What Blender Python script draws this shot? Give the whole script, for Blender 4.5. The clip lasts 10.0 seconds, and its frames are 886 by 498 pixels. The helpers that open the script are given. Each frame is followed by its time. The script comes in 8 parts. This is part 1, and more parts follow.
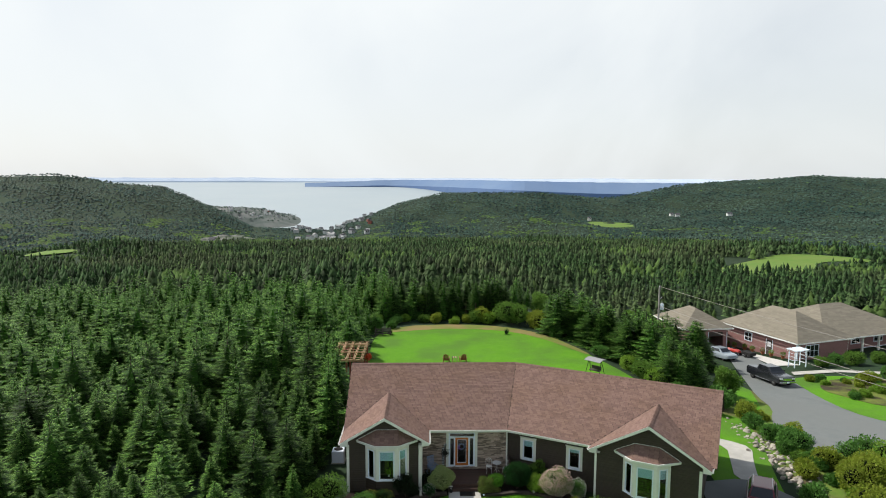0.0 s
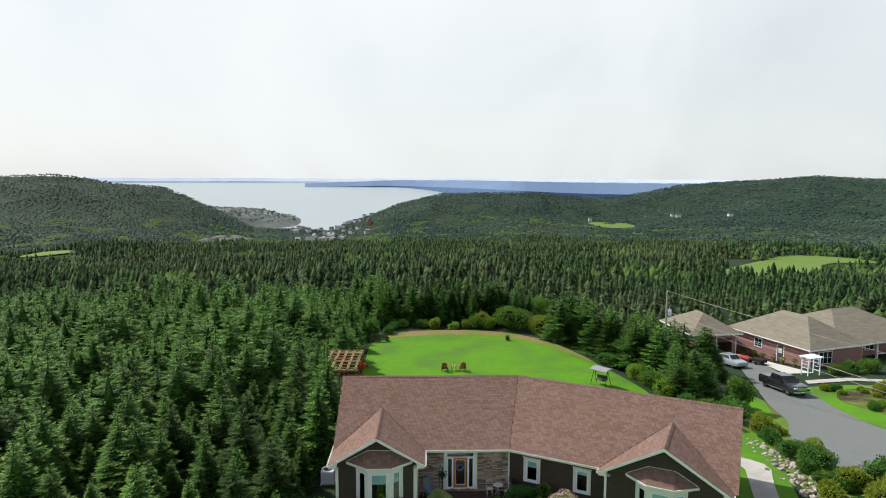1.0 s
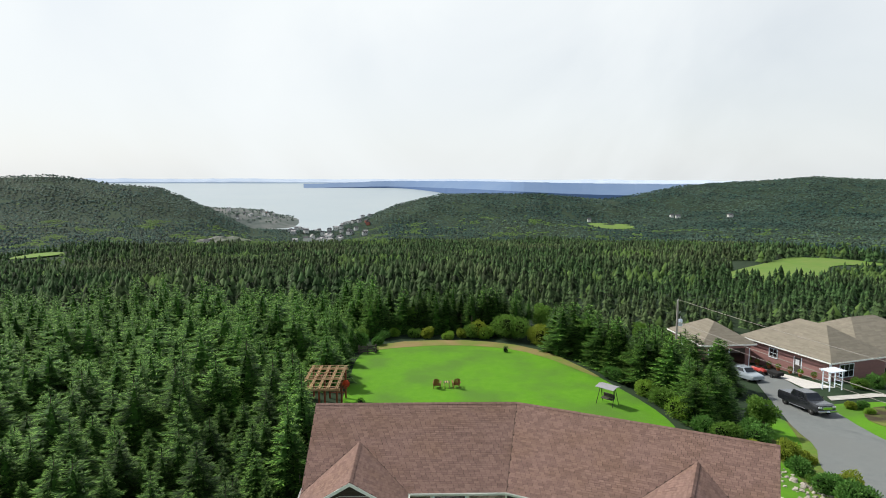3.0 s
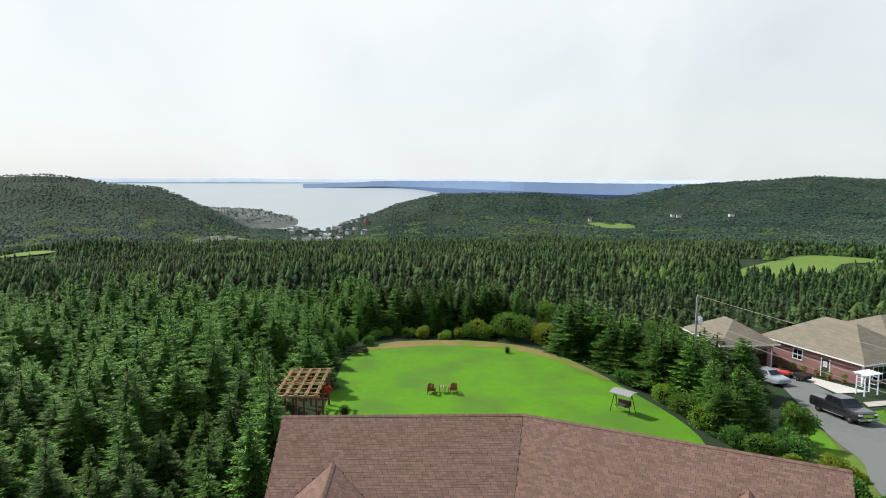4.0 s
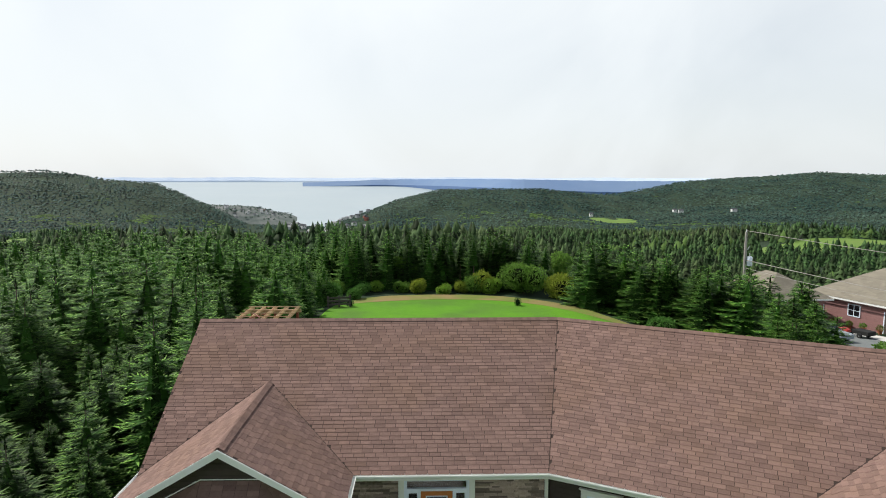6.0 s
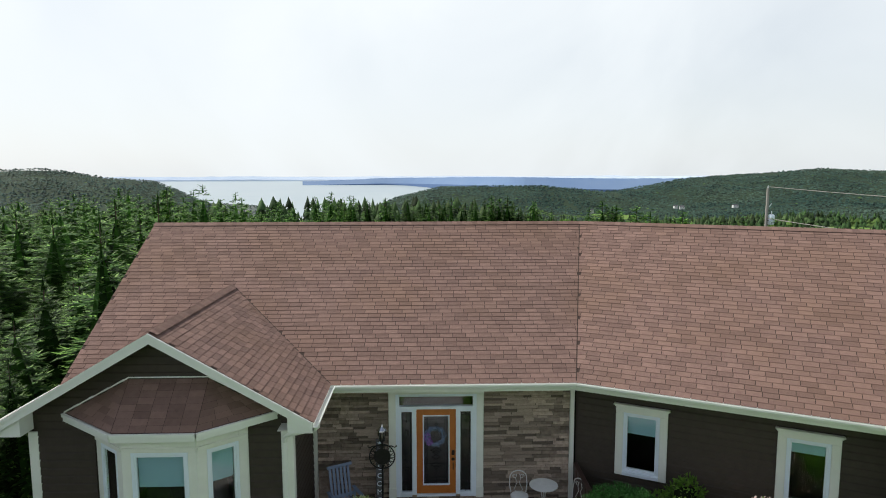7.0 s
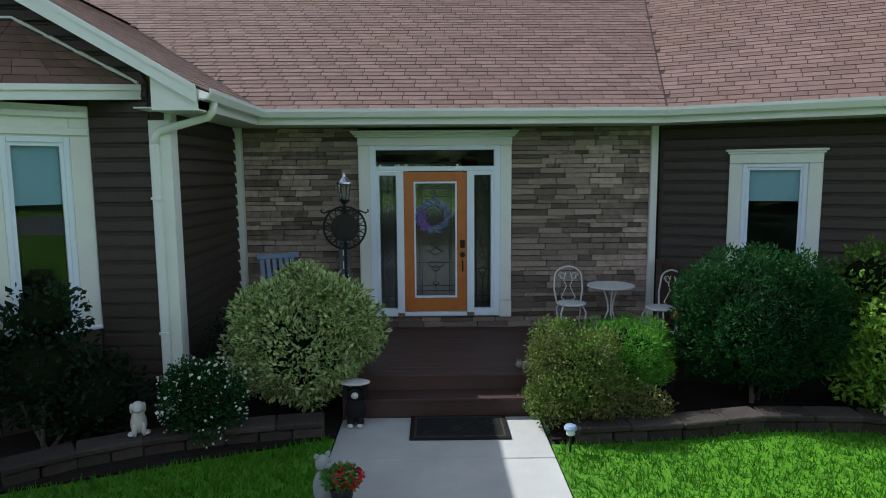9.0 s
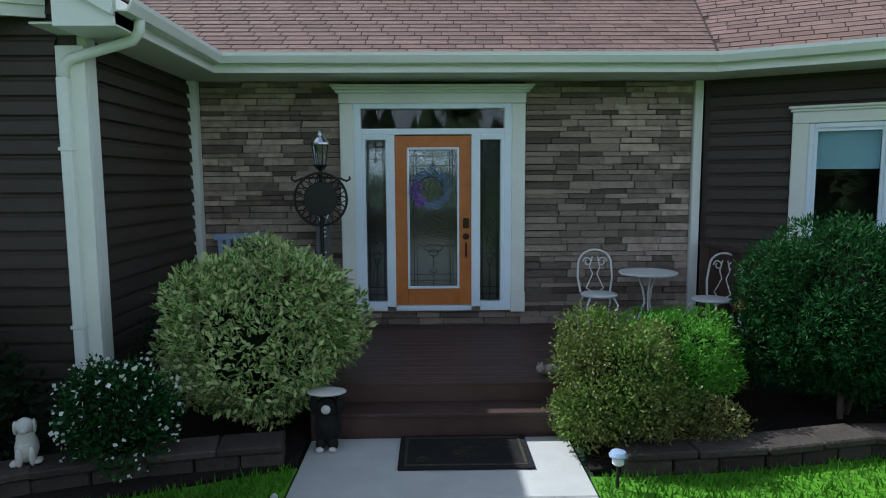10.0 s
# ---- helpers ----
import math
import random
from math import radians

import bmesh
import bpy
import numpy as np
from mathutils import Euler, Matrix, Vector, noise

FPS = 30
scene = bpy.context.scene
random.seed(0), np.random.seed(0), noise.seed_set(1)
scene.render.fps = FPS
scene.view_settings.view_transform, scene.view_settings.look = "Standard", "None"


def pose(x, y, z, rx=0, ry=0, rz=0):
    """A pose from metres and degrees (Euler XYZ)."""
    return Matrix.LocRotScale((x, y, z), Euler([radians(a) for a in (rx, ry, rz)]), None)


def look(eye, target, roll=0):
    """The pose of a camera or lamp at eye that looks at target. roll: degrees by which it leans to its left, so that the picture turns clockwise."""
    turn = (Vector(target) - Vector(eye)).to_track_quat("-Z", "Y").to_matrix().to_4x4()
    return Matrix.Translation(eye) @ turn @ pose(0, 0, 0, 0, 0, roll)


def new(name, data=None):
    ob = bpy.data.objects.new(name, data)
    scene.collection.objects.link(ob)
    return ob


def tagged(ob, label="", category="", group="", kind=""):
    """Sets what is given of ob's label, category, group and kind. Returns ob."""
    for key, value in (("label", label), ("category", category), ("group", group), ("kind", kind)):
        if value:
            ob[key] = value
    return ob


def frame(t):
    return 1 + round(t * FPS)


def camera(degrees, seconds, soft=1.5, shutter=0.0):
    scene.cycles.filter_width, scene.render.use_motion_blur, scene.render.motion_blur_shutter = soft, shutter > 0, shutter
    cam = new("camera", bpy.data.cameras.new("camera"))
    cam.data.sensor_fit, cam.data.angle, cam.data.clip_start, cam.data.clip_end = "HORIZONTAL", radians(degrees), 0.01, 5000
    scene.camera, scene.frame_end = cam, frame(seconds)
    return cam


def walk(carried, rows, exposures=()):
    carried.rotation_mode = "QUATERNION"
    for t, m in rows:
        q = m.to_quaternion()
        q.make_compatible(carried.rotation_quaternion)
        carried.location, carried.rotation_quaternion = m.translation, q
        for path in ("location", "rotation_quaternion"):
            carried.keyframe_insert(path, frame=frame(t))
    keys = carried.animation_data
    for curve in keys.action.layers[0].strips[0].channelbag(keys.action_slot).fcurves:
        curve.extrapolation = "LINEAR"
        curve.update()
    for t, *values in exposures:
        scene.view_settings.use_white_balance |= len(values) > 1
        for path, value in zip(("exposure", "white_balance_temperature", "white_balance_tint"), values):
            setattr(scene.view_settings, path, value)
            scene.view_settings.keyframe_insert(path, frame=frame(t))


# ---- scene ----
cam = camera(70.0, 10.0, soft=1.0)
PATH = [
    (0, (-2.555, -42.338, 20.116), (-2.499, -40.352, 19.889), 0.2),
    (0.5, (-2.389, -40.553, 20.138), (-2.335, -38.566, 19.911), 0.2),
    (1, (-2.261, -39.161, 20.086), (-2.206, -37.174, 19.86), 0.2),
    (1.5, (-2.091, -38.232, 20.148), (-2.035, -36.246, 19.922), 0.2),
    (2, (-1.888, -37.459, 20.154), (-1.831, -35.472, 19.93), 0.2),
    (2.5, (-1.696, -35.965, 20.126), (-1.638, -33.979, 19.902), 0.2),
    (4, (-0.799, -27.119, 18.249), (-0.74, -25.132, 18.026), 0.2),
    (4.5, (-0.611, -24.182, 16.48), (-0.551, -22.195, 16.257), 0.1),
    (5, (-0.418, -21.512, 14.677), (-0.359, -19.526, 14.455), 0.1),
    (6.5, (-0.327, -15.518, 9.078), (-0.268, -13.532, 8.852), 0.1),
    (7, (-0.245, -14.056, 7.352), (-0.187, -12.07, 7.124), -0.1),
    (7.5, (-0.037, -12.632, 5.818), (0.005, -10.646, 5.579), -0.2),
    (8, (0.003, -11.367, 4.247), (0.045, -9.382, 4.011), -0.2),
    (8.5, (-0.024, -10.188, 2.809), (0.015, -8.201, 2.583), -0.3),
    (9, (-0.027, -9.149, 2.005), (0.002, -7.163, 1.768), -0.4),
    (9.5, (-0.02, -8.283, 1.652), (0.005, -6.297, 1.419), -0.6),
    (10, (-0.024, -7.6, 1.496), (0.012, -5.612, 1.282), -0.3),

]
walk(cam, [(t, look(eye, target, roll)) for t, eye, target, roll in PATH], [(0.0, 0.0, 6500, 10), (7.0, 0.04, 6400, 10), (8.5, 0.06, 5850, 9), (10.0, 0.2, 5400, 8)])

# ---- world and sun ----
SUN_TO = Vector((-0.58, 0.375, 0.715)).normalized()
world = bpy.data.worlds.new("sky")
scene.world = world
world.use_nodes = True
wn, wl = world.node_tree.nodes, world.node_tree.links
wbg = wn["Background"]
wsky = wn.new("ShaderNodeTexSky")
wsky.sky_type, wsky.sun_disc = "NISHITA", False
wsky.sun_elevation = math.asin(SUN_TO.z)
wsky.sun_rotation = math.atan2(SUN_TO.x, SUN_TO.y)
wsky.dust_density, wsky.air_density = 2.0, 1.0
# thin high cloud that whitens the sky
wnoise = wn.new("ShaderNodeTexNoise")
wnoise.inputs["Scale"].default_value, wnoise.inputs["Detail"].default_value = 1.6, 5.0
wnoise.inputs["Distortion"].default_value = 0.8
wramp = wn.new("ShaderNodeMapRange")
wramp.inputs["From Min"].default_value, wramp.inputs["From Max"].default_value = 0.30, 0.62
wramp.inputs["To Min"].default_value, wramp.inputs["To Max"].default_value = 0.66, 0.97
wl.new(wnoise.outputs["Fac"], wramp.inputs["Value"])
wmix = wn.new("ShaderNodeMixRGB")
wmix.inputs[2].default_value = (9.3, 9.75, 9.9, 1)
# the haze thins towards the zenith
wgeo, wsep = wn.new("ShaderNodeTexCoord"), wn.new("ShaderNodeSeparateXYZ")
wl.new(wgeo.outputs["Generated"], wsep.inputs[0])
wthin = wn.new("ShaderNodeMapRange")
wthin.interpolation_type = "SMOOTHSTEP"
wthin.inputs["From Min"].default_value, wthin.inputs["From Max"].default_value = 0.26, 0.80
wthin.inputs["To Min"].default_value, wthin.inputs["To Max"].default_value = 1.0, 0.16
wl.new(wsep.outputs[2], wthin.inputs["Value"])
wmul = wn.new("ShaderNodeMath")
wmul.operation = "MULTIPLY"
wl.new(wramp.outputs[0], wmul.inputs[0])
wl.new(wthin.outputs[0], wmul.inputs[1])
wl.new(wmul.outputs[0], wmix.inputs[0])
wl.new(wsky.outputs[0], wmix.inputs[1])
wl.new(wmix.outputs[0], wbg.inputs["Color"])
wbg.inputs["Strength"].default_value = 0.1

sun = new("sun", bpy.data.lights.new("sun", "SUN"))
sun.data.energy, sun.data.angle, sun.data.color = 5.0, radians(0.6), (1.0, 0.95, 0.87)
sun.matrix_world = look(SUN_TO * 100, (0, 0, 0))

# ---- materials ----
def material(name, a, b=None, scale=4.0, rough=0.7, bump=0.0, bump_scale=None, metal=0.0, pieces=0.0, big=None, coat=0.0, objects=0.0):
    """Two colours mixed by noise, a larger stain layer, relief, and variation from piece to piece."""
    m = bpy.data.materials.new(name)
    m.use_nodes = True
    n, l = m.node_tree.nodes, m.node_tree.links
    s = n["Principled BSDF"]
    s.inputs["Roughness"].default_value, s.inputs["Metallic"].default_value = rough, metal
    if rough >= 0.85:
        s.inputs["Specular IOR Level"].default_value = 0.18
    if coat:
        s.inputs["Coat Weight"].default_value = coat
    tc = n.new("ShaderNodeTexCoord")
    b = b or tuple(0.8 * v for v in a)
    nz = n.new("ShaderNodeTexNoise")
    nz.inputs["Scale"].default_value, nz.inputs["Detail"].default_value = scale, 6.0
    nz.inputs["Roughness"].default_value = 0.65
    l.new(tc.outputs["Object"], nz.inputs["Vector"])
    mr = n.new("ShaderNodeMapRange")
    mr.inputs["From Min"].default_value, mr.inputs["From Max"].default_value = 0.3, 0.7
    l.new(nz.outputs["Fac"], mr.inputs["Value"])
    mix = n.new("ShaderNodeMixRGB")
    mix.inputs[1].default_value, mix.inputs[2].default_value = (*a, 1), (*b, 1)
    l.new(mr.outputs[0], mix.inputs[0])
    out = mix.outputs[0]
    if big:
        nb = n.new("ShaderNodeTexNoise")
        nb.inputs["Scale"].default_value, nb.inputs["Detail"].default_value = big[1], 3.0
        l.new(tc.outputs["Object"], nb.inputs["Vector"])
        rb = n.new("ShaderNodeMapRange")
        rb.inputs["From Min"].default_value, rb.inputs["From Max"].default_value = 0.42, 0.66
        l.new(nb.outputs["Fac"], rb.inputs["Value"])
        mb = n.new("ShaderNodeMixRGB")
        mb.inputs[2].default_value = (*big[0], 1)
        l.new(rb.outputs[0], mb.inputs[0])
        l.new(out, mb.inputs[1])
        out = mb.outputs[0]
    for amount, node, sock in ((pieces, "ShaderNodeNewGeometry", "Random Per Island"), (objects, "ShaderNodeObjectInfo", "Random")):
        if not amount:
            continue
        g = n.new(node).outputs[sock]
        rp = n.new("ShaderNodeMapRange")
        rp.inputs["To Min"].default_value, rp.inputs["To Max"].default_value = 1 - amount, 1 + amount
        l.new(g, rp.inputs["Value"])
        mp = n.new("ShaderNodeMixRGB")
        mp.blend_type = "MULTIPLY"
        mp.inputs[0].default_value = 1.0
        l.new(out, mp.inputs[1])
        l.new(rp.outputs[0], mp.inputs[2])
        out = mp.outputs[0]
    l.new(out, s.inputs["Base Color"])
    if bump:
        bz = n.new("ShaderNodeTexNoise")
        bz.inputs["Scale"].default_value, bz.inputs["Detail"].default_value = bump_scale or scale * 6, 4.0
        l.new(tc.outputs["Object"], bz.inputs["Vector"])
        bp = n.new("ShaderNodeBump")
        bp.inputs["Strength"].default_value, bp.inputs["Distance"].default_value = bump, 0.02
        l.new(bz.outputs["Fac"], bp.inputs["Height"])
        l.new(bp.outputs[0], s.inputs["Normal"])
    return m


def leaf_material(name, a, b, pieces=0.35, rough=0.6, through_light=0.25, big=None, objects=0.0):
    """Leaves: colour from clump to clump, and some light let through."""
    m = material(name, a, b, 1.3, rough, pieces=pieces, big=big, objects=objects)
    m.node_tree.nodes["Principled BSDF"].inputs["Specular IOR Level"].default_value = 0.12
    n, l = m.node_tree.nodes, m.node_tree.links
    s, out = n["Principled BSDF"], n["Material Output"]
    t = n.new("ShaderNodeBsdfTranslucent")
    src = s.inputs["Base Color"].links[0].from_socket
    l.new(src, t.inputs["Color"])
    mx = n.new("ShaderNodeMixShader")
    mx.inputs[0].default_value = through_light
    l.new(s.outputs[0], mx.inputs[1])
    l.new(t.outputs[0], mx.inputs[2])
    l.new(mx.outputs[0], out.inputs["Surface"])
    return m


def glass_material(name, tint, rough=0.02, alpha=0.35):
    m = bpy.data.materials.new(name)
    m.use_nodes = True
    s = m.node_tree.nodes["Principled BSDF"]
    s.inputs["Base Color"].default_value = (*tint, 1)
    s.inputs["Roughness"].default_value = rough
    s.inputs["Transmission Weight"].default_value = 1.0 - alpha
    s.inputs["IOR"].default_value = 1.45
    return m


SHINGLE = material("brown_asphalt_shingle", (0.178, 0.113, 0.095), (0.222, 0.145, 0.120), 9, 0.93, 0.5, 160, pieces=0.17, big=((0.192, 0.122, 0.094), 0.5))
SHINGLE_PIECE = material("brown_asphalt_shingle_tab", (0.178, 0.113, 0.095), (0.222, 0.145, 0.120), 9, 0.93, 0.5, 160, objects=0.17)
UNDERLAY = material("dark_roof_underlay", (0.05, 0.035, 0.03), (0.07, 0.05, 0.04), 5, 0.95)
GREYSHINGLE = material("greige_asphalt_shingle", (0.25, 0.228, 0.180), (0.195, 0.176, 0.138), 1.4, 0.93, pieces=0.1, big=((0.225, 0.205, 0.16), 0.3))
SIDING = material("dark_brown_siding", (0.036, 0.026, 0.018), (0.046, 0.034, 0.024), 7, 0.62, 0.15, 60, objects=0.08)
TRIM = material("cream_painted_trim", (0.80, 0.82, 0.76), (0.74, 0.76, 0.70), 3, 0.5, 0.05, 60)
WHITE = material("white_vinyl_frame", (0.80, 0.88, 0.96), (0.76, 0.84, 0.93), 3, 0.4)
GUTTER = material("white_aluminium_gutter", (0.80, 0.82, 0.78), (0.74, 0.76, 0.72), 2, 0.4)
SOFFIT = material("cream_soffit", (0.66, 0.66, 0.60), (0.60, 0.60, 0.54), 4, 0.6)
STONE = material("ledge_stone", (0.24, 0.184, 0.15), (0.44, 0.36, 0.295), 9, 0.85, 0.8, 60, objects=0.6)
STONE_REST = material("ledge_stone_rest", (0.24, 0.184, 0.15), (0.44, 0.36, 0.295), 9, 0.85, 0.8, 60, pieces=0.6)
MORTAR = material("dark_mortar", (0.025, 0.02, 0.017), (0.04, 0.033, 0.027), 20, 0.95)
DOORWOOD = material("honey_oak_door", (0.50, 0.17, 0.03), (0.40, 0.12, 0.02), 6, 0.4, 0.1, 80)
PANE = glass_material("window_glass", (0.93, 0.96, 0.96), 0.01, 0.0)
# Near-black paint that imitates the darkness of unlit rooms.
DARKROOM = material("unlit_room_black", (0.02, 0.02, 0.02), (0.03, 0.03, 0.03), 2, 0.9)
DECK = material("red_brown_deck_stain", (0.075, 0.038, 0.029), (0.055, 0.029, 0.022), 5, 0.55, 0.2, 40, objects=0.15)
CONCRETE = material("pale_concrete", (0.50, 0.49, 0.45), (0.42, 0.41, 0.38), 3, 0.85, 0.2, 90, big=((0.38, 0.37, 0.34), 0.8))
BLACKIRON = material("black_iron", (0.015, 0.015, 0.015), (0.03, 0.028, 0.025), 12, 0.45, metal=0.5)
WHITEIRON = material("white_painted_iron", (0.80, 0.80, 0.78), (0.7, 0.7, 0.68), 12, 0.4)
RUBBER = material("black_rubber", (0.012, 0.012, 0.012), (0.02, 0.019, 0.018), 18, 0.88, 0.5, 200)
GRASS = material("lawn_turf", (0.075, 0.22, 0.007), (0.10, 0.26, 0.010), 1.6, 0.9, 0.8, 30, big=((0.075, 0.175, 0.018), 0.22))
BLADES = leaf_material("grass_blades", (0.060, 0.185, 0.010), (0.085, 0.225, 0.014), 0.3)
BARK = material("grey_brown_bark", (0.13, 0.10, 0.08), (0.07, 0.055, 0.045), 8, 0.95, 0.8, 40)
SPRUCE = leaf_material("spruce_needles", (0.011, 0.040, 0.006), (0.042, 0.115, 0.014), 0.7, 0.7, 0.03, objects=0.45)
SPRUCE_TIP = leaf_material("spruce_new_growth", (0.080, 0.190, 0.022), (0.140, 0.250, 0.050), 0.6, 0.6, 0.10, objects=0.5)
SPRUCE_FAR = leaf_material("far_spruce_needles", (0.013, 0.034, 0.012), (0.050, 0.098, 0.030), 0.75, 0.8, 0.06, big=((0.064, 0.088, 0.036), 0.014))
# Distance haze over the hills is mixed into this needle colour.
SPRUCE_HAZED = leaf_material("hazed_hill_spruce", (0.014, 0.036, 0.032), (0.036, 0.070, 0.055), 0.75, 0.8, 0.06, big=((0.052, 0.084, 0.062), 0.006))
LIGHTWOOD = leaf_material("mixed_leaf_crowns", (0.075, 0.150, 0.032), (0.120, 0.185, 0.058), 0.4, 0.85, 0.35)
BROADLEAF = leaf_material("broad_leaves", (0.10, 0.21, 0.03), (0.15, 0.27, 0.05), 0.35, 0.6, 0.45)

# ---- mesh helpers ----
def thing(name, label, category, group="", at=(0, 0, 0), turn=0.0):
    ob = new(name)
    ob.matrix_world = pose(*at, 0, 0, turn)
    return tagged(ob, label, category, group)


def part(name, bm, mat, parent=None, label="", smooth=False):
    me = bpy.data.meshes.new(name)
    bmesh.ops.recalc_face_normals(bm, faces=bm.faces)
    for f in bm.faces:
        f.smooth = smooth
    bm.to_mesh(me)
    bm.free()
    me.materials.append(mat)
    ob = new(name, me)
    ob.parent = parent
    return tagged(ob, label)


def mesh_part(name, verts, faces, mat, parent=None, label=""):
    me = bpy.data.meshes.new(name)
    me.from_pydata(verts, [], faces)
    me.materials.append(mat)
    ob = new(name, me)
    ob.parent = parent
    return tagged(ob, label)


def box(bm, x0, x1, y0, y1, z0, z1, bevel=0.0, m=None):
    geo = bmesh.ops.create_cube(bm, size=1, matrix=Matrix.LocRotScale(((x0 + x1) / 2, (y0 + y1) / 2, (z0 + z1) / 2), None, (abs(x1 - x0), abs(y1 - y0), abs(z1 - z0))))
    vs = geo["verts"]
    if bevel:
        es = list({e for v in vs for e in v.link_edges})
        out = bmesh.ops.bevel(bm, geom=es, offset=bevel, segments=1, affect="EDGES")
        vs = list({v for f in out["faces"] for v in f.verts} | {v for v in vs if v.is_valid})
    if m is not None:
        bmesh.ops.transform(bm, matrix=m, verts=vs)
    return bm


def boxed(*dims, bevel=0.0, m=None):
    return box(bmesh.new(), *dims, bevel=bevel, m=m)


def rod(bm, a, b, r0, r1=None, n=8):
    a, b = Vector(a), Vector(b)
    d = b - a
    q = d.to_track_quat("Z", "Y").to_matrix().to_4x4()
    bmesh.ops.create_cone(bm, cap_ends=True, segments=n, radius1=r0, radius2=r0 if r1 is None else r1, depth=d.length, matrix=Matrix.Translation((a + b) / 2) @ q)
    return bm


def tube(bm, pts, r, n=6):
    """One bent rod through the points, round in section."""
    pts = [Vector(p) for p in pts]
    side, rings = None, []
    for i, p in enumerate(pts):
        d = (pts[min(i + 1, len(pts) - 1)] - pts[max(i - 1, 0)])
        d = d.normalized() if d.length > 1e-9 else Vector((0, 0, 1))
        if side is None:
            side = d.orthogonal().normalized()
        side = (side - d * side.dot(d))
        side = side.normalized() if side.length > 1e-6 else d.orthogonal().normalized()
        other = d.cross(side)
        rings.append([bm.verts.new(p + side * r * math.cos(2 * math.pi * k / n) + other * r * math.sin(2 * math.pi * k / n)) for k in range(n)])
    for a, b in zip(rings, rings[1:]):
        for k in range(n):
            j = (k + 1) % n
            bm.faces.new((a[k], a[j], b[j], b[k]))
    bm.faces.new(rings[0][::-1])
    bm.faces.new(rings[-1])
    return bm


def slab(bm, pts, depth):
    """A flat polygon of points in space, thickened along its normal by depth."""
    vs = [bm.verts.new(p) for p in pts]
    f = bm.faces.new(vs)
    f.normal_update()
    n = f.normal.copy()
    bot = [bm.verts.new(Vector(p) - n * depth) for p in pts]
    bm.faces.new(bot[::-1])
    for i in range(len(vs)):
        j = (i + 1) % len(vs)
        bm.faces.new((vs[i], bot[i], bot[j], vs[j]))
    return bm


def lathe(bm, rows, n=16, at=(0, 0, 0)):
    """Turned profile: rows of radius and height."""
    rings = []
    for r, z in rows:
        rings.append([bm.verts.new((at[0] + r * math.cos(2 * math.pi * i / n), at[1] + r * math.sin(2 * math.pi * i / n), at[2] + z)) for i in range(n)])
    for a, b in zip(rings, rings[1:]):
        for i in range(n):
            j = (i + 1) % n
            bm.faces.new((a[i], a[j], b[j], b[i]))
    bm.faces.new(rings[0][::-1])
    bm.faces.new(rings[-1])
    return bm


def smoothstep(a, b, v):
    t = min(1.0, max(0.0, (v - a) / (b - a)))
    return t * t * (3 - 2 * t)


def lerp_table(table, v):
    if v <= table[0][0]:
        return table[0][1:]
    for p, q in zip(table, table[1:]):
        if v <= q[0]:
            k = (v - p[0]) / (q[0] - p[0])
            return tuple(a + (b - a) * k for a, b in zip(p[1:], q[1:]))
    return table[-1][1:]


# ---- the land ----
EYE0 = Vector((0, -30, 20))
# bearing (tangent to the right of straight ahead), distance and rise of the skyline ridge as a tangent
RIDGES = [(-2.172, 1400, -0.004), (-0.972, 1400, -0.004), (-0.672, 1400, 0.003), (-0.582, 1400, 0.006), (-0.537, 1400, 0.001), (-0.492, 1380, -0.006), (-0.417, 1340, -0.011),
          (-0.377, 1300, -0.025), (-0.322, 1250, -0.050), (-0.272, 1250, -0.077), (-0.150, 1250, -0.083), (-0.122, 1280, -0.068), (-0.092, 1300, -0.057), (-0.047, 1300, -0.038), (0.024, 1300, -0.022),
          (0.113, 1300, -0.0205), (0.185, 1300, -0.0205), (0.258, 1380, -0.028), (0.301, 1500, -0.027), (0.399, 1850, -0.009), (0.488, 2000, -0.002), (0.623, 2000, 0.006),
          (0.728, 2000, 0.002), (1.028, 2000, -0.002), (2.228, 1600, -0.01)]
NEARBY = [(0, -0.9), (70, -1.2), (110, -3.0), (160, -6.5), (250, -14.0), (400, -27.0), (700, -52.0)]
SEA_Z0, SEA_R0, SEA_SLOPE = -121.0, 1800.0, 0.0343


def far_height(x, y):
    dx, dy = x - EYE0.x, y - EYE0.y
    r = math.hypot(dx, dy)
    near = lerp_table(NEARBY, r)[0]
    if dy <= 0.35 * abs(dx):
        return max(near, -12)
    rr, rise = lerp_table(RIDGES, dx / dy)
    top = EYE0.z + rise * rr - 5
    if r < 700:
        z = near
    elif r < rr:
        k = (r - 700) / (rr - 700)
        dip = -14 * math.sin(math.pi * min(1, k * 1.3)) if k < 0.77 else 0
        z = -52 + (top + 52) * (0.35 * k + 0.65 * k * k) + dip
    else:
        z = top - (r - rr) * 0.16
    lumps = noise.noise((x / 210, y / 210, 3.0)) * 9 + noise.noise((x / 70, y / 70, 7.0)) * 2.5
    z += 10 * math.exp(-((x - 172) ** 2 + (y - 256) ** 2) / 4200) + 9 * math.exp(-((x + 188) ** 2 + (y - 318) ** 2) / 2600)
    return z + lumps * smoothstep(90, 600, r) * (1 - 0.75 * smoothstep(0.8 * rr, rr, r))


def road_height(x, y):
    return -2.8 - 0.085 * (y - 23)


def height(x, y):
    r = math.hypot(x, y - 20)
    site = -0.66 - 0.012 * max(0, y - 8) - 0.02 * max(0, -x - 12)
    k = smoothstep(16.5, 31, x + 0.10 * (y - 10))
    site = site * (1 - k) + road_height(x, min(max(y, -20), 60)) * k
    k = smoothstep(50, 105, r)
    return site if k == 0 else site * (1 - k) + far_height(x, y) * k


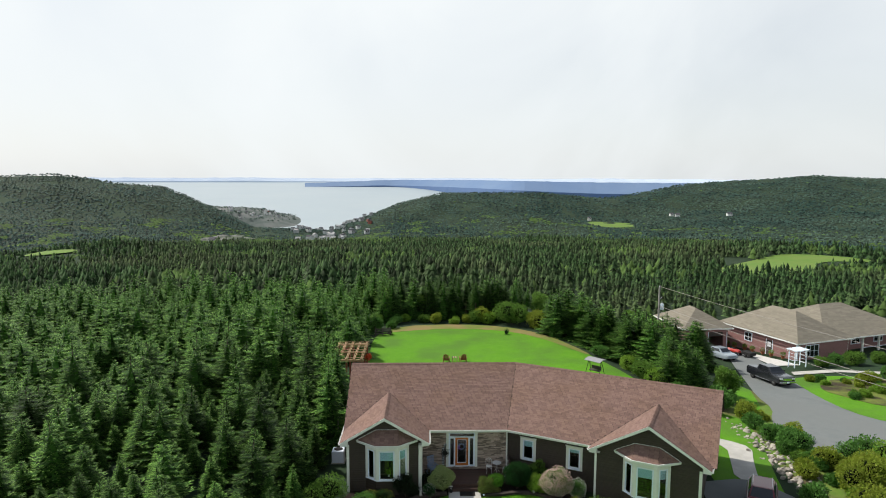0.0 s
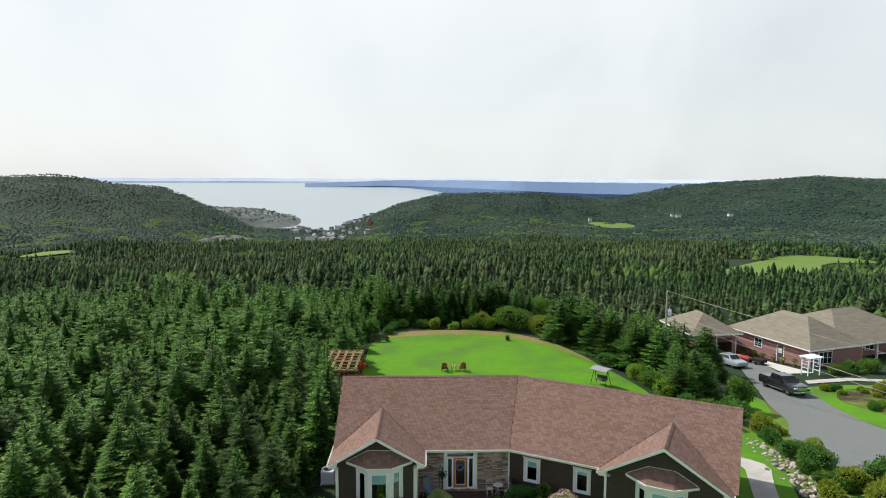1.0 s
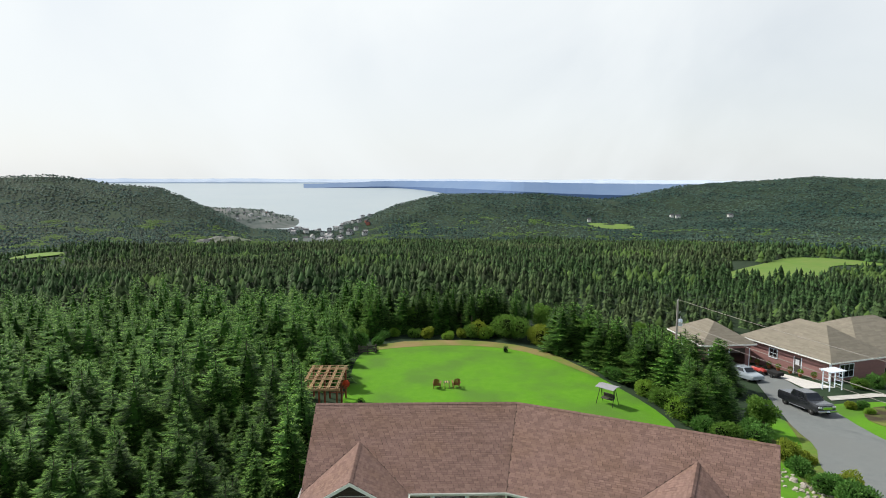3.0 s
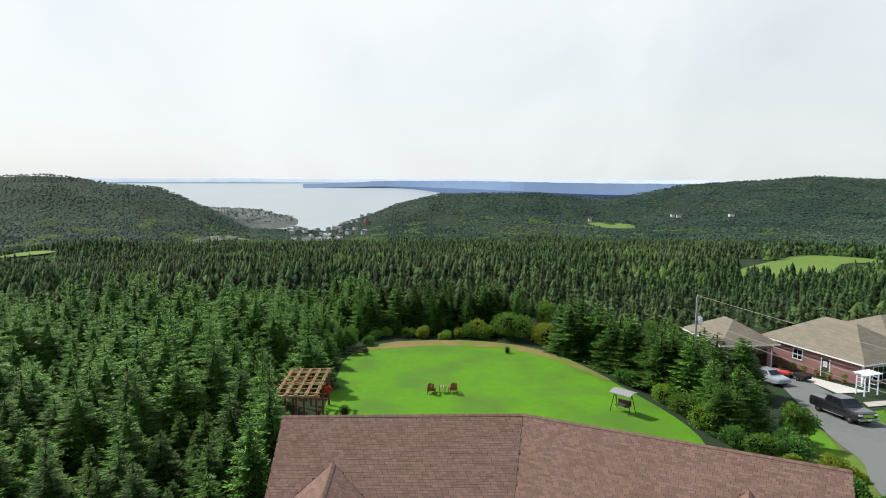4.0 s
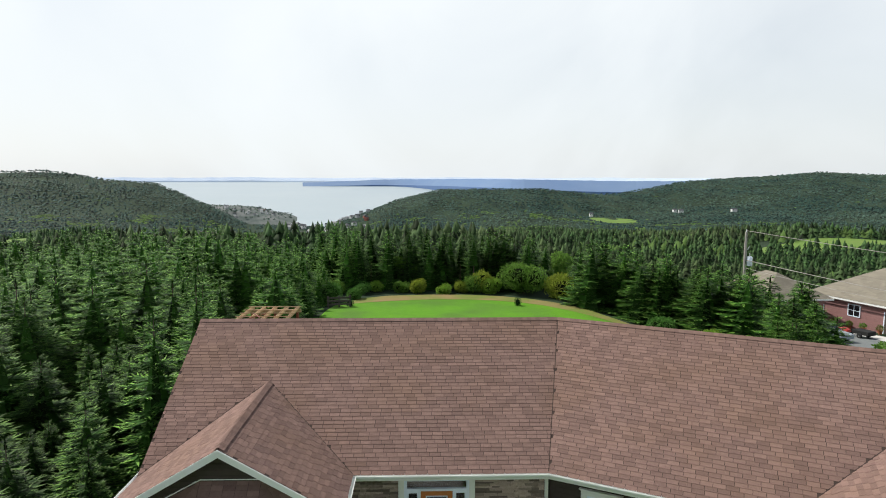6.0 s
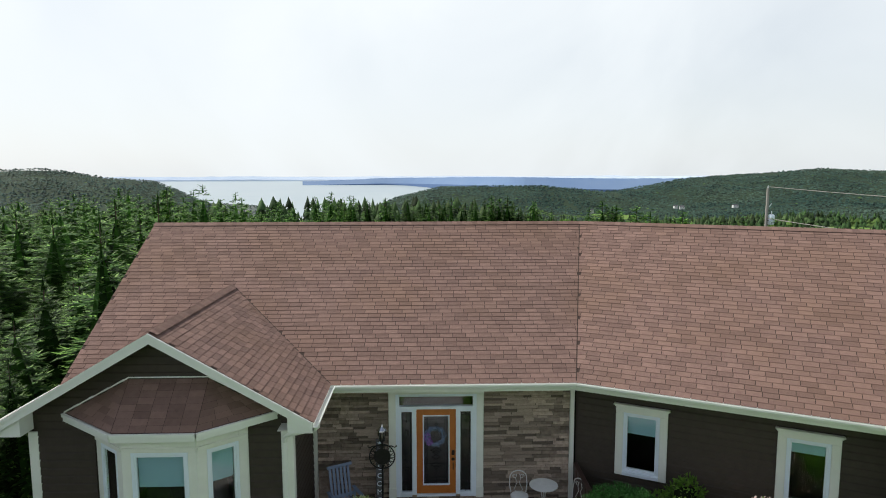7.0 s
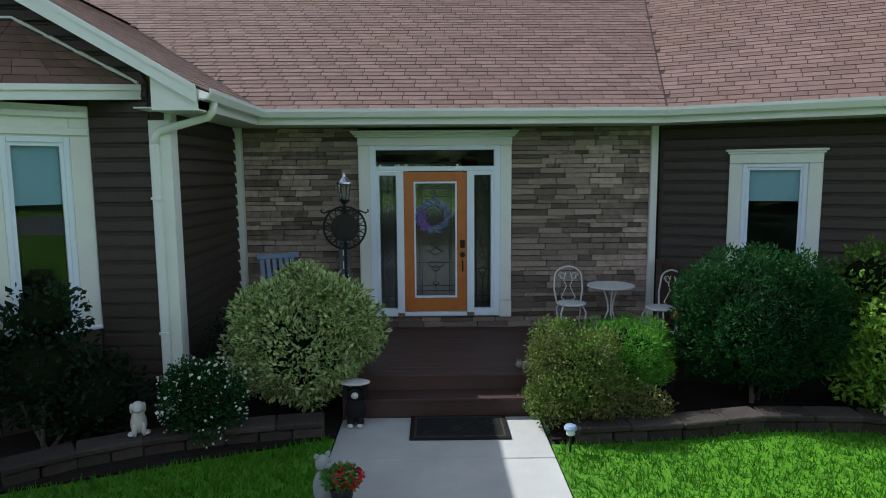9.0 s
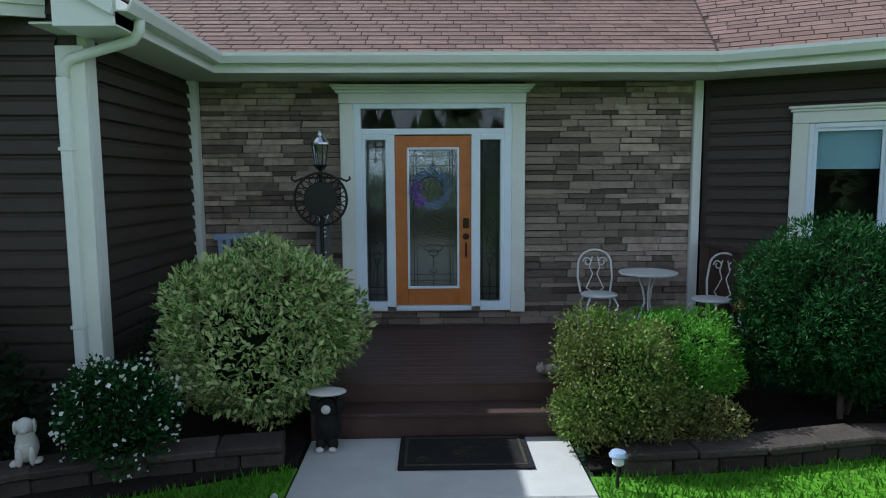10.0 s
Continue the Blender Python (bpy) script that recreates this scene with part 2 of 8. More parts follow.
def land_material():
    m = material("forest_floor", (0.014, 0.030, 0.014), (0.026, 0.044, 0.020), 0.35, 0.95, 0.4, 3.0, big=((0.024, 0.048, 0.022), 0.02))
    return m


def build_ground():
    radii = [0] + [4 * 1.115 ** i for i in range(66)]
    radii = [v for v in radii if v < 700] + [700 * 1.022 ** i for i in range(53)]
    radii += [radii[-1] * 1.115 ** i for i in range(1, 8)] + [4600]
    count = 200
    verts, faces = [], []
    for r in radii:
        for i in range(count):
            a = 2 * math.pi * i / count
            x, y = r * math.sin(a), 20 + r * math.cos(a)
            verts.append((x, y, height(x, y)))
    for k in range(len(radii) - 1):
        for i in range(count):
            j = (i + 1) % count
            faces.append((k * count + i, (k + 1) * count + i, (k + 1) * count + j, k * count + j))
    ob = mesh_part("ground", verts, faces, land_material())
    for p in ob.data.polygons:
        p.use_smooth = True
    return tagged(ob, "rolling green ground running down to the bay", "ground", kind="structure")


build_ground()


def draped(name, outline, mat, lift, step, label, category, parent=None, skip=None):
    """A sheet cut to an outline in plan, laid lift metres over the ground."""
    xs, ys = [p[0] for p in outline], [p[1] for p in outline]
    bm = bmesh.new()
    f = bm.faces.new([bm.verts.new((x, y, 0)) for x, y in outline])
    for axis, lo, hi in ((0, min(xs), max(xs)), (1, min(ys), max(ys))):
        v = math.floor(lo / step) * step
        while v < hi:
            no = (1, 0, 0) if axis == 0 else (0, 1, 0)
            co = (v, 0, 0) if axis == 0 else (0, v, 0)
            bmesh.ops.bisect_plane(bm, geom=bm.verts[:] + bm.edges[:] + bm.faces[:], plane_co=co, plane_no=no)
            v += step
    for v in bm.verts:
        v.co.z = height(v.co.x, v.co.y) + lift
    ext = bmesh.ops.extrude_face_region(bm, geom=bm.faces[:])
    for v in ext["geom"]:
        if isinstance(v, bmesh.types.BMVert):
            v.co.z += 0.02
    ob = part(name, bm, mat, parent)
    return tagged(ob, label, category, kind="structure")


def rounded(points, rounds=2):
    """Chaikin's corner cutting of a closed outline."""
    for _ in range(rounds):
        points = [q for a, b in zip(points, points[1:] + points[:1]) for q in ((0.75 * a[0] + 0.25 * b[0], 0.75 * a[1] + 0.25 * b[1]), (0.25 * a[0] + 0.75 * b[0], 0.25 * a[1] + 0.75 * b[1]))]
    return points


BACK_LAWN = rounded([(-9.0, 11), (-9.2, 30), (-9.4, 41), (-6, 46), (2, 46.8), (9, 45), (13.5, 40.5), (17.5, 31.5), (20.5, 21), (19, 13), (10, 11)])
FRONT_LAWN = [(1.10, -60), (30, -60), (24, -20), (17, -8), (12, -5.6), (8.2, -5.0), (6.7, -4.45), (5.45, -3.62), (4.3, -3.12), (3.3, -3.07), (2.4, -3.24), (1.36, -3.32), (1.10, -3.3)]
FRONT_LAWN_WEST = [(-4.5, -60), (-1.03, -60), (-1.03, -3.1), (-3.8, -4.2), (-5.5, -6)]
SIDE_LAWN = rounded([(16.8, -8), (17.4, 0), (19.2, 7), (21.5, 11.5), (25.0, 13.5), (26.0, 11.0), (24.2, 5), (21.5, -2), (20, -8)])
draped("lawn", BACK_LAWN, GRASS, 0.03, 2.0, "bright green mown lawn behind the house", "lawn")
draped("lawn", FRONT_LAWN, GRASS, 0.03, 2.0, "green mown front lawn, partly shaded", "lawn")
draped("lawn", FRONT_LAWN_WEST, GRASS, 0.03, 2.0, "shaded green front lawn beside the path", "lawn")
draped("lawn", SIDE_LAWN, GRASS, 0.03, 1.5, "strip of green lawn beside the house", "lawn")


def build_sea():
    bm = bmesh.new()
    ring = []
    n = 60
    for r in (1150, 1800, 2600, 3600, 4750):
        row = []
        for i in range(n + 1):
            a = -1.2 + 2.4 * i / n
            row.append(bm.verts.new((r * math.sin(a), EYE0.y + r * math.cos(a), SEA_Z0 + max(0, r - SEA_R0) * SEA_SLOPE)))
        ring.append(row)
    for a, b in zip(ring, ring[1:]):
        for i in range(n):
            bm.faces.new((a[i], a[i + 1], b[i + 1], b[i]))
    m = material("bay_water", (0.30, 0.36, 0.38), (0.26, 0.33, 0.36), 0.004, 0.32, 0.3, 0.05)
    m.node_tree.nodes["Principled BSDF"].inputs["Specular IOR Level"].default_value = 0.8
    ob = part("water", bm, m, smooth=True)
    tagged(ob, "calm pale grey water of the bay", "water", kind="structure")


def build_distance():
    """The long island across the bay and the far shore behind it, haze in their colours."""
    def land(name, label, r0, cols, mat, thick, near=0.0, upper=None):
        bm = bmesh.new()
        a, b, c = [], [], []
        for k, low, high in cols:
            r = r0 - near * smoothstep(-0.06, 0.16, k)
            s = r / math.sqrt(1 + k * k)
            x, y = k * s, EYE0.y + s
            g = (1 + thick / r)
            a.append(bm.verts.new((x, y, EYE0.z + low * r)))
            b.append(bm.verts.new((x * 1.004, EYE0.y + s * 1.004, EYE0.z + (low * 0.5 + high * 0.5) * r)))
            c.append(bm.verts.new((x * g, EYE0.y + s * g, EYE0.z + high * r)))
        def strip(rows):
            sheet = bmesh.new()
            lines = [[sheet.verts.new(v.co) for v in row] for row in rows]
            for p, q in zip(lines, lines[1:]):
                for i in range(len(p) - 1):
                    sheet.faces.new((p[i], p[i + 1], q[i + 1], q[i]))
            return sheet
        low_part, top_part = strip((a, b)), strip((b, c))
        bm.free()
        ob = tagged(part(name, low_part, mat), label, "far land", kind="structure")
        part("upland", top_part, upper or mat, ob)
        return ob
    # The blue and pale tones below are air haze painted into the land.
    isl = material("far_land_haze_blue", (0.085, 0.145, 0.28), (0.11, 0.17, 0.30), 0.012, 1.0)
    fields = material("far_fields_haze_blue", (0.12, 0.19, 0.32), (0.155, 0.225, 0.34), 0.003, 1.0)
    shore = material("far_shore_haze_pale", (0.52, 0.62, 0.76), (0.58, 0.67, 0.78), 0.01, 1.0)
    rng = random.Random(4)
    cols = []
    for i in range(90):
        k = -0.1895 + i * (0.63 / 89)
        top = -0.0105 + 0.005 * smoothstep(-0.19, -0.03, k) - 0.0035 * smoothstep(0.03, 0.33, k) + 0.0006 * rng.random()
        cols.append((k, -0.022 - 0.02 * smoothstep(-0.1, 0.3, k), top))
    land("backdrop_island", "long wooded island across the bay, tinted blue with haze", 4000, cols, isl, 150, 1500, fields)
    cols = []
    for i in range(120):
        k = -0.62 + i * (1.5 / 119)
        cols.append((k, -0.012, -0.0030 + 0.0014 * noise.noise((k * 9, 1, 0)) + 0.0008 * rng.random()))
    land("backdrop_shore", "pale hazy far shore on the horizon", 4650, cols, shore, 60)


build_sea()
build_distance()

# ---- the brown house ----
EAVE_Y, EAVE_Z, PITCH = -0.634, 2.866, 0.588
RIDGE_Y = 4.68
RIDGE_Z = EAVE_Z + PITCH * (RIDGE_Y - EAVE_Y)
BACK_Y = RIDGE_Y + (RIDGE_Y - EAVE_Y)
BEND_X, BEND = 3.236, 27.5
WING = pose(BEND_X, 0, 0, 0, 0, -BEND)      # the wing's own axes: u along its wall, v towards its back
WING_END, LEFT_END = 13.45, -8.13
HALF = math.tan(radians(BEND / 2))
BASE_Z = -0.75


def house_thing():
    return thing("house", "long brown bungalow with a bent shingled roof and white trim", "house")


house = house_thing()


def roof_z(y):
    return EAVE_Z + PITCH * (y - EAVE_Y)


def bend_at(y):
    """x on the line where the two roofs meet, at distance y from the front wall."""
    return BEND_X + y * HALF


GAB_L = dict(x=-5.21, z=4.56, front=-2.77, half=2.88, wall=-2.35)
GAB_R = dict(x=9.55, z=5.0, front=-1.25, half=3.62, wall=-0.85)


def roof_slabs():
    T = 0.14
    def one(pts):
        return part("roof_slope", slab(bmesh.new(), pts, T), UNDERLAY, roof)
    roof = part("roof", slab(bmesh.new(), [(LEFT_END, EAVE_Y, EAVE_Z), (bend_at(EAVE_Y), EAVE_Y, EAVE_Z), (bend_at(RIDGE_Y), RIDGE_Y, RIDGE_Z), (LEFT_END, RIDGE_Y, RIDGE_Z)], T), UNDERLAY, house, "brown asphalt shingle roof")
    one([(LEFT_END, RIDGE_Y, RIDGE_Z), (bend_at(RIDGE_Y), RIDGE_Y, RIDGE_Z), (bend_at(BACK_Y), BACK_Y, EAVE_Z), (LEFT_END, BACK_Y, EAVE_Z)])
    one([WING @ Vector(p) for p in [(-EAVE_Y * HALF, EAVE_Y, EAVE_Z), (WING_END, EAVE_Y, EAVE_Z), (WING_END, RIDGE_Y, RIDGE_Z), (-RIDGE_Y * HALF, RIDGE_Y, RIDGE_Z)]])
    one([WING @ Vector(p) for p in [(-RIDGE_Y * HALF, RIDGE_Y, RIDGE_Z), (WING_END, RIDGE_Y, RIDGE_Z), (WING_END, BACK_Y, EAVE_Z), (-BACK_Y * HALF, BACK_Y, EAVE_Z)]])
    for g, m in ((GAB_L, Matrix()), (GAB_R, WING)):
        back = EAVE_Y + (g["z"] - EAVE_Z) / PITCH
        low = g["z"] - g["half"] * PITCH
        for s in (-1, 1):
            pts = [(g["x"], g["front"], g["z"]), (g["x"], back, g["z"]), (g["x"] + s * g["half"], EAVE_Y, low), (g["x"] + s * g["half"], g["front"], low)]
            one([m @ Vector((x, y, z)) for x, y, z in (pts if s < 0 else pts[::-1])])
    return roof


roof = roof_slabs()


def wall(name, pts, z0, z1, mat=SIDING):
    bm = bmesh.new()
    for a, b in zip(pts, pts[1:]):
        d = (Vector(b) - Vector(a)).normalized()
        n = Vector((-d.y, d.x)) * 0.2
        q = [a, b, (b[0] + n.x, b[1] + n.y), (a[0] + n.x, a[1] + n.y)]
        slab(bm, [(x, y, z1) for x, y in q], z1 - z0)
    return part(name, bm, mat, house)


def wing_xy(u, v):
    p = WING @ Vector((u, v, 0))
    return (p.x, p.y)


wall("wall_stone_backing", [(-2.85, 0.05), (-1.0, 0.05)], BASE_Z, 2.72, MORTAR)
wall("wall_stone_backing", [(1.0, 0.05), (BEND_X, 0.05)], BASE_Z, 2.72, MORTAR)
wall("wall_over_door", [(-1.0, 0.05), (1.0, 0.05)], 2.36, 2.72, MORTAR)
wall("wall_under_door", [(-1.0, 0.05), (1.0, 0.05)], BASE_Z, -0.06, MORTAR)


def wall_with_holes(name, m, x0, x1, y, top, holes):
    """A 0.2 m wall in the plane y of m, from x0 to x1, with openings (a, b, z0, z1); top(x) is its upper edge."""
    xs = sorted({x0, x1, *[v for h in holes for v in h[:2]]})
    bm = bmesh.new()
    for a, b in zip(xs, xs[1:]):
        cut = sorted((h[2], h[3]) for h in holes if h[0] <= a + 1e-6 and h[1] >= b - 1e-6)
        z = BASE_Z
        for lo, hi in cut:
            if lo > z:
                slab(bm, [m @ Vector(p) for p in ((a, y, z), (b, y, z), (b, y, lo), (a, y, lo))], 0.2)
            z = hi
        mid = [(x, top(x)) for x in (top.peak,) if a < x < b] if hasattr(top, "peak") else []
        pts = [(a, z), (b, z), (b, top(b))] + mid + [(a, top(a))]
        slab(bm, [m @ Vector((x, y, zz)) for x, zz in pts], 0.2)
    return part(name, bm, SIDING, house)


class GableTop:
    def __init__(self, g):
        self.g, self.peak = g, g["x"]

    def __call__(self, x):
        return self.g["z"] - 0.16 - PITCH * abs(x - self.g["x"])


WINDOW_HOLES = [(1.08, 1.88, 0.72, 2.12), (4.30, 5.10, 0.72, 2.12)]
BAY_L, BAY_R = -5.06, 9.45
wall_with_holes("wall_wing", WING, 0.0, 6.25, 0.03, lambda x: 2.72, WINDOW_HOLES)
wall("wall_side", [(-2.85, GAB_L["wall"] + 0.21), (-2.85, 0.04)], BASE_Z, 2.72)
wall("wall_end_left", [(-7.7, 9.5), (-7.7, GAB_L["wall"] + 0.21)], BASE_Z, 2.72)
wall("wall_end_right", [wing_xy(12.65, GAB_R["wall"] + 0.21), wing_xy(12.65, 9.5)], BASE_Z, 2.72)
wall("wall_return", [wing_xy(6.25, 0.02), wing_xy(6.25, GAB_R["wall"] + 0.21)], BASE_Z, 2.72)
wall("wall_back", [wing_xy(12.65, 9.5), wing_xy(-9.5 * HALF, 9.5), (0.80, 9.5)], BASE_Z, 2.72)
wall("wall_back", [(-1.95, 9.5), (-7.7, 9.5)], BASE_Z, 2.72)
wall("wall_back", [(0.798, 9.5), (-1.948, 9.5)], BASE_Z, 0.848)
wall("wall_back", [(0.798, 9.5), (-1.948, 9.5)], 2.352, 2.72)
wall_with_holes("gable_wall", Matrix(), -7.7, -2.85, GAB_L["wall"], GableTop(GAB_L), [(BAY_L - 1.2, BAY_L + 1.2, 0.5, 2.4)])
wall_with_holes("gable_wall", WING, 6.25, 12.65, GAB_R["wall"], GableTop(GAB_R), [(BAY_R - 1.2, BAY_R + 1.2, 0.5, 2.4)])


# ---- trim, gutters and openings of the house ----
def sweep(path, profile, m=None, closed_profile=True):
    """A profile of (outward, z) drawn along a plan polyline; outward is to the right of the way."""
    bm = bmesh.new()
    rings = []
    pts = [Vector((p[0], p[1])) for p in path]
    for i, p in enumerate(pts):
        ns = []
        for a, b in ((i - 1, i), (i, i + 1)):
            if 0 <= a and b < len(pts):
                d = (pts[b] - pts[a]).normalized()
                ns.append(Vector((d.y, -d.x)))
        n = sum(ns, Vector((0, 0)))
        n = n / (n.length ** 2) * len(ns) if len(ns) == 2 else n
        rings.append([bm.verts.new((p.x + n.x * o, p.y + n.y * o, z)) for o, z in profile])
    k = len(profile)
    for a, b in zip(rings, rings[1:]):
        for i in range(k):
            bm.faces.new((a[i], b[i], b[(i + 1) % k], a[(i + 1) % k]))
    bm.faces.new(rings[0])
    bm.faces.new(rings[-1][::-1])
    if m is not None:
        bmesh.ops.transform(bm, matrix=m, verts=bm.verts[:])
    return bm


GUTTER_PROFILE = [(0.0, -0.02), (0.012, -0.02), (0.012, -0.105), (0.085, -0.105), (0.115, -0.045), (0.115, -0.012), (0.130, -0.012), (0.130, -0.05), (0.095, -0.118), (0.0, -0.118)]
gut = [(o, z + EAVE_Z - 0.005) for o, z in GUTTER_PROFILE]
tipL = GAB_L["x"] + GAB_L["half"]
tipR = GAB_R["x"] - GAB_R["half"]
part("gutter", sweep([(tipL, GAB_L["front"]), (tipL, EAVE_Y), (bend_at(EAVE_Y), EAVE_Y), wing_xy(tipR, EAVE_Y), wing_xy(tipR, GAB_R["front"])], gut), GUTTER, house, "white metal eave gutter")
part("gutter", sweep([(GAB_L["x"] - GAB_L["half"], 10.0), (GAB_L["x"] - GAB_L["half"], GAB_L["front"])], gut), GUTTER, house)
tipRR = GAB_R["x"] + GAB_R["half"]
part("gutter", sweep([wing_xy(tipRR, GAB_R["front"]), wing_xy(tipRR, EAVE_Y)], gut), GUTTER, house)
FASCIA = [(0.0, EAVE_Z - 0.02), (-0.03, EAVE_Z - 0.02), (-0.03, EAVE_Z - 0.21), (0.0, EAVE_Z - 0.21)]
part("fascia", sweep([(tipL, GAB_L["front"]), (tipL, EAVE_Y), (bend_at(EAVE_Y), EAVE_Y), wing_xy(tipR, EAVE_Y), wing_xy(tipR, GAB_R["front"])], FASCIA), GUTTER, house)
SOFFIT_PROFILE = [(-0.03, EAVE_Z - 0.185), (-0.66, EAVE_Z - 0.185), (-0.66, EAVE_Z - 0.20), (-0.03, EAVE_Z - 0.20)]
part("soffit", sweep([(tipL, GAB_L["front"] + 0.05), (tipL, EAVE_Y), (bend_at(EAVE_Y), EAVE_Y), wing_xy(tipR, EAVE_Y), wing_xy(tipR, GAB_R["front"] + 0.05)], SOFFIT_PROFILE), SOFFIT, house)


def rake_board(g, m, s):
    """White board along a gable's slope, with the boxed return at its foot."""
    x, z, f = g["x"], g["z"], g["front"]
    lowx, lowz = x + s * g["half"], z - PITCH * g["half"]
    bm = bmesh.new()
    slab(bm, [m @ Vector(p) for p in ((x, f - 0.03, z - 0.005), (lowx, f - 0.03, lowz - 0.005), (lowx, f - 0.03, lowz - 0.16), (x, f - 0.03, z - 0.19))], 0.03 * s)
    part("rake_board", bm, GUTTER, house)
    part("rake_lip", slab(bmesh.new(), [m @ Vector(p) for p in ((x, f - 0.055, z + 0.01), (lowx, f - 0.055, lowz + 0.01), (lowx, f - 0.055, lowz - 0.045), (x, f - 0.055, z - 0.045))], 0.024 * s), GUTTER, house)
    part("rake_soffit", slab(bmesh.new(), [m @ Vector(p) for p in ((x, f, z - 0.17), (lowx, f, lowz - 0.15), (lowx, g["wall"], lowz - 0.15), (x, g["wall"], z - 0.17))], 0.015 * s), SOFFIT, house)
    a = lowx - s * 0.46
    bm = bmesh.new()
    slab(bm, [m @ Vector(p) for p in ((lowx, f + 0.004, lowz - 0.06), (lowx, f + 0.004, lowz - 0.225), (a, f + 0.004, lowz - 0.225), (a, f + 0.004, lowz - 0.06 + PITCH * 0.38))], -0.40 * s)
    part("eave_return", bm, GUTTER, house)


for g, m in ((GAB_L, Matrix()), (GAB_R, WING)):
    rake_board(g, m, -1)
    rake_board(g, m, 1)


def corner_board(m, x0, x1, y0, y1, z0, z1):
    part("corner_board", boxed(x0, x1, y0, y1, z0, z1, bevel=0.006, m=m), TRIM, house)


gw = GAB_L["wall"]
corner_board(Matrix(), -3.0, -2.77, gw - 0.045, gw + 0.0, BASE_Z, 2.58)
corner_board(Matrix(), -2.848, -2.77, gw + 0.0, gw + 0.14, BASE_Z, 2.66)
corner_board(Matrix(), -2.848, -2.735, -0.095, 0.03, BASE_Z, 2.66)
corner_board(Matrix(), 3.10, 3.20, -0.045, 0.03, BASE_Z, 2.66)
corner_board(Matrix(), -7.73, -7.55, gw - 0.045, gw, BASE_Z, 2.58)
corner_board(WING, 6.22, 6.36, GAB_R["wall"] - 0.045, GAB_R["wall"], BASE_Z, 2.58)
corner_board(WING, 12.5, 12.68, GAB_R["wall"] - 0.045, GAB_R["wall"], BASE_Z, 2.58)


def downpipe():
    pipe = part("downpipe", tube(bmesh.new(), [(-2.27, -2.50, 2.75), (-2.28, -2.50, 2.66), (-2.34, -2.47, 2.60), (-2.86, -2.42, 2.47), (-2.92, -2.415, 2.42), (-2.93, -2.415, 2.30)], 0.042, 10), GUTTER, house, "white square downpipe", True)
    part("pipe_run", boxed(-2.975, -2.885, -2.46, -2.385, -0.6, 2.33, bevel=0.012), GUTTER, pipe)
    for z in (0.3, 1.75):
        part("pipe_strap", boxed(-2.985, -2.875, -2.466, -2.384, z, z + 0.03, bevel=0.003), GUTTER, pipe)


downpipe()


def siding(m, x0, x1, y, z0, z1, holes=(), limit=None, name="siding_board"):
    """Lap boards, one object each, on the plane y of m."""
    z, step = z0, 0.155
    while z < z1 - 0.02:
        top = min(z + step, z1)
        a, b = x0, x1
        if limit:
            la, lb = limit(z)
            a, b = max(a, la), min(b, lb)
        cuts = sorted((h[0], h[1]) for h in holes if h[2] < top - 0.01 and h[3] > z + 0.01)
        spans, at = [], a
        for lo, hi in cuts:
            if lo > at:
                spans.append((at, min(lo, b)))
            at = max(at, hi)
        if b > at:
            spans.append((at, b))
        for p, q in spans:
            if q - p < 0.03:
                continue
            bm = bmesh.new()
            p2, q2 = p, q
            if limit:
                la, lb = limit(top)
                p2, q2 = max(p, la), min(q, lb)
                if q2 - p2 < 0.02:
                    continue
            e, rise = 0.046, top - z
            prof = [((p, q), y - e, z), ((p2, q2), y - e + 0.010, z + 0.66 * rise), ((p2, q2), y - 0.016, z + 0.80 * rise), ((p2, q2), y - 0.008, top + 0.012), ((p2, q2), y, top + 0.012), ((p, q), y, z + 0.012)]
            ra = [bm.verts.new(m @ Vector((r[0][0], r[1], r[2]))) for r in prof]
            rb = [bm.verts.new(m @ Vector((r[0][1], r[1], r[2]))) for r in prof]
            for i in range(6):
                bm.faces.new((ra[i], rb[i], rb[(i + 1) % 6], ra[(i + 1) % 6]))
            bm.faces.new(ra[::-1])
            bm.faces.new(rb)
            part(name, bm, SIDING, house)
        z += step


def gable_limit(g, inset=0.0):
    return lambda z: (g["x"] - max(0, (g["z"] - 0.17 - z) / PITCH) + inset, g["x"] + max(0, (g["z"] - 0.17 - z) / PITCH) - inset)


siding(WING, 0.06, 6.2, 0.03, BASE_Z, 2.66, [(0.92, 2.04, 0.64, 2.34), (4.14, 5.26, 0.64, 2.34)])
siding(pose(-2.85, 0, 0, 0, 0, 90), gw + 0.14, -0.07, 0.0, BASE_Z, 2.66)
siding(Matrix(), -7.55, -3.0, gw, BASE_Z, 4.30, [(BAY_L - 1.45, BAY_L + 1.45, BASE_Z, 2.72)], gable_limit(GAB_L))
siding(WING, 6.36, 12.5, GAB_R["wall"], BASE_Z, 4.75, [(BAY_R - 1.45, BAY_R + 1.45, BASE_Z, 2.72)], gable_limit(GAB_R))


def blind_material():
    return material("pale_blue_blind", (0.40, 0.66, 0.74), (0.34, 0.58, 0.67), 6, 0.8)


BLIND = blind_material()


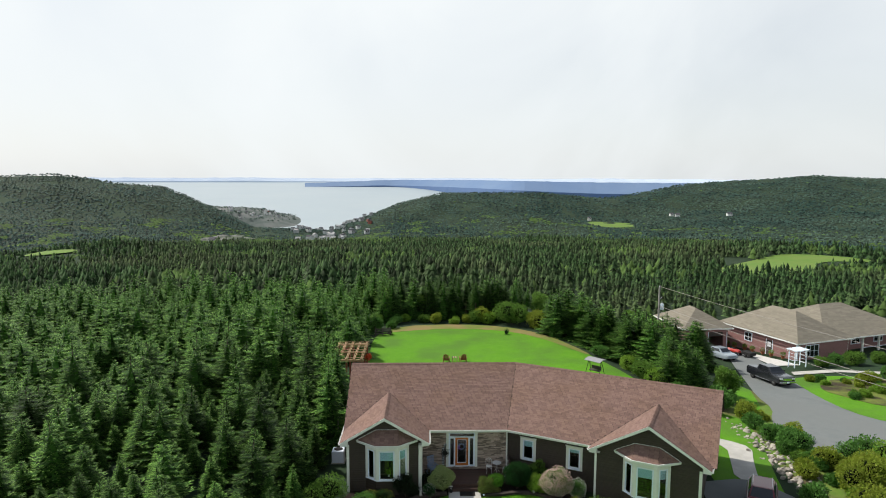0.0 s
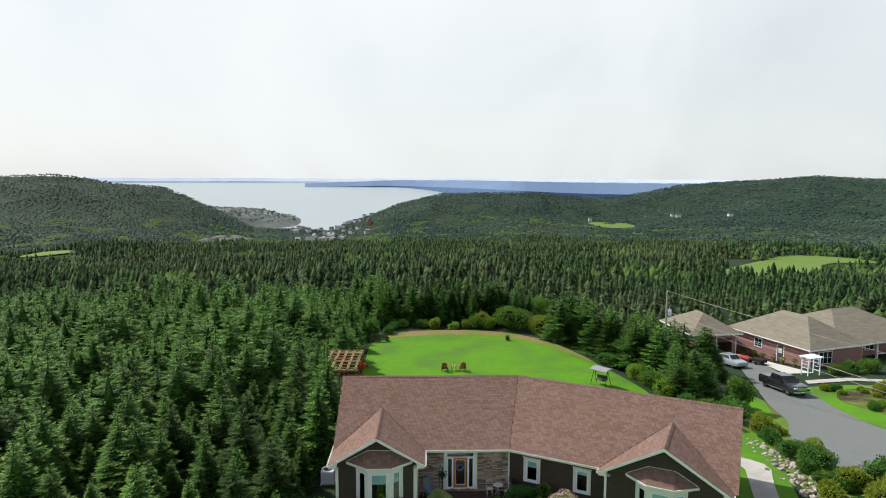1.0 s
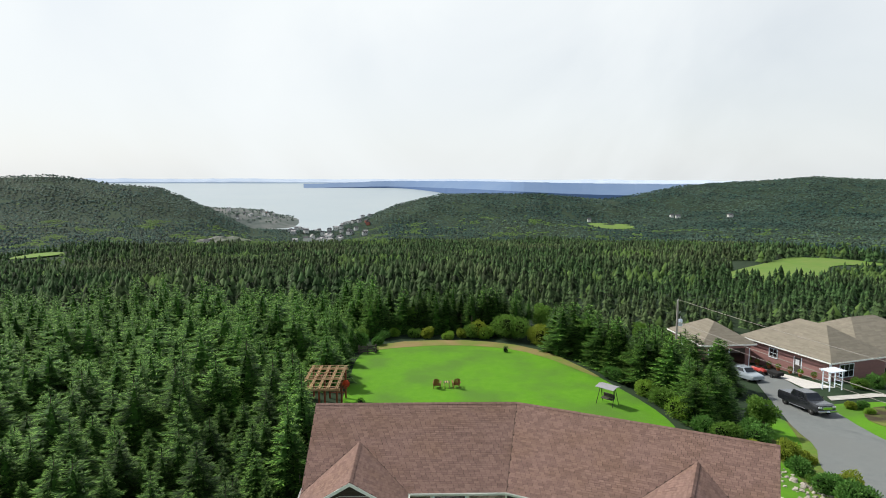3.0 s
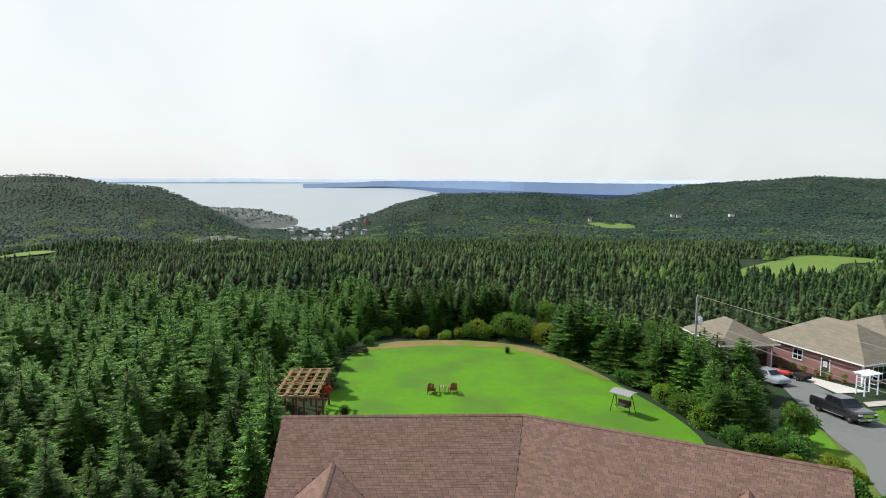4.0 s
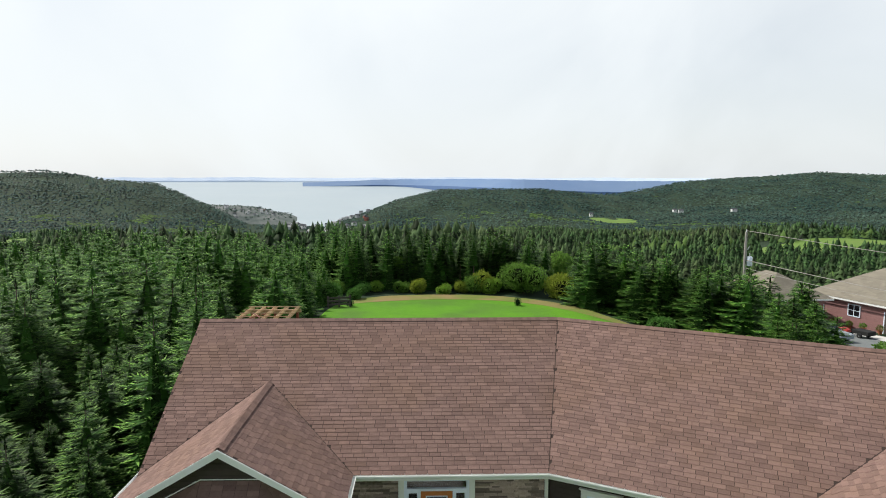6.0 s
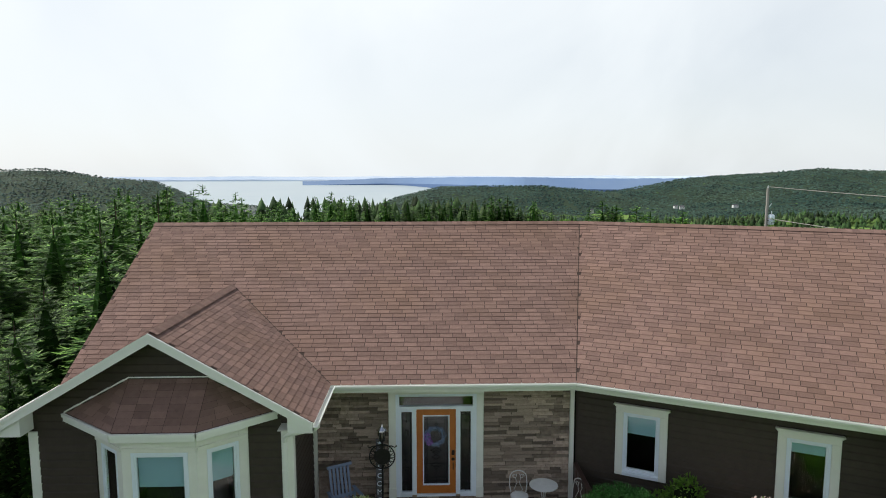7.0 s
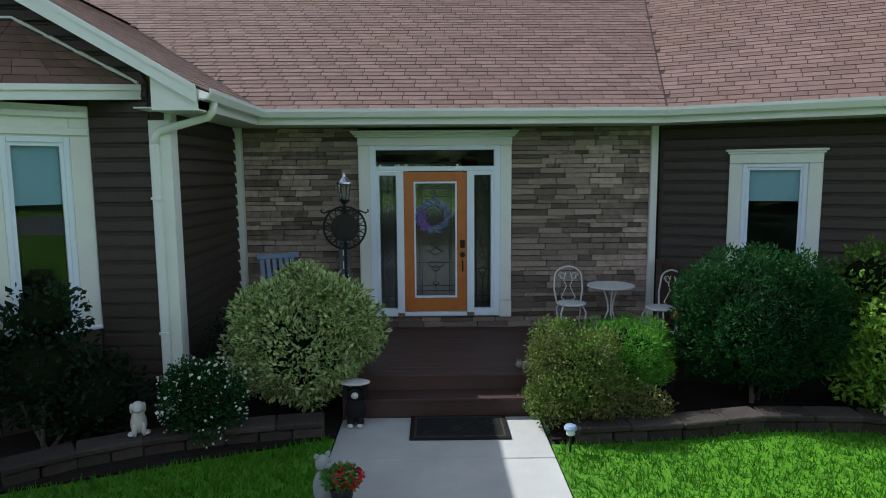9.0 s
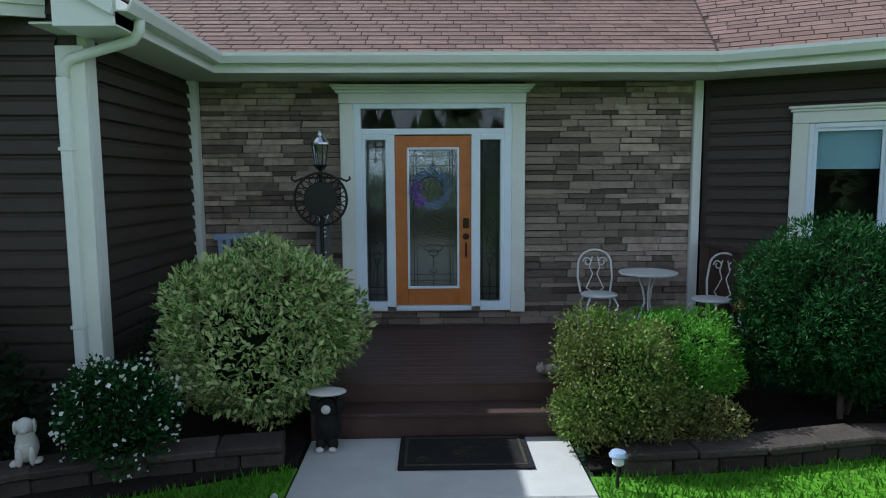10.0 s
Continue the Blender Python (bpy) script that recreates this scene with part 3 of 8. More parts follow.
def window_unit(m, w, h, casing, blind=0.35, sill=True, crown=True):
    """White framed window in the plane y = 0 of m, its sill centre at the origin; parts hang under the frame."""
    bm = bmesh.new()
    t, y0, y1 = 0.055, -0.035, 0.05
    for a in (box(bm, -w / 2, -w / 2 + t, y0, y1, 0, h, 0.006), box(bm, w / 2 - t, w / 2, y0, y1, 0, h, 0.006), box(bm, -w / 2 + t, w / 2 - t, y0, y1, 0, t, 0.006), box(bm, -w / 2 + t, w / 2 - t, y0, y1, h - t, h, 0.006)):
        pass
    s = 0.035
    box(bm, -w / 2 + t, -w / 2 + t + s, -0.015, 0.04, t, h - t)
    box(bm, w / 2 - t - s, w / 2 - t, -0.015, 0.04, t, h - t)
    box(bm, -w / 2 + t + s, w / 2 - t - s, -0.015, 0.04, t, t + s)
    box(bm, -w / 2 + t + s, w / 2 - t - s, -0.015, 0.04, h - t - s, h - t)
    fr = part("window", bm, WHITE, house, "white vinyl window")
    fr.matrix_local = m
    e = t + s
    pane = part("pane", boxed(-w / 2 + e, w / 2 - e, 0.008, 0.016, e, h - e), PANE, fr)
    pane.visible_shadow = False
    if blind:
        part("blind", boxed(-w / 2 + e, w / 2 - e, 0.06, 0.075, h - e - blind * h, h - e), BLIND, fr, "pale blue roller blind")
    # Added black panel stands in for the unlit room, so the glass shows dark.
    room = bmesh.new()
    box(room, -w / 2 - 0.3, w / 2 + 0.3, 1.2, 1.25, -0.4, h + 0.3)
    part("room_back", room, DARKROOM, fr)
    if casing:
        for x0, x1 in ((-w / 2 - casing, -w / 2), (w / 2, w / 2 + casing)):
            part("casing", boxed(x0, x1, -0.055, 0.0, -0.09, h, bevel=0.008), TRIM, fr)
        bm = bmesh.new()
        box(bm, -w / 2 - casing, w / 2 + casing, -0.06, 0.0, h + 0.002, h + 0.13, 0.006)
        box(bm, -w / 2 - casing - 0.025, w / 2 + casing + 0.025, -0.085, 0.0, h + 0.13, h + 0.16, 0.006)
        box(bm, -w / 2 - casing - 0.05, w / 2 + casing + 0.05, -0.11, 0.0, h + 0.16, h + 0.19, 0.006)
        part("crown", bm, TRIM, fr)
        part("sill", boxed(-w / 2 - 0.0, w / 2 + 0.0, -0.07, 0.0, -0.085, -0.002, bevel=0.008), WHITE, fr)
    return fr


for u in (1.48, 4.70):
    window_unit(WING @ pose(u, 0.0, 0.73), 0.78, 1.38, 0.165, 0.30 if u < 3 else 0.16)


def bay(m, cx, wy):
    """Angled bay with three windows and its own little roof."""
    P = m @ pose(cx, wy, 0)
    d, fh, wh = 0.60, 0.66, 1.40
    plan = [(-wh, 0.0), (-fh, -d), (fh, -d), (wh, 0.0)]
    skirt = bmesh.new()
    for z0, z1, bmx in ((BASE_Z, 0.38, skirt),):
        vs = [(x, y, z1) for x, y in plan]
        slab(bmx, vs, z1 - z0)
    bmesh.ops.transform(skirt, matrix=P, verts=skirt.verts[:])
    body = part("bay_skirt", skirt, SIDING, house)
    for k, (a, b) in enumerate(zip(plan, plan[1:])):
        A, B = Vector(a), Vector(b)
        L = (B - A).length
        ang = math.degrees(math.atan2(B.y - A.y, B.x - A.x))
        Q = P @ pose((A.x + B.x) / 2, (A.y + B.y) / 2, 0, 0, 0, ang)
        w = 1.02 if k == 1 else 0.60
        bm = bmesh.new()
        box(bm, -L / 2 - 0.02, -w / 2, -0.03, 0.03, 0.38, 2.725, 0.008)
        box(bm, w / 2, L / 2 + 0.02, -0.03, 0.03, 0.38, 2.725, 0.008)
        box(bm, -w / 2, w / 2, -0.03, 0.03, 2.40, 2.725)
        box(bm, -L / 2, L / 2, -0.06, -0.03, 2.42, 2.50, 0.006)
        box(bm, -L / 2, L / 2, -0.085, -0.03, 2.60, 2.66, 0.006)
        bmesh.ops.transform(bm, matrix=Q, verts=bm.verts[:])
        part("bay_panel", bm, TRIM, house, "cream bay panel")
        z = BASE_Z
        for i in range(6):
            bm = boxed(-L / 2, L / 2, -0.022, 0.0, z + 0.004, z + 0.178)
            bmesh.ops.transform(bm, matrix=Q, verts=bm.verts[:])
            part("siding_board", bm, SIDING, house)
            z += 0.186
        window_unit(Q @ pose(0, 0, 0.41), w, 1.99, 0.0, 0.30 if k != 0 else 0.0)
        fillet = boxed(-L / 2 - 0.02, L / 2 + 0.02, -0.05, 0.02, 0.36, 0.405, bevel=0.006)
        bmesh.ops.transform(fillet, matrix=Q, verts=fillet.verts[:])
        part("bay_sill", fillet, WHITE, house)
    # little roof
    e = [(-1.98, 0.0), (-0.74, -0.82), (0.74, -0.82), (1.98, 0.0)]
    ze, zt, ht = 2.85, 3.60, 0.74
    top = [(-ht, 0.0, zt), (ht, 0.0, zt)]
    E3 = [(x, y, ze) for x, y in e]
    E3[0], E3[3] = (e[0][0], 0.0, ze + 0.09), (e[3][0], 0.0, ze + 0.09)
    for pts in ([E3[0], E3[1], top[0]], [E3[1], E3[2], top[1], top[0]], [E3[2], E3[3], top[1]]):
        bm = bmesh.new()
        slab(bm, [P @ Vector(p) for p in pts], 0.03)
        little = part("bay_roof", bm, UNDERLAY, house, "small brown shingled bay roof")
        V, F = [], []
        p = [Vector(q) for q in pts]
        lo0, lo1, hi0, hi1 = (p[0], p[1], p[3], p[2]) if len(p) == 4 else (p[0], p[1], p[2], p[2])
        nrm = (lo1 - lo0).cross(hi0 - lo0).normalized()
        for r in range(8):
            a0, a1 = lo0.lerp(hi0, r / 8), lo1.lerp(hi1, r / 8)
            b0, b1 = lo0.lerp(hi0, (r + 1) / 8), lo1.lerp(hi1, (r + 1) / 8)
            n = max(1, round((a1 - a0).length / 0.3))
            for c in range(n):
                base = len(V)
                for u, v0, v1, h in ((c / n + 0.002, a0, a1, 0.014), ((c + 1) / n - 0.002, a0, a1, 0.014), ((c + 1) / n - 0.002, b0, b1, 0.008), (c / n + 0.002, b0, b1, 0.008)):
                    V.append(P @ (v0.lerp(v1, u) + nrm * h))
                F.append((base, base + 1, base + 2, base + 3))
        tagged(mesh_part("bay_shingle", V, F, SHINGLE, little), kind="stuff")
    for a, b in zip(E3, E3[1:]):
        bm = bmesh.new()
        A, B = Vector(a), Vector(b)
        n = (B - A).cross(Vector((0, 0, 1))).normalized() * 0.02
        slab(bm, [P @ (A + n), P @ (B + n), P @ (B + n - Vector((0, 0, 0.15))), P @ (A + n - Vector((0, 0, 0.15)))], 0.03)
        slab(bm, [P @ (A + n * 2.4), P @ (B + n * 2.4), P @ (B + n * 2.4 - Vector((0, 0, 0.06))), P @ (A + n * 2.4 - Vector((0, 0, 0.06)))], 0.03)
        part("bay_fascia", bm, GUTTER, house)
    part("bay_soffit", slab(bmesh.new(), [P @ Vector((x * 0.985, y * 0.96, ze - 0.11 + (0.09 if y == 0.0 else 0.0))) for x, y in e], 0.02), SOFFIT, house)
    bm = bmesh.new()
    for a, b in ((E3[0], top[0]), (top[0], top[1]), (top[1], E3[3])):
        rod(bm, P @ Vector((a[0], -0.03, a[2] + 0.02)), P @ Vector((b[0], -0.03, b[2] + 0.02)), 0.02, n=6)
    part("flashing", bm, GUTTER, house, "white flashing strip")


bay(Matrix(), BAY_L, GAB_L["wall"])
bay(WING, BAY_R, GAB_R["wall"])


# ---- front door ----
def leaded(bm, x0, x1, z0, z1, y):
    """Lead lines of a decorated glass: border, corner squares and a drop of curved bevels."""
    w, h = x1 - x0, z1 - z0
    cx = (x0 + x1) / 2
    r = 0.0045
    e = 0.15 * w
    for x in (x0 + e, x1 - e, x0 + 0.6 * e, x1 - 0.6 * e):
        rod(bm, (x, y, z0 + 0.02), (x, y, z1 - 0.02), r, n=5)
    for z in (z0 + 0.045 * h, z0 + 0.955 * h, z0 + 0.09 * h, z0 + 0.30 * h, z0 + 0.885 * h):
        rod(bm, (x0, y, z), (x1, y, z), r, n=5)
    for lo, hi in ((0.0, 0.10), (0.14, 0.24), (0.86, 1.0)):
        rod(bm, (cx, y, z0 + lo * h), (cx, y, z0 + hi * h), r, n=5)
    for cz, a, b in ((0.285, 0.20, 0.030), (0.25, 0.10, 0.026), (0.115, 0.07, 0.014), (0.88, 0.07, 0.014), (0.73, 0.20, 0.055), (0.73, 0.09, 0.040)):
        pts = [(cx + a * w * math.cos(t) * (0.5 + 0.5 * abs(math.cos(t))), y, z0 + h * (cz + b * math.sin(t))) for t in [i * math.pi / 10 for i in range(21)]]
        tube(bm, pts, r * 1.3, 4)
    # the dark leafy drop in the middle
    for cz, a in ((0.50, 0.26), (0.47, 0.16), (0.40, 0.20)):
        for sgn in (-1, 1):
            pts = [(cx + sgn * a * w * math.sin(t), y, z0 + h * (cz - 0.035 * math.cos(t) + 0.02 * math.sin(2 * t))) for t in [i * math.pi / 8 for i in range(9)]]
            tube(bm, pts, r * 1.9, 4)
    return bm


def textured_glass():
    m = glass_material("hammered_glass", (0.74, 0.80, 0.83), 0.03, 0.0)
    n, l = m.node_tree.nodes, m.node_tree.links
    v = n.new("ShaderNodeTexVoronoi")
    v.inputs["Scale"].default_value = 70
    tc = n.new("ShaderNodeTexCoord")
    l.new(tc.outputs["Object"], v.inputs["Vector"])
    b = n.new("ShaderNodeBump")
    b.inputs["Strength"].default_value, b.inputs["Distance"].default_value = 0.22, 0.004
    l.new(v.outputs["Distance"], b.inputs["Height"])
    l.new(b.outputs[0], n["Principled BSDF"].inputs["Normal"])
    return m


HAMMERED = textured_glass()
LEAD = material("dark_lead_came", (0.03, 0.03, 0.03), (0.06, 0.06, 0.055), 20, 0.35, metal=0.8)
BRONZE = material("oil_rubbed_bronze", (0.035, 0.02, 0.014), (0.05, 0.03, 0.02), 20, 0.35, metal=0.7)


def front_door():
    bm = bmesh.new()
    y0, y1 = -0.05, 0.06
    for x0, x1, z0, z1 in ((-0.93, -0.845, -0.07, 2.40), (0.845, 0.93, -0.07, 2.40), (-0.845, 0.845, 2.34, 2.40), (-0.845, 0.845, 2.04, 2.11), (-0.56, -0.455, -0.02, 2.04), (0.455, 0.56, -0.02, 2.04), (-0.845, -0.56, -0.07, 0.04), (0.56, 0.845, -0.07, 0.04), (-0.845, -0.80, 0.04, 1.98), (0.80, 0.845, 0.04, 1.98), (-0.845, -0.56, 1.98, 2.04), (0.56, 0.845, 1.98, 2.04), (-0.455, 0.455, -0.07, -0.012)):
        box(bm, x0, x1, y0, y1, z0, z1, 0.006)
    fr = part("door_frame", bm, WHITE, house, "white door surround with sidelights")
    part("transom_pane", boxed(-0.845, 0.845, 0.01, 0.02, 2.11, 2.34), PANE, fr)
    for s in (-1, 1):
        a, b = sorted((s * 0.56, s * 0.80))
        p = part("sidelight_pane", boxed(a, b, 0.01, 0.02, 0.04, 1.98), HAMMERED, fr)
        part("came", leaded(bmesh.new(), a, b, 0.04, 1.98, 0.004), LEAD, fr, "dark leaded pattern")
        part("casing", boxed(s * 0.93, s * 1.095, -0.05, 0.0, 0.16, 2.40, bevel=0.008), TRIM, fr)
        part("plinth_block", boxed(s * 0.925, s * 1.10, -0.065, 0.0, -0.09, 0.16, bevel=0.008), TRIM, fr)
    bm = bmesh.new()
    box(bm, -1.10, 1.10, -0.06, 0.0, 2.402, 2.52, 0.006)
    box(bm, -1.135, 1.135, -0.09, 0.0, 2.52, 2.555, 0.008)
    box(bm, -1.165, 1.165, -0.12, 0.0, 2.555, 2.585, 0.008)
    box(bm, -1.19, 1.19, -0.145, 0.0, 2.585, 2.61, 0.006)
    part("crown", bm, TRIM, fr)
    bm = bmesh.new()
    for x0, x1, z0, z1 in ((-0.455, -0.31, 0.0, 2.03), (0.31, 0.455, 0.0, 2.03), (-0.31, 0.31, 0.0, 0.20), (-0.31, 0.31, 1.89, 2.03)):
        box(bm, x0, x1, -0.02, 0.03, z0, z1, 0.004)
    door = part("front_door", bm, DOORWOOD, house, "orange-stained wooden front door")
    bm = bmesh.new()
    for x0, x1, z0, z1 in ((-0.31, -0.285, 0.20, 1.89), (0.285, 0.31, 0.20, 1.89), (-0.285, 0.285, 0.20, 0.225), (-0.285, 0.285, 1.865, 1.89)):
        box(bm, x0, x1, -0.035, 0.03, z0, z1, 0.004)
    part("glass_frame", bm, WHITE, door)
    part("glass", boxed(-0.285, 0.285, 0.0, 0.01, 0.225, 1.865), HAMMERED, door, "hammered decorative glass")
    part("came", leaded(bmesh.new(), -0.285, 0.285, 0.225, 1.865, -0.006), LEAD, door)
    part("keypad", boxed(0.355, 0.425, -0.045, -0.02, 0.93, 1.05, bevel=0.01), BRONZE, door)
    bm = bmesh.new()
    lathe(bm, [(0.035, 0), (0.04, 0.01), (0.03, 0.02)], 14)
    bmesh.ops.transform(bm, matrix=pose(0.39, -0.02, 0.83, 90, 0, 0), verts=bm.verts[:])
    part("deadbolt", bm, BRONZE, door)
    part("door_handle", tube(bmesh.new(), [(0.39, -0.02, 0.75), (0.39, -0.07, 0.74), (0.39, -0.075, 0.66), (0.39, -0.065, 0.60), (0.39, -0.02, 0.585)], 0.012, 8), BRONZE, door)
    # the hall runs through to a glazed garden door
    part("hall_floor", boxed(-2.3, 1.25, 0.3, 9.45, -0.12, -0.07), DECK, fr)
    # The hall's gloom is painted on its ceiling and walls.
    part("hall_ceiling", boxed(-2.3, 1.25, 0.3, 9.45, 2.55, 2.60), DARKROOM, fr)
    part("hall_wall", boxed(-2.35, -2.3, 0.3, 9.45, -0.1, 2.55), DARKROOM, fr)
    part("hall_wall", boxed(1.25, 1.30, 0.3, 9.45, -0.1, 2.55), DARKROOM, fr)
    bm = bmesh.new()
    for x0, x1, z0, z1 in ((-1.95, -1.87, 0.85, 2.35), (0.72, 0.80, 0.85, 2.35), (-1.0, -0.92, 0.93, 2.27), (-1.87, 0.72, 2.27, 2.35), (-1.87, 0.72, 0.85, 0.93)):
        box(bm, x0, x1, 9.40, 9.50, z0, z1, 0.006)
    back = part("garden_window", bm, WHITE, house, "white framed window at the back")
    for x0, x1 in ((-1.87, -1.0), (-0.92, 0.72)):
        p = part("pane", boxed(x0, x1, 9.44, 9.45, 0.93, 2.27), PANE, back)
        p.visible_shadow = False


front_door()


# ---- deck, steps and path ----
def front_deck():
    deck = thing("deck", "dark red-brown stained wooden front deck with two steps", "deck")
    y0 = -2.28
    n = 15
    w = (0.0 - y0 - 0.05) / n
    for i in range(n):
        x1 = 3.2 if -0.05 - w * i > -1.45 else 1.28
        part("deck_board", boxed(-2.6 if x1 > 2 else -0.95, x1, -0.05 - w * (i + 1) + 0.004, -0.05 - w * i - 0.002, -0.265, -0.24, bevel=0.003), DECK, deck)
    part("rim_board", boxed(-0.95, 1.28, y0 + 0.02, y0 + 0.05, -0.60, -0.268), DECK, deck)
    part("rim_board", boxed(1.25, 1.28, y0 + 0.06, -1.45, -0.60, -0.268), DECK, deck)
    part("rim_board", boxed(1.30, 3.2, -1.49, -1.46, -0.66, -0.268), DECK, deck)
    part("rim_board", boxed(-2.6, -0.97, -1.49, -1.46, -0.66, -0.268), DECK, deck)
    part("tread", boxed(-0.97, 1.16, y0 - 0.28, y0 + 0.015, -0.445, -0.41, bevel=0.004), DECK, deck)
    part("riser", boxed(-0.95, 1.14, y0 - 0.25, y0 - 0.225, -0.64, -0.447), DECK, deck)
    part("stringer", boxed(1.162, 1.205, y0 - 0.32, y0 + 0.01, -0.68, -0.30, bevel=0.004), DECK, deck)
    part("stringer", boxed(-1.02, -0.975, y0 - 0.32, y0 + 0.01, -0.68, -0.30, bevel=0.004), DECK, deck)
    # end screen beside the wing
    for i in range(5):
        part("screen_board", boxed(3.20, 3.24, -1.42 + 0.27 * i, -1.18 + 0.27 * i, -0.24, 0.72, bevel=0.004), DECK, deck)
    part("screen_rail", boxed(3.17, 3.27, -1.46, -0.14, 0.722, 0.76, bevel=0.004), DECK, deck)


front_deck()


def front_path():
    y = -2.56
    path = tagged(new("pavement_path"), "pale grey concrete front path", "path", kind="structure")
    for i in range(18):
        L = 1.02 if i == 0 else 1.6
        part("path_slab", boxed(-1.02, 1.09, y - L + 0.012, y, -0.80, -0.615, bevel=0.008), CONCRETE, path)
        y -= L


front_path()


def valley_strips():
    """Dark lines where the gables run into the main slopes and where the two slopes meet."""
    for g, m in ((GAB_L, Matrix()), (GAB_R, WING)):
        back = EAVE_Y + (g["z"] - EAVE_Z) / PITCH
        for s in (-1, 1):
            a, b = m @ Vector((g["x"] + s * g["half"], EAVE_Y, EAVE_Z + 0.012)), m @ Vector((g["x"], back, g["z"] + 0.012))
            w = (m.to_3x3() @ Vector((0.03, 0.0, 0.0)))
            part("valley_strip", slab(bmesh.new(), [a - w, a + w, b + w, b - w] if s > 0 else [a + w, a - w, b - w, b + w], 0.004), UNDERLAY, roof)
    a, b = Vector((bend_at(EAVE_Y), EAVE_Y, EAVE_Z + 0.016)), Vector((bend_at(RIDGE_Y), RIDGE_Y, RIDGE_Z + 0.016))
    w = Vector((0.012, 0, 0))
    part("valley_strip", slab(bmesh.new(), [a - w, a + w, b + w, b - w], 0.01), UNDERLAY, roof)


valley_strips()

# ---- far woods ----
def simple_spruces(name, spots, label, mat, tiers=3, sides=5):
    """Many small spruces far off, as jagged tiers, in one mesh."""
    rng = np.random.default_rng(5)
    n = len(spots)
    P = np.array(spots)                                    # x, y, z, height, radius
    per = sides * 2 + 1
    V = np.zeros((n, tiers * per, 3))
    F = []
    spin = rng.random(n) * 6.28
    for k in range(tiers):
        z0, z1 = 0.08 + 0.8 * k / tiers, 0.08 + 0.8 * k / tiers + 0.92 / tiers * 1.25
        if k == tiers - 1:
            z1 = 1.0
        rad = 1 - 0.82 * k / tiers
        for i in range(sides * 2):
            a = spin + k * 0.7 + math.pi * i / sides
            rr = rad * (1.0 if i % 2 == 0 else 0.55) * (0.75 + 0.5 * rng.random(n)) * P[:, 4]
            V[:, k * per + i, 0] = P[:, 0] + rr * np.cos(a)
            V[:, k * per + i, 1] = P[:, 1] + rr * np.sin(a)
            V[:, k * per + i, 2] = P[:, 2] + P[:, 3] * (z0 + (0 if i % 2 == 0 else 0.05))
        V[:, k * per + sides * 2, :2] = P[:, :2]
        V[:, k * per + sides * 2, 2] = P[:, 2] + P[:, 3] * z1
        F += [(k * per + i, k * per + (i + 1) % (sides * 2), k * per + sides * 2) for i in range(sides * 2)]
    F = np.array(F)
    faces = (F[None] + (np.arange(n) * tiers * per)[:, None, None]).reshape(-1, 3)
    me = bpy.data.meshes.new(name)
    me.vertices.add(n * tiers * per)
    me.vertices.foreach_set("co", V.reshape(-1))
    me.loops.add(faces.size)
    me.loops.foreach_set("vertex_index", faces.reshape(-1).astype(np.int32))
    me.polygons.add(len(faces))
    me.polygons.foreach_set("loop_start", np.arange(len(faces), dtype=np.int32) * 3)
    me.update(calc_edges=True)
    me.materials.append(mat)
    return tagged(new(name, me), label, "forest", kind="stuff")


def inside(x, y, outline):
    hit = False
    for (x0, y0), (x1, y1) in zip(outline, outline[1:] + outline[:1]):
        if (y0 > y) != (y1 > y) and x < (x1 - x0) * (y - y0) / (y1 - y0) + x0:
            hit = not hit
    return hit


FIELD = rounded([(84, 148), (108, 182), (134, 207), (146, 216), (158, 213), (178, 206), (172, 197), (150, 197), (136, 176), (118, 156), (95, 137)])
FIELD_LEFT = rounded([(-206, 280), (-186, 283), (-182, 292), (-198, 297), (-211, 292)])
CRAG = rounded([(-290, 745), (-225, 742), (-222, 790), (-285, 796)])
FIELD_FAR = rounded([(255, 940), (330, 945), (345, 1010), (270, 1020)])
CLEARINGS = [FIELD, FIELD_LEFT, FIELD_FAR, CRAG]


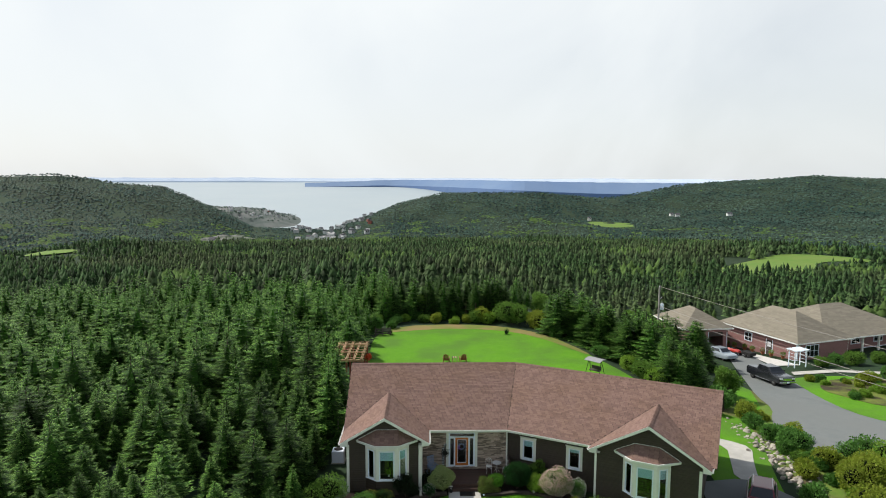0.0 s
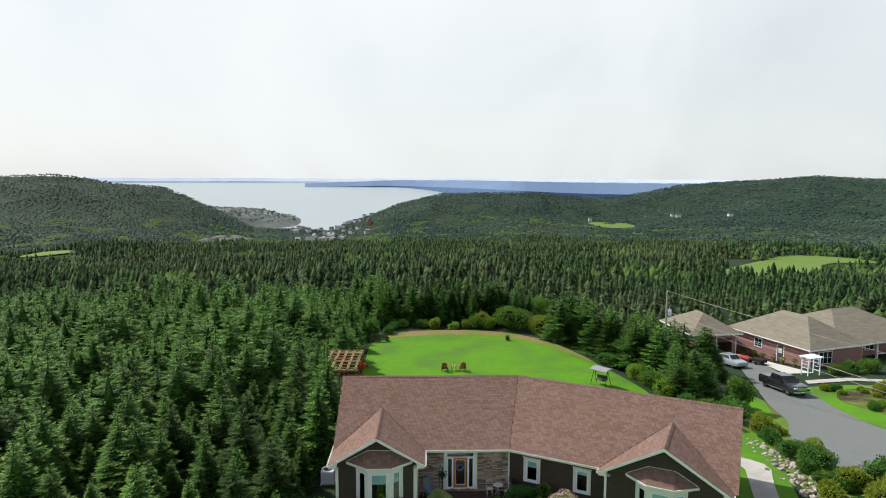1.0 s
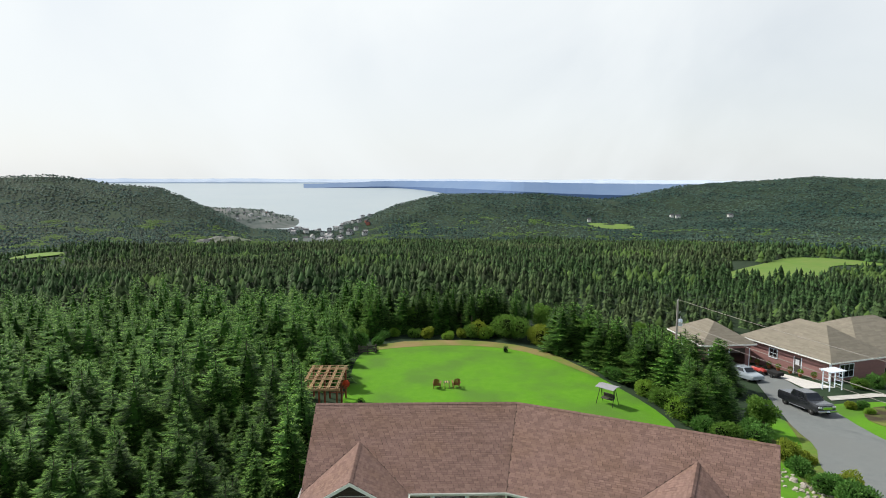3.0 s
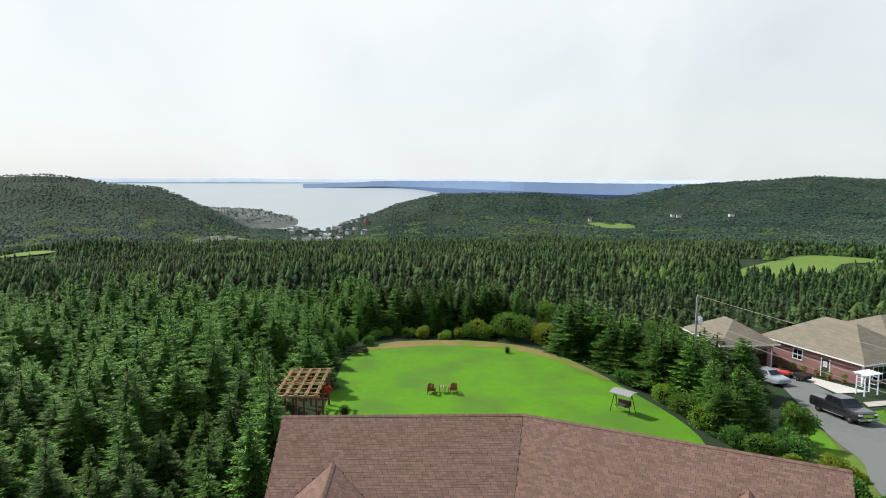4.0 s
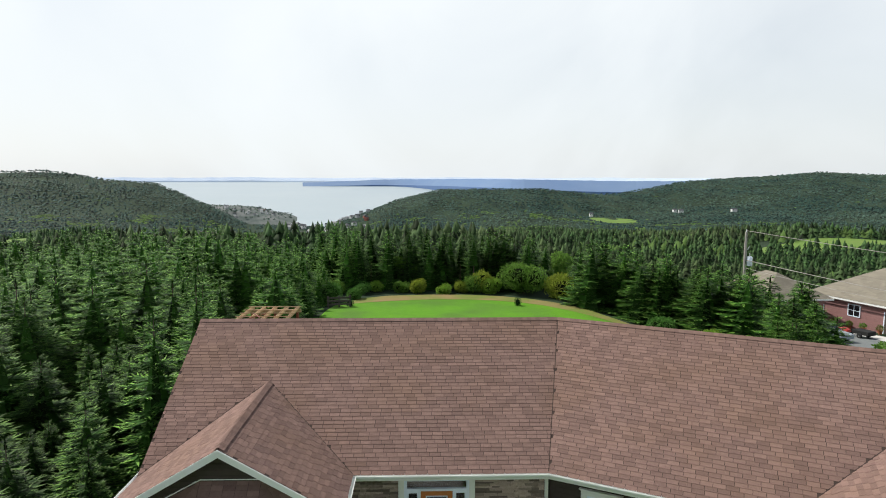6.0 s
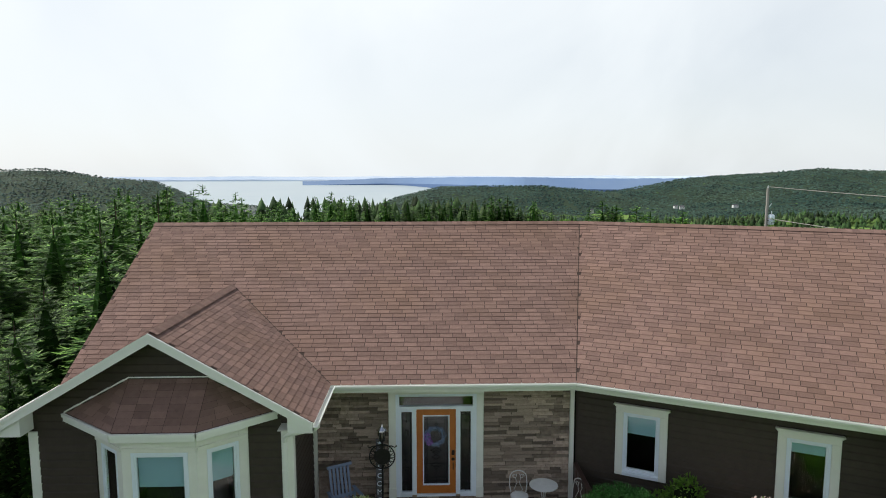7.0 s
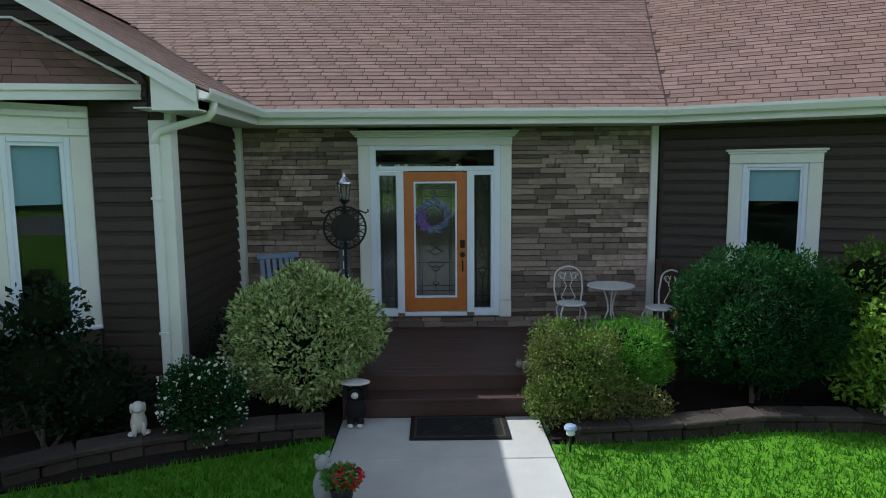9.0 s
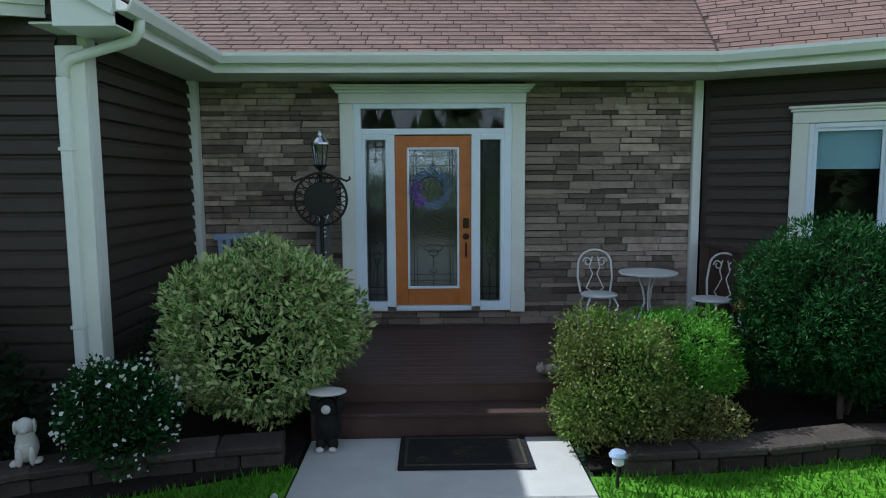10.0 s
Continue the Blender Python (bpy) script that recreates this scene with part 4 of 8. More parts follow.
def woods():
    rng = random.Random(11)
    near, mid, far, light = [], [], [], []
    r = 62.0
    while r < 2100:
        gap = 1.75 + 0.0047 * r
        a = -0.80
        while a < 0.80:
            a += gap / r * (0.45 + 1.1 * rng.random())
            q = r + 1.5 * gap * (rng.random() - 0.5)
            x, y = EYE0.x + q * math.sin(a), EYE0.y + q * math.cos(a)
            z = height(x, y)
            sea = SEA_Z0 + max(0, q - SEA_R0) * SEA_SLOPE
            if z < sea + 2 or any(inside(x, y, c) for c in CLEARINGS) or inside(x * 1.03, y * 1.05, FIELD) or inside(x * 1.02, y * 1.03, FIELD_LEFT) or noise.noise((x / 45, y / 45, 20)) > 0.52:
                continue
            if q > lerp_table(RIDGES, (x - EYE0.x) / (y - EYE0.y))[0] + 12:
                continue
            if math.hypot(x, y - 20) < 46 or (22 < x < 85 and y < 66) or (x < -8 and y < 62):
                continue
            h = (2.7 + 3.4 * rng.random() ** 1.5) * (0.85 + 0.55 * noise.noise((x / 60, y / 60, 2))) * (1 + r / 6000)
            row = (x, y, z - 0.3, h, max(0.29 * h, 0.36 * gap) * (0.7 + 0.6 * rng.random()))
            row = row if r < 700 else (*row[:3], row[3] * 0.58, 0.52 * gap * (0.7 + 0.5 * rng.random()))
            if rng.random() < (0.02 if r > 1050 else 1.0) * (0.06 + 0.85 * smoothstep(0.12, 0.42, noise.noise((x / 38, y / 38, 31)) + (0.42 if 520 < r < 960 and -0.36 < a < -0.06 else 0))):
                light.append((*row[:3], row[3] * rng.uniform(0.5, 0.8), max(row[4] * 1.35, 0.3 * row[3])))
                continue
            (near if r < 240 else mid if r < 700 else far).append(row)
        r += gap * 0.85
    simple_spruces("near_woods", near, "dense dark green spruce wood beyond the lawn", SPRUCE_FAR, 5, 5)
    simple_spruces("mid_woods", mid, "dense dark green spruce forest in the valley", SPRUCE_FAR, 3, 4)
    simple_spruces("far_woods", far, "spruce forest covering the far hills", SPRUCE_HAZED, 2, 3)
    simple_spruces("leafy_woods", light, "lighter green leafy clumps among the spruces", LIGHTWOOD, 2, 4)
    # Unseen wood, added to darken window reflections and cut low sky light.
    back = []
    for _ in range(1400):
        x, y = rng.uniform(-90, 90), rng.uniform(-90, -33)
        h = rng.uniform(6, 10)
        back.append((x, y, height(x, y) - 0.3, h, 0.27 * h))
    simple_spruces("woods_behind", back, "unseen spruce wood added behind the camera", SPRUCE_FAR, 5, 5)


woods()
for field, name in ((FIELD, "pale green meadow among the trees"), (FIELD_LEFT, "small bright meadow in the woods"), (FIELD_FAR, "small far meadow on the hillside")):
    draped("meadow", field, material("meadow_grass", (0.10, 0.20, 0.03), (0.15, 0.21, 0.05), 0.15, 0.9), 0.25, 8.0, name, "meadow")



def crag():
    """Bare rock knoll standing out of the leafy valley."""
    bm = bmesh.new()
    bmesh.ops.create_icosphere(bm, subdivisions=4, radius=1)
    for v in bm.verts:
        v.co *= 1 + 0.35 * noise.noise(v.co * 2.2) + 0.12 * noise.noise(v.co * 7)
        v.co = Vector((v.co.x * 30, v.co.y * 22, v.co.z * 8))
    ob = part("rock_knoll", bm, material("grey_bare_rock", (0.22, 0.22, 0.20), (0.13, 0.14, 0.12), 0.2, 0.95, 0.8, 1.5, big=((0.09, 0.12, 0.07), 0.06)))
    ob.matrix_world = pose(-256, 768, height(-256, 768) + 0.5, 0, 0, 20)
    tagged(ob, "bare grey rock knoll in the valley", "rock")


crag()

# ---- trees ----
def raw_mesh(name, V, F, mat):
    """A mesh from arrays of vertices and triangles or quads."""
    V, F = np.asarray(V, np.float32), np.asarray(F, np.int32)
    me = bpy.data.meshes.new(name)
    me.vertices.add(len(V))
    me.vertices.foreach_set("co", V.reshape(-1))
    me.loops.add(F.size)
    me.loops.foreach_set("vertex_index", F.reshape(-1))
    me.polygons.add(len(F))
    me.polygons.foreach_set("loop_start", np.arange(len(F), dtype=np.int32) * F.shape[1])
    me.update(calc_edges=True)
    me.materials.append(mat)
    return me


def spruce_crown(seed, whorls=19, spread=0.25):
    """Whorls of drooping boughs set with side twigs, for a tree one unit high."""
    rng = np.random.default_rng(seed)
    V, F, young = [], [], []

    def tri(a, b, c):
        V.extend((a, b, c))
        F.append((len(V) - 3, len(V) - 2, len(V) - 1))
    for k in range(whorls):
        z = 0.05 + 0.93 * (k / (whorls - 1)) ** 0.92
        R = spread * (1 - z) ** 0.8 + 0.012
        nb = 9 if z < 0.55 else 7 if z < 0.85 else 5
        off = rng.random() * 6.28
        for i in range(nb):
            a = off + 6.283 * i / nb + rng.normal(0, 0.16)
            r = R * rng.uniform(0.60, 1.25)
            zz = z + rng.normal(0, 0.020)
            d = np.array([math.cos(a), math.sin(a), 0.0])
            s = np.array([-math.sin(a), math.cos(a), 0.0])
            droop = (0.22 if z > 0.8 else -0.06 - 0.22 * (1 - z)) * r
            up = np.array([0, 0, 1.0])

            def at(t):
                return d * r * t + up * (zz + droop * t + 0.16 * r * t * t)
            w = 0.07 * r + 0.006
            tri(at(0.0) + s * w * 0.5, at(0.0) - s * w * 0.5, at(1.0))
            for t in (0.25, 0.45, 0.63, 0.80):
                L = r * (0.42 - 0.30 * t) + 0.012
                for sg in (-1, 1):
                    tip = at(t) + d * L * 0.75 + s * sg * L * rng.uniform(0.7, 1.1) + up * rng.normal(-0.006, 0.007)
                    tri(at(t - 0.10), at(t + 0.10), tip)
                    root = at(t) * 0.45 + tip * 0.55 + up * 0.004
                    side = (s * 0.35 - d * sg * 0.2) * L * 0.30
                    if t > 0.4:
                        tri(root + side, root - side, tip + d * 0.010 + up * rng.uniform(0.002, 0.016))
                        young.append(len(F) - 1)
            end = at(1.0)
            tri(at(0.86) + s * w * 0.45, at(0.86) - s * w * 0.45, end + d * 0.02 + up * 0.014)
            young.append(len(F) - 1)
    # Inner cone added only to block light, so the crown darkens within.
    for i in range(7):
        a0, a1 = 6.283 * i / 7, 6.283 * (i + 1) / 7
        tri(np.array([0.5 * spread * math.cos(a0), 0.5 * spread * math.sin(a0), 0.02]), np.array([0.5 * spread * math.cos(a1), 0.5 * spread * math.sin(a1), 0.02]), np.array([0, 0, 0.88]))
    tri(np.array([0.008, 0, 0.93]), np.array([-0.008, 0.004, 0.93]), np.array([0, 0, 1.03]))
    tri(np.array([0, 0.008, 0.93]), np.array([0.004, -0.008, 0.93]), np.array([0, 0, 1.03]))
    me = raw_mesh("crown", V, F, SPRUCE)
    me.materials.append(SPRUCE_TIP)
    slots = np.zeros(len(F), np.int32)
    slots[young] = 1
    me.polygons.foreach_set("material_index", slots)
    return me


def trunk_mesh(name, h, r, mat=BARK, lean=0.0):
    bm = bmesh.new()
    pts = [(0, 0, -0.05), (lean * 0.3, 0, h * 0.35), (lean * 0.5, 0.2 * lean, h * 0.7), (lean, 0, h)]
    for i in range(3):
        rod(bm, pts[i], pts[i + 1], r * (1 - 0.31 * i), r * (1 - 0.31 * (i + 1)), 7)
    me = bpy.data.meshes.new(name)
    bm.to_mesh(me)
    bm.free()
    me.materials.append(mat)
    return me


CROWNS = [spruce_crown(20 + i, 18 + i % 3, 0.23 + 0.02 * (i % 4)) for i in range(6)]
LIGHT_CROWNS = [spruce_crown(40 + i, 13, 0.24 + 0.02 * i) for i in range(5)]
SPRUCE_TRUNK = trunk_mesh("trunk", 0.97, 0.018)


def spruce(x, y, h, label, group, wide=1.0, k=0, turn=0.0, bare=0.0):
    ob = thing("spruce_tree", label, "tree", group)
    for n, me in (("trunk", SPRUCE_TRUNK), ("crown", CROWNS[k % len(CROWNS)])):
        c = new(n, me)
        c.parent = ob
        if n == "crown" and bare:
            c.location, c.scale = (0, 0, bare), (0.8, 0.8, 1 - bare)
    ob.matrix_world = Matrix.LocRotScale((x, y, height(x, y) - 0.05), Euler((0, 0, turn)), (h * wide, h * wide, h))
    return ob


def near_spruces():
    rng = random.Random(21)
    spots = []
    y = -26.0
    while y < 66:
        x = -9.6
        while x > -85:
            px, py = x + rng.uniform(-1.25, 1.25), y + rng.uniform(-1.25, 1.25)
            x -= 2.3
            lim = -9.9 if py < 30 else -10.2
            if py > 38:
                lim = -9.5 + (py - 38) * 0.1
            if 16.5 < py < 28.5:
                lim = -13.4
            if -7 < py < 0:
                lim = -10.5
            if px > lim or (px + 2.5) < -0.80 * (py + 44):
                continue
            if noise.noise((px / 9, py / 9, 5)) > 0.50:
                continue
            h = (2.9 + 3.9 * rng.random() ** 1.3) * (1 + 0.25 * noise.noise((px / 14, py / 14, 9))) * (0.86 if py < 8 else 1.0)
            if px > lim - 2.2:
                h *= 0.9
            spots.append((px, py, h))
        y += 2.25
    spots.sort(key=lambda s: math.hypot(s[0] + 4, s[1] + 16))
    for i, (x, y, h) in enumerate(spots[:175]):
        spruce(x, y, h, "dense dark green spruce at the forest edge", "spruces of the wood beside the house", rng.uniform(1.25, 1.75), i, rng.uniform(0, 6))
    for x, y, h in ((-9.9, 9.2, 7.4), (-10.0, 5.2, 6.9), (-11.5, 14.0, 7.6), (-10.6, 12.0, 7.0), (-10.6, -1.2, 3.2), (-10.8, -4.6, 3.0), (-10.5, 1.4, 3.6), (-11.3, -8.2, 3.4)):
        spruce(x, y, h, "tall slim spruce close beside the house", "spruces of the wood beside the house", 1.05, 2, 1.0)
    # the joined rest of the wood
    VV, FF, MM, n = [], [], [], 0
    for i, (x, y, h) in enumerate(spots[175:]):
        me = LIGHT_CROWNS[i % 5]
        co = np.empty(len(me.vertices) * 3, np.float32)
        me.vertices.foreach_get("co", co)
        co = co.reshape(-1, 3) * (h * 1.45, h * 1.45, h)
        a = rng.uniform(0, 6)
        c, s = math.cos(a), math.sin(a)
        co = np.stack([co[:, 0] * c - co[:, 1] * s + x, co[:, 0] * s + co[:, 1] * c + y, co[:, 2] + height(x, y)], 1)
        VV.append(co)
        FF.append(np.arange(len(co)).reshape(-1, 3) + n)
        slot = np.empty(len(me.polygons), np.int32)
        me.polygons.foreach_get("material_index", slot)
        MM.append(slot)
        n += len(co)
    if VV:
        wood = raw_mesh("spruce_wood", np.concatenate(VV), np.concatenate(FF), SPRUCE)
        wood.materials.append(SPRUCE_TIP)
        wood.polygons.foreach_set("material_index", np.concatenate(MM))
        tagged(new("spruce_wood", wood), "thick young spruce wood beside the house", "forest", kind="stuff")
    # trees beyond the lawn and beside the drive
    row = []
    for i in range(46):
        t = i / 45
        x = -9 + 22 * t + rng.uniform(-0.8, 0.8)
        row.append((x, 50.5 + rng.uniform(0, 7) - (2 if x > 7 else 0), rng.uniform(4.6, 6.6)))
    for i, (x, y, h) in enumerate(row):
        thin = i % 3 == 0
        spruce(x, y, h, "spruce with a bare grey stem beyond the lawn" if thin else "dark spruce in the row beyond the lawn", "spruces beyond the lawn", rng.uniform(0.9, 1.2) if thin else rng.uniform(1.2, 1.7), rng.randrange(6), rng.uniform(0, 6), 0.45 if thin else 0.0)
    clump = []
    for x0, y0, n, sx, sy in ((17.0, 43, 10, 2.4, 3.5), (20.3, 37, 12, 1.8, 3.4), (23.4, 31, 13, 1.9, 3.2), (25.6, 24.0, 9, 1.8, 2.4), (25.6, 40, 12, 2.2, 4), (29.5, 36, 9, 2.2, 3.5)):
        for i in range(n):
            clump.append((x0 + rng.uniform(-sx, sx), y0 + rng.uniform(-sy, sy), rng.uniform(4.2, 5.4) if y0 < 26 else rng.uniform(5.0, 6.8)))
    for i in range(8):
        clump.append((23.1 + rng.uniform(-1.2, 1.2), 21.2 + rng.uniform(-2.0, 2.0), rng.uniform(3.3, 4.2)))
    for x, y, h in clump:
        spruce(x, y, h, "bluish green spruce between the lawn and the drive", "spruces beside the drive", rng.uniform(1.5, 2.0), rng.randrange(6), rng.uniform(0, 6))


near_spruces()


# ---- shrubs and broad-leaved trees ----
def leaf_cloud(seed, n, blobs, size, mat, slim=0.5, droop=0.0, shell=0.55, inset=False):
    """Leaves of two folded halves strewn through lumps; blobs are (x, y, z, rx, ry, rz)."""
    rng = np.random.default_rng(seed)
    B = np.array(blobs)
    wgt = (B[:, 3] * B[:, 4] + B[:, 4] * B[:, 5]) ** 1.3
    pick = rng.choice(len(B), n, p=wgt / wgt.sum())
    d = rng.normal(size=(n, 3))
    d /= np.linalg.norm(d, axis=1)[:, None]
    lump = 1 + 0.16 * np.sin(d[:, 0] * 7 + pick) * np.sin(d[:, 1] * 6 + 2 * pick) * np.sin(d[:, 2] * 8)
    r = (shell + (1 - shell) * rng.random(n) ** 0.6) * lump
    P = B[pick, :3] + d * r[:, None] * B[pick, 3:6]
    out = d + rng.normal(0, 0.95, (n, 3)) + np.array([0, 0, 0.35 - droop])
    out /= np.linalg.norm(out, axis=1)[:, None]
    side = np.cross(out, rng.normal(size=(n, 3)))
    side /= np.linalg.norm(side, axis=1)[:, None]
    nor = np.cross(side, out)
    L = size * rng.uniform(0.65, 1.25, n)[:, None]
    W = L * slim
    base, tip = P, P + out * L
    mid = P + out * L * 0.5
    if inset:
        base, tip, W = P + out * L * 0.10 + nor * 0.003, P + out * L * 0.90 + nor * 0.003, W * 0.64
        mid = mid + nor * 0.003
    a, b = mid + side * W * 0.5 + nor * W * 0.12, mid - side * W * 0.5 + nor * W * 0.12
    V = np.stack([base, a, tip, b], 1).reshape(-1, 3)
    i = np.arange(n)[:, None] * 4
    F = np.concatenate([i + [0, 1, 2], i + [0, 2, 3]])
    return raw_mesh("foliage", V, F, mat)


# Near-black without gloss: the shade between inner leaves, put into a colour.
DARKCORE = material("painted_inner_shade", (0.008, 0.012, 0.006), (0.013, 0.017, 0.009), 9, 1.0)
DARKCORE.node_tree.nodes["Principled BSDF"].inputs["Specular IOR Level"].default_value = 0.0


# Solid dark lumps that imitate the shade inside a bush.
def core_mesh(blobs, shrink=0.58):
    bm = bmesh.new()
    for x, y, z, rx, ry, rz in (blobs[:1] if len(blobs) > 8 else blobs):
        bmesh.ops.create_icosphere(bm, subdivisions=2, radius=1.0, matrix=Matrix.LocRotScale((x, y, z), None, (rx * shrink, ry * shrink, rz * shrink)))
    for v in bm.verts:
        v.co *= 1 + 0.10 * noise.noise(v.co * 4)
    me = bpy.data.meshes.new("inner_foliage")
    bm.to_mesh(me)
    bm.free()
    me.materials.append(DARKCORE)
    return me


def shrub(label, at, blobs, n, size, mat, seed, slim=0.5, stems=4, group="", name="shrub", category="shrub", extra=(), shell=0.5, core=0.58, inner=None):
    ob = thing(name, label, category, group, at)
    rng = random.Random(seed)
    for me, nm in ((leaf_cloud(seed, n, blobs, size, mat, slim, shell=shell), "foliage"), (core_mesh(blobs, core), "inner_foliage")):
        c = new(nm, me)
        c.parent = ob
    if inner:
        c = new("leaf_centre", leaf_cloud(seed, n, blobs, size, inner, slim, shell=shell, inset=True))
        c.parent = ob
        tagged(c, "grey-green leaf centres")
    for i in range(stems):
        b = blobs[i % len(blobs)]
        st = part("stem", rod(bmesh.new(), (rng.uniform(-0.1, 0.1), rng.uniform(-0.1, 0.1), -0.05), (b[0] + rng.uniform(-0.1, 0.1), b[1], b[2] + 0.1), 0.018 + 0.01 * b[3], 0.008, 6), BARK, ob)
    for nm, count, sz, m2, sl, lab in extra:
        c = new(nm, leaf_cloud(seed + 50, count, [(x, y, z, rx * 1.04, ry * 1.04, rz * 1.04) for x, y, z, rx, ry, rz in blobs], sz, m2, sl, shell=0.93))
        c.parent = ob
        tagged(c, lab)
    return ob


CREAMLEAF = leaf_material("cream_edged_leaves", (0.56, 0.62, 0.30), (0.44, 0.52, 0.20), 0.3)
SAGE = leaf_material("grey_green_leaves", (0.075, 0.19, 0.035), (0.11, 0.24, 0.05), 0.35)
OLIVE = leaf_material("olive_leaves", (0.10, 0.20, 0.03), (0.19, 0.16, 0.06), 0.45)
LIME = leaf_material("lime_leaves", (0.17, 0.32, 0.035), (0.24, 0.38, 0.06), 0.3, 0.6, 0.45)
BRIGHT = leaf_material("bright_needles", (0.085, 0.25, 0.022), (0.14, 0.33, 0.035), 0.3)
YEW = leaf_material("dark_yew_needles", (0.010, 0.045, 0.011), (0.030, 0.098, 0.022), 0.6)
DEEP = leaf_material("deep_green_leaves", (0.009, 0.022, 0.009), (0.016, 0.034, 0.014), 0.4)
PINK = leaf_material("pale_pink_petals", (0.78, 0.50, 0.46), (0.80, 0.68, 0.62), 0.25)
WHITEPETAL = leaf_material("white_petals", (0.75, 0.75, 0.70), (0.7, 0.7, 0.62), 0.1)
YELLOWPETAL = leaf_material("yellow_petals", (0.55, 0.50, 0.06), (0.6, 0.5, 0.1), 0.2)
YELLOWGREEN = leaf_material("yellow_green_leaves", (0.20, 0.29, 0.03), (0.28, 0.32, 0.05), 0.3, 0.6, 0.45)


def lumpy(z, rx, ry, rz, n, seed, r=0.36):
    """A main lump with smaller ones standing out of it, for an uneven outline."""
    rng = random.Random(seed)
    out = [(0, 0, z, rx * 0.86, ry * 0.86, rz * 0.86)]
    for _ in range(n):
        a, b = rng.uniform(0, 6.283), rng.uniform(-0.5, 1.0)
        c = math.sqrt(max(0, 1 - b * b))
        s = r * rng.uniform(0.7, 1.25)
        out.append((0.74 * rx * c * math.cos(a), 0.74 * ry * c * math.sin(a), z + 0.74 * rz * b, s * rx, s * ry, s * rz * 1.05))
    return out


def front_garden():
    z = -0.62
    shrub("variegated green and cream bush beside the steps", (-1.5, -2.35, z + 0.08), lumpy(0.72, 0.84, 0.66, 0.80, 20, 5, 0.34), 20000, 0.072, CREAMLEAF, 1, 0.42, inner=SAGE, shell=0.74, core=0.72)
    shrub("olive and bronze spirea bush beside the steps", (1.5, -2.72, z), lumpy(0.44, 0.58, 0.5, 0.58, 18, 6, 0.36) + [(0.40, -0.14, 0.2, 0.38, 0.3, 0.32), (0.66, -0.2, 0.24, 0.26, 0.24, 0.2), (-0.28, 0.1, 0.86, 0.26, 0.26, 0.26)], 24000, 0.036, OLIVE, 2, 0.55,
          extra=(("spent_flower", 150, 0.03, material("dry_flower", (0.42, 0.36, 0.24), None, 4, 0.9), 0.8, ""),))
    shrub("bright green low conifer in the garden bed", (2.12, -2.2, z), lumpy(0.58, 0.66, 0.52, 0.46, 18, 7, 0.36), 24000, 0.05, BRIGHT, 3, 0.22, core=0.72)
    shrub("large dark green clipped yew in the garden bed", (3.62, -2.2, z), lumpy(0.95, 0.92, 0.76, 0.90, 26, 8, 0.32), 56000, 0.058, YEW, 4, 0.26, core=0.80, shell=0.66)
    shrub("lime green leafy shrub against the house", (4.95, -2.75, z), lumpy(0.62, 0.75, 0.6, 0.66, 14, 9, 0.4), 6500, 0.08, LIME, 5, 0.42)
    shrub("tall leafy shrub growing up the wall", (5.15, -1.75, z), [(0, 0, 1.35, 0.42, 0.30, 0.45), (-0.5, 0.1, 0.95, 0.4, 0.3, 0.5), (0.1, 0, 0.7, 0.5, 0.3, 0.6)], 2600, 0.09, BROADLEAF, 6, 0.5)
    shrub("big pink and white hydrangea in full flower", (6.0, -3.3, z), lumpy(0.98, 1.18, 0.85, 1.0, 26, 10, 0.3), 5500, 0.085, BROADLEAF, 7, 0.5,
          extra=(("blossom", 9000, 0.05, PINK, 0.85, "pale pink and white flowers"),))
    shrub("white flowering shrub under the wing window", (7.3, -3.6, z), [(0, 0, 0.7, 0.55, 0.5, 0.6)], 2200, 0.07, SAGE, 8, 0.5, extra=(("blossom", 700, 0.05, WHITEPETAL, 0.8, "small white flowers"),))
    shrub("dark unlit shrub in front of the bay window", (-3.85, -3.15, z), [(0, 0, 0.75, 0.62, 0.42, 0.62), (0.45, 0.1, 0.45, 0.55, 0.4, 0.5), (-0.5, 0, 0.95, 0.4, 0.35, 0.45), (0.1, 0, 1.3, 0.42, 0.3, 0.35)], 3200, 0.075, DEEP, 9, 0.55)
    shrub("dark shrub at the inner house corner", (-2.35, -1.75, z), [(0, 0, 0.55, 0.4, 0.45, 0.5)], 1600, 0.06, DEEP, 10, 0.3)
    shrub("low yellow flowering shrub below the bay", (-5.35, -3.55, z), [(0, 0, 0.32, 0.75, 0.45, 0.36), (-0.7, 0, 0.3, 0.6, 0.45, 0.34)], 3600, 0.05, SAGE, 11, 0.5, extra=(("blossom", 420, 0.05, YELLOWPETAL, 0.9, "small yellow flowers"),))
    shrub("small bush covered in white flowers", (-2.3, -3.12, z), [(0, 0, 0.40, 0.42, 0.36, 0.42), (-0.15, 0, 0.6, 0.25, 0.25, 0.25)], 5500, 0.04, YEW, 12, 0.5, extra=(("blossom", 340, 0.034, WHITEPETAL, 0.95, "white star flowers"),))
    shrub("light green shrub at the bay corner", (-8.6, -4.0, z), [(0, 0, 1.0, 1.1, 0.9, 1.0), (-0.9, -0.3, 0.7, 0.9, 0.8, 0.8)], 3600, 0.12, BROADLEAF, 13, 0.5)
    shrub("grey-green flowering shrub before the gable", (-6.4, -5.0, z), [(0, 0, 0.6, 0.8, 0.7, 0.65)], 2600, 0.09, SAGE, 14, 0.45)
    shrub("green shrub near the wing gable", (8.1, -5.2, z), [(0, 0, 0.4, 0.7, 0.6, 0.5), (0.7, -0.3, 0.45, 0.6, 0.6, 0.5)], 2600, 0.09, BROADLEAF, 15, 0.5)
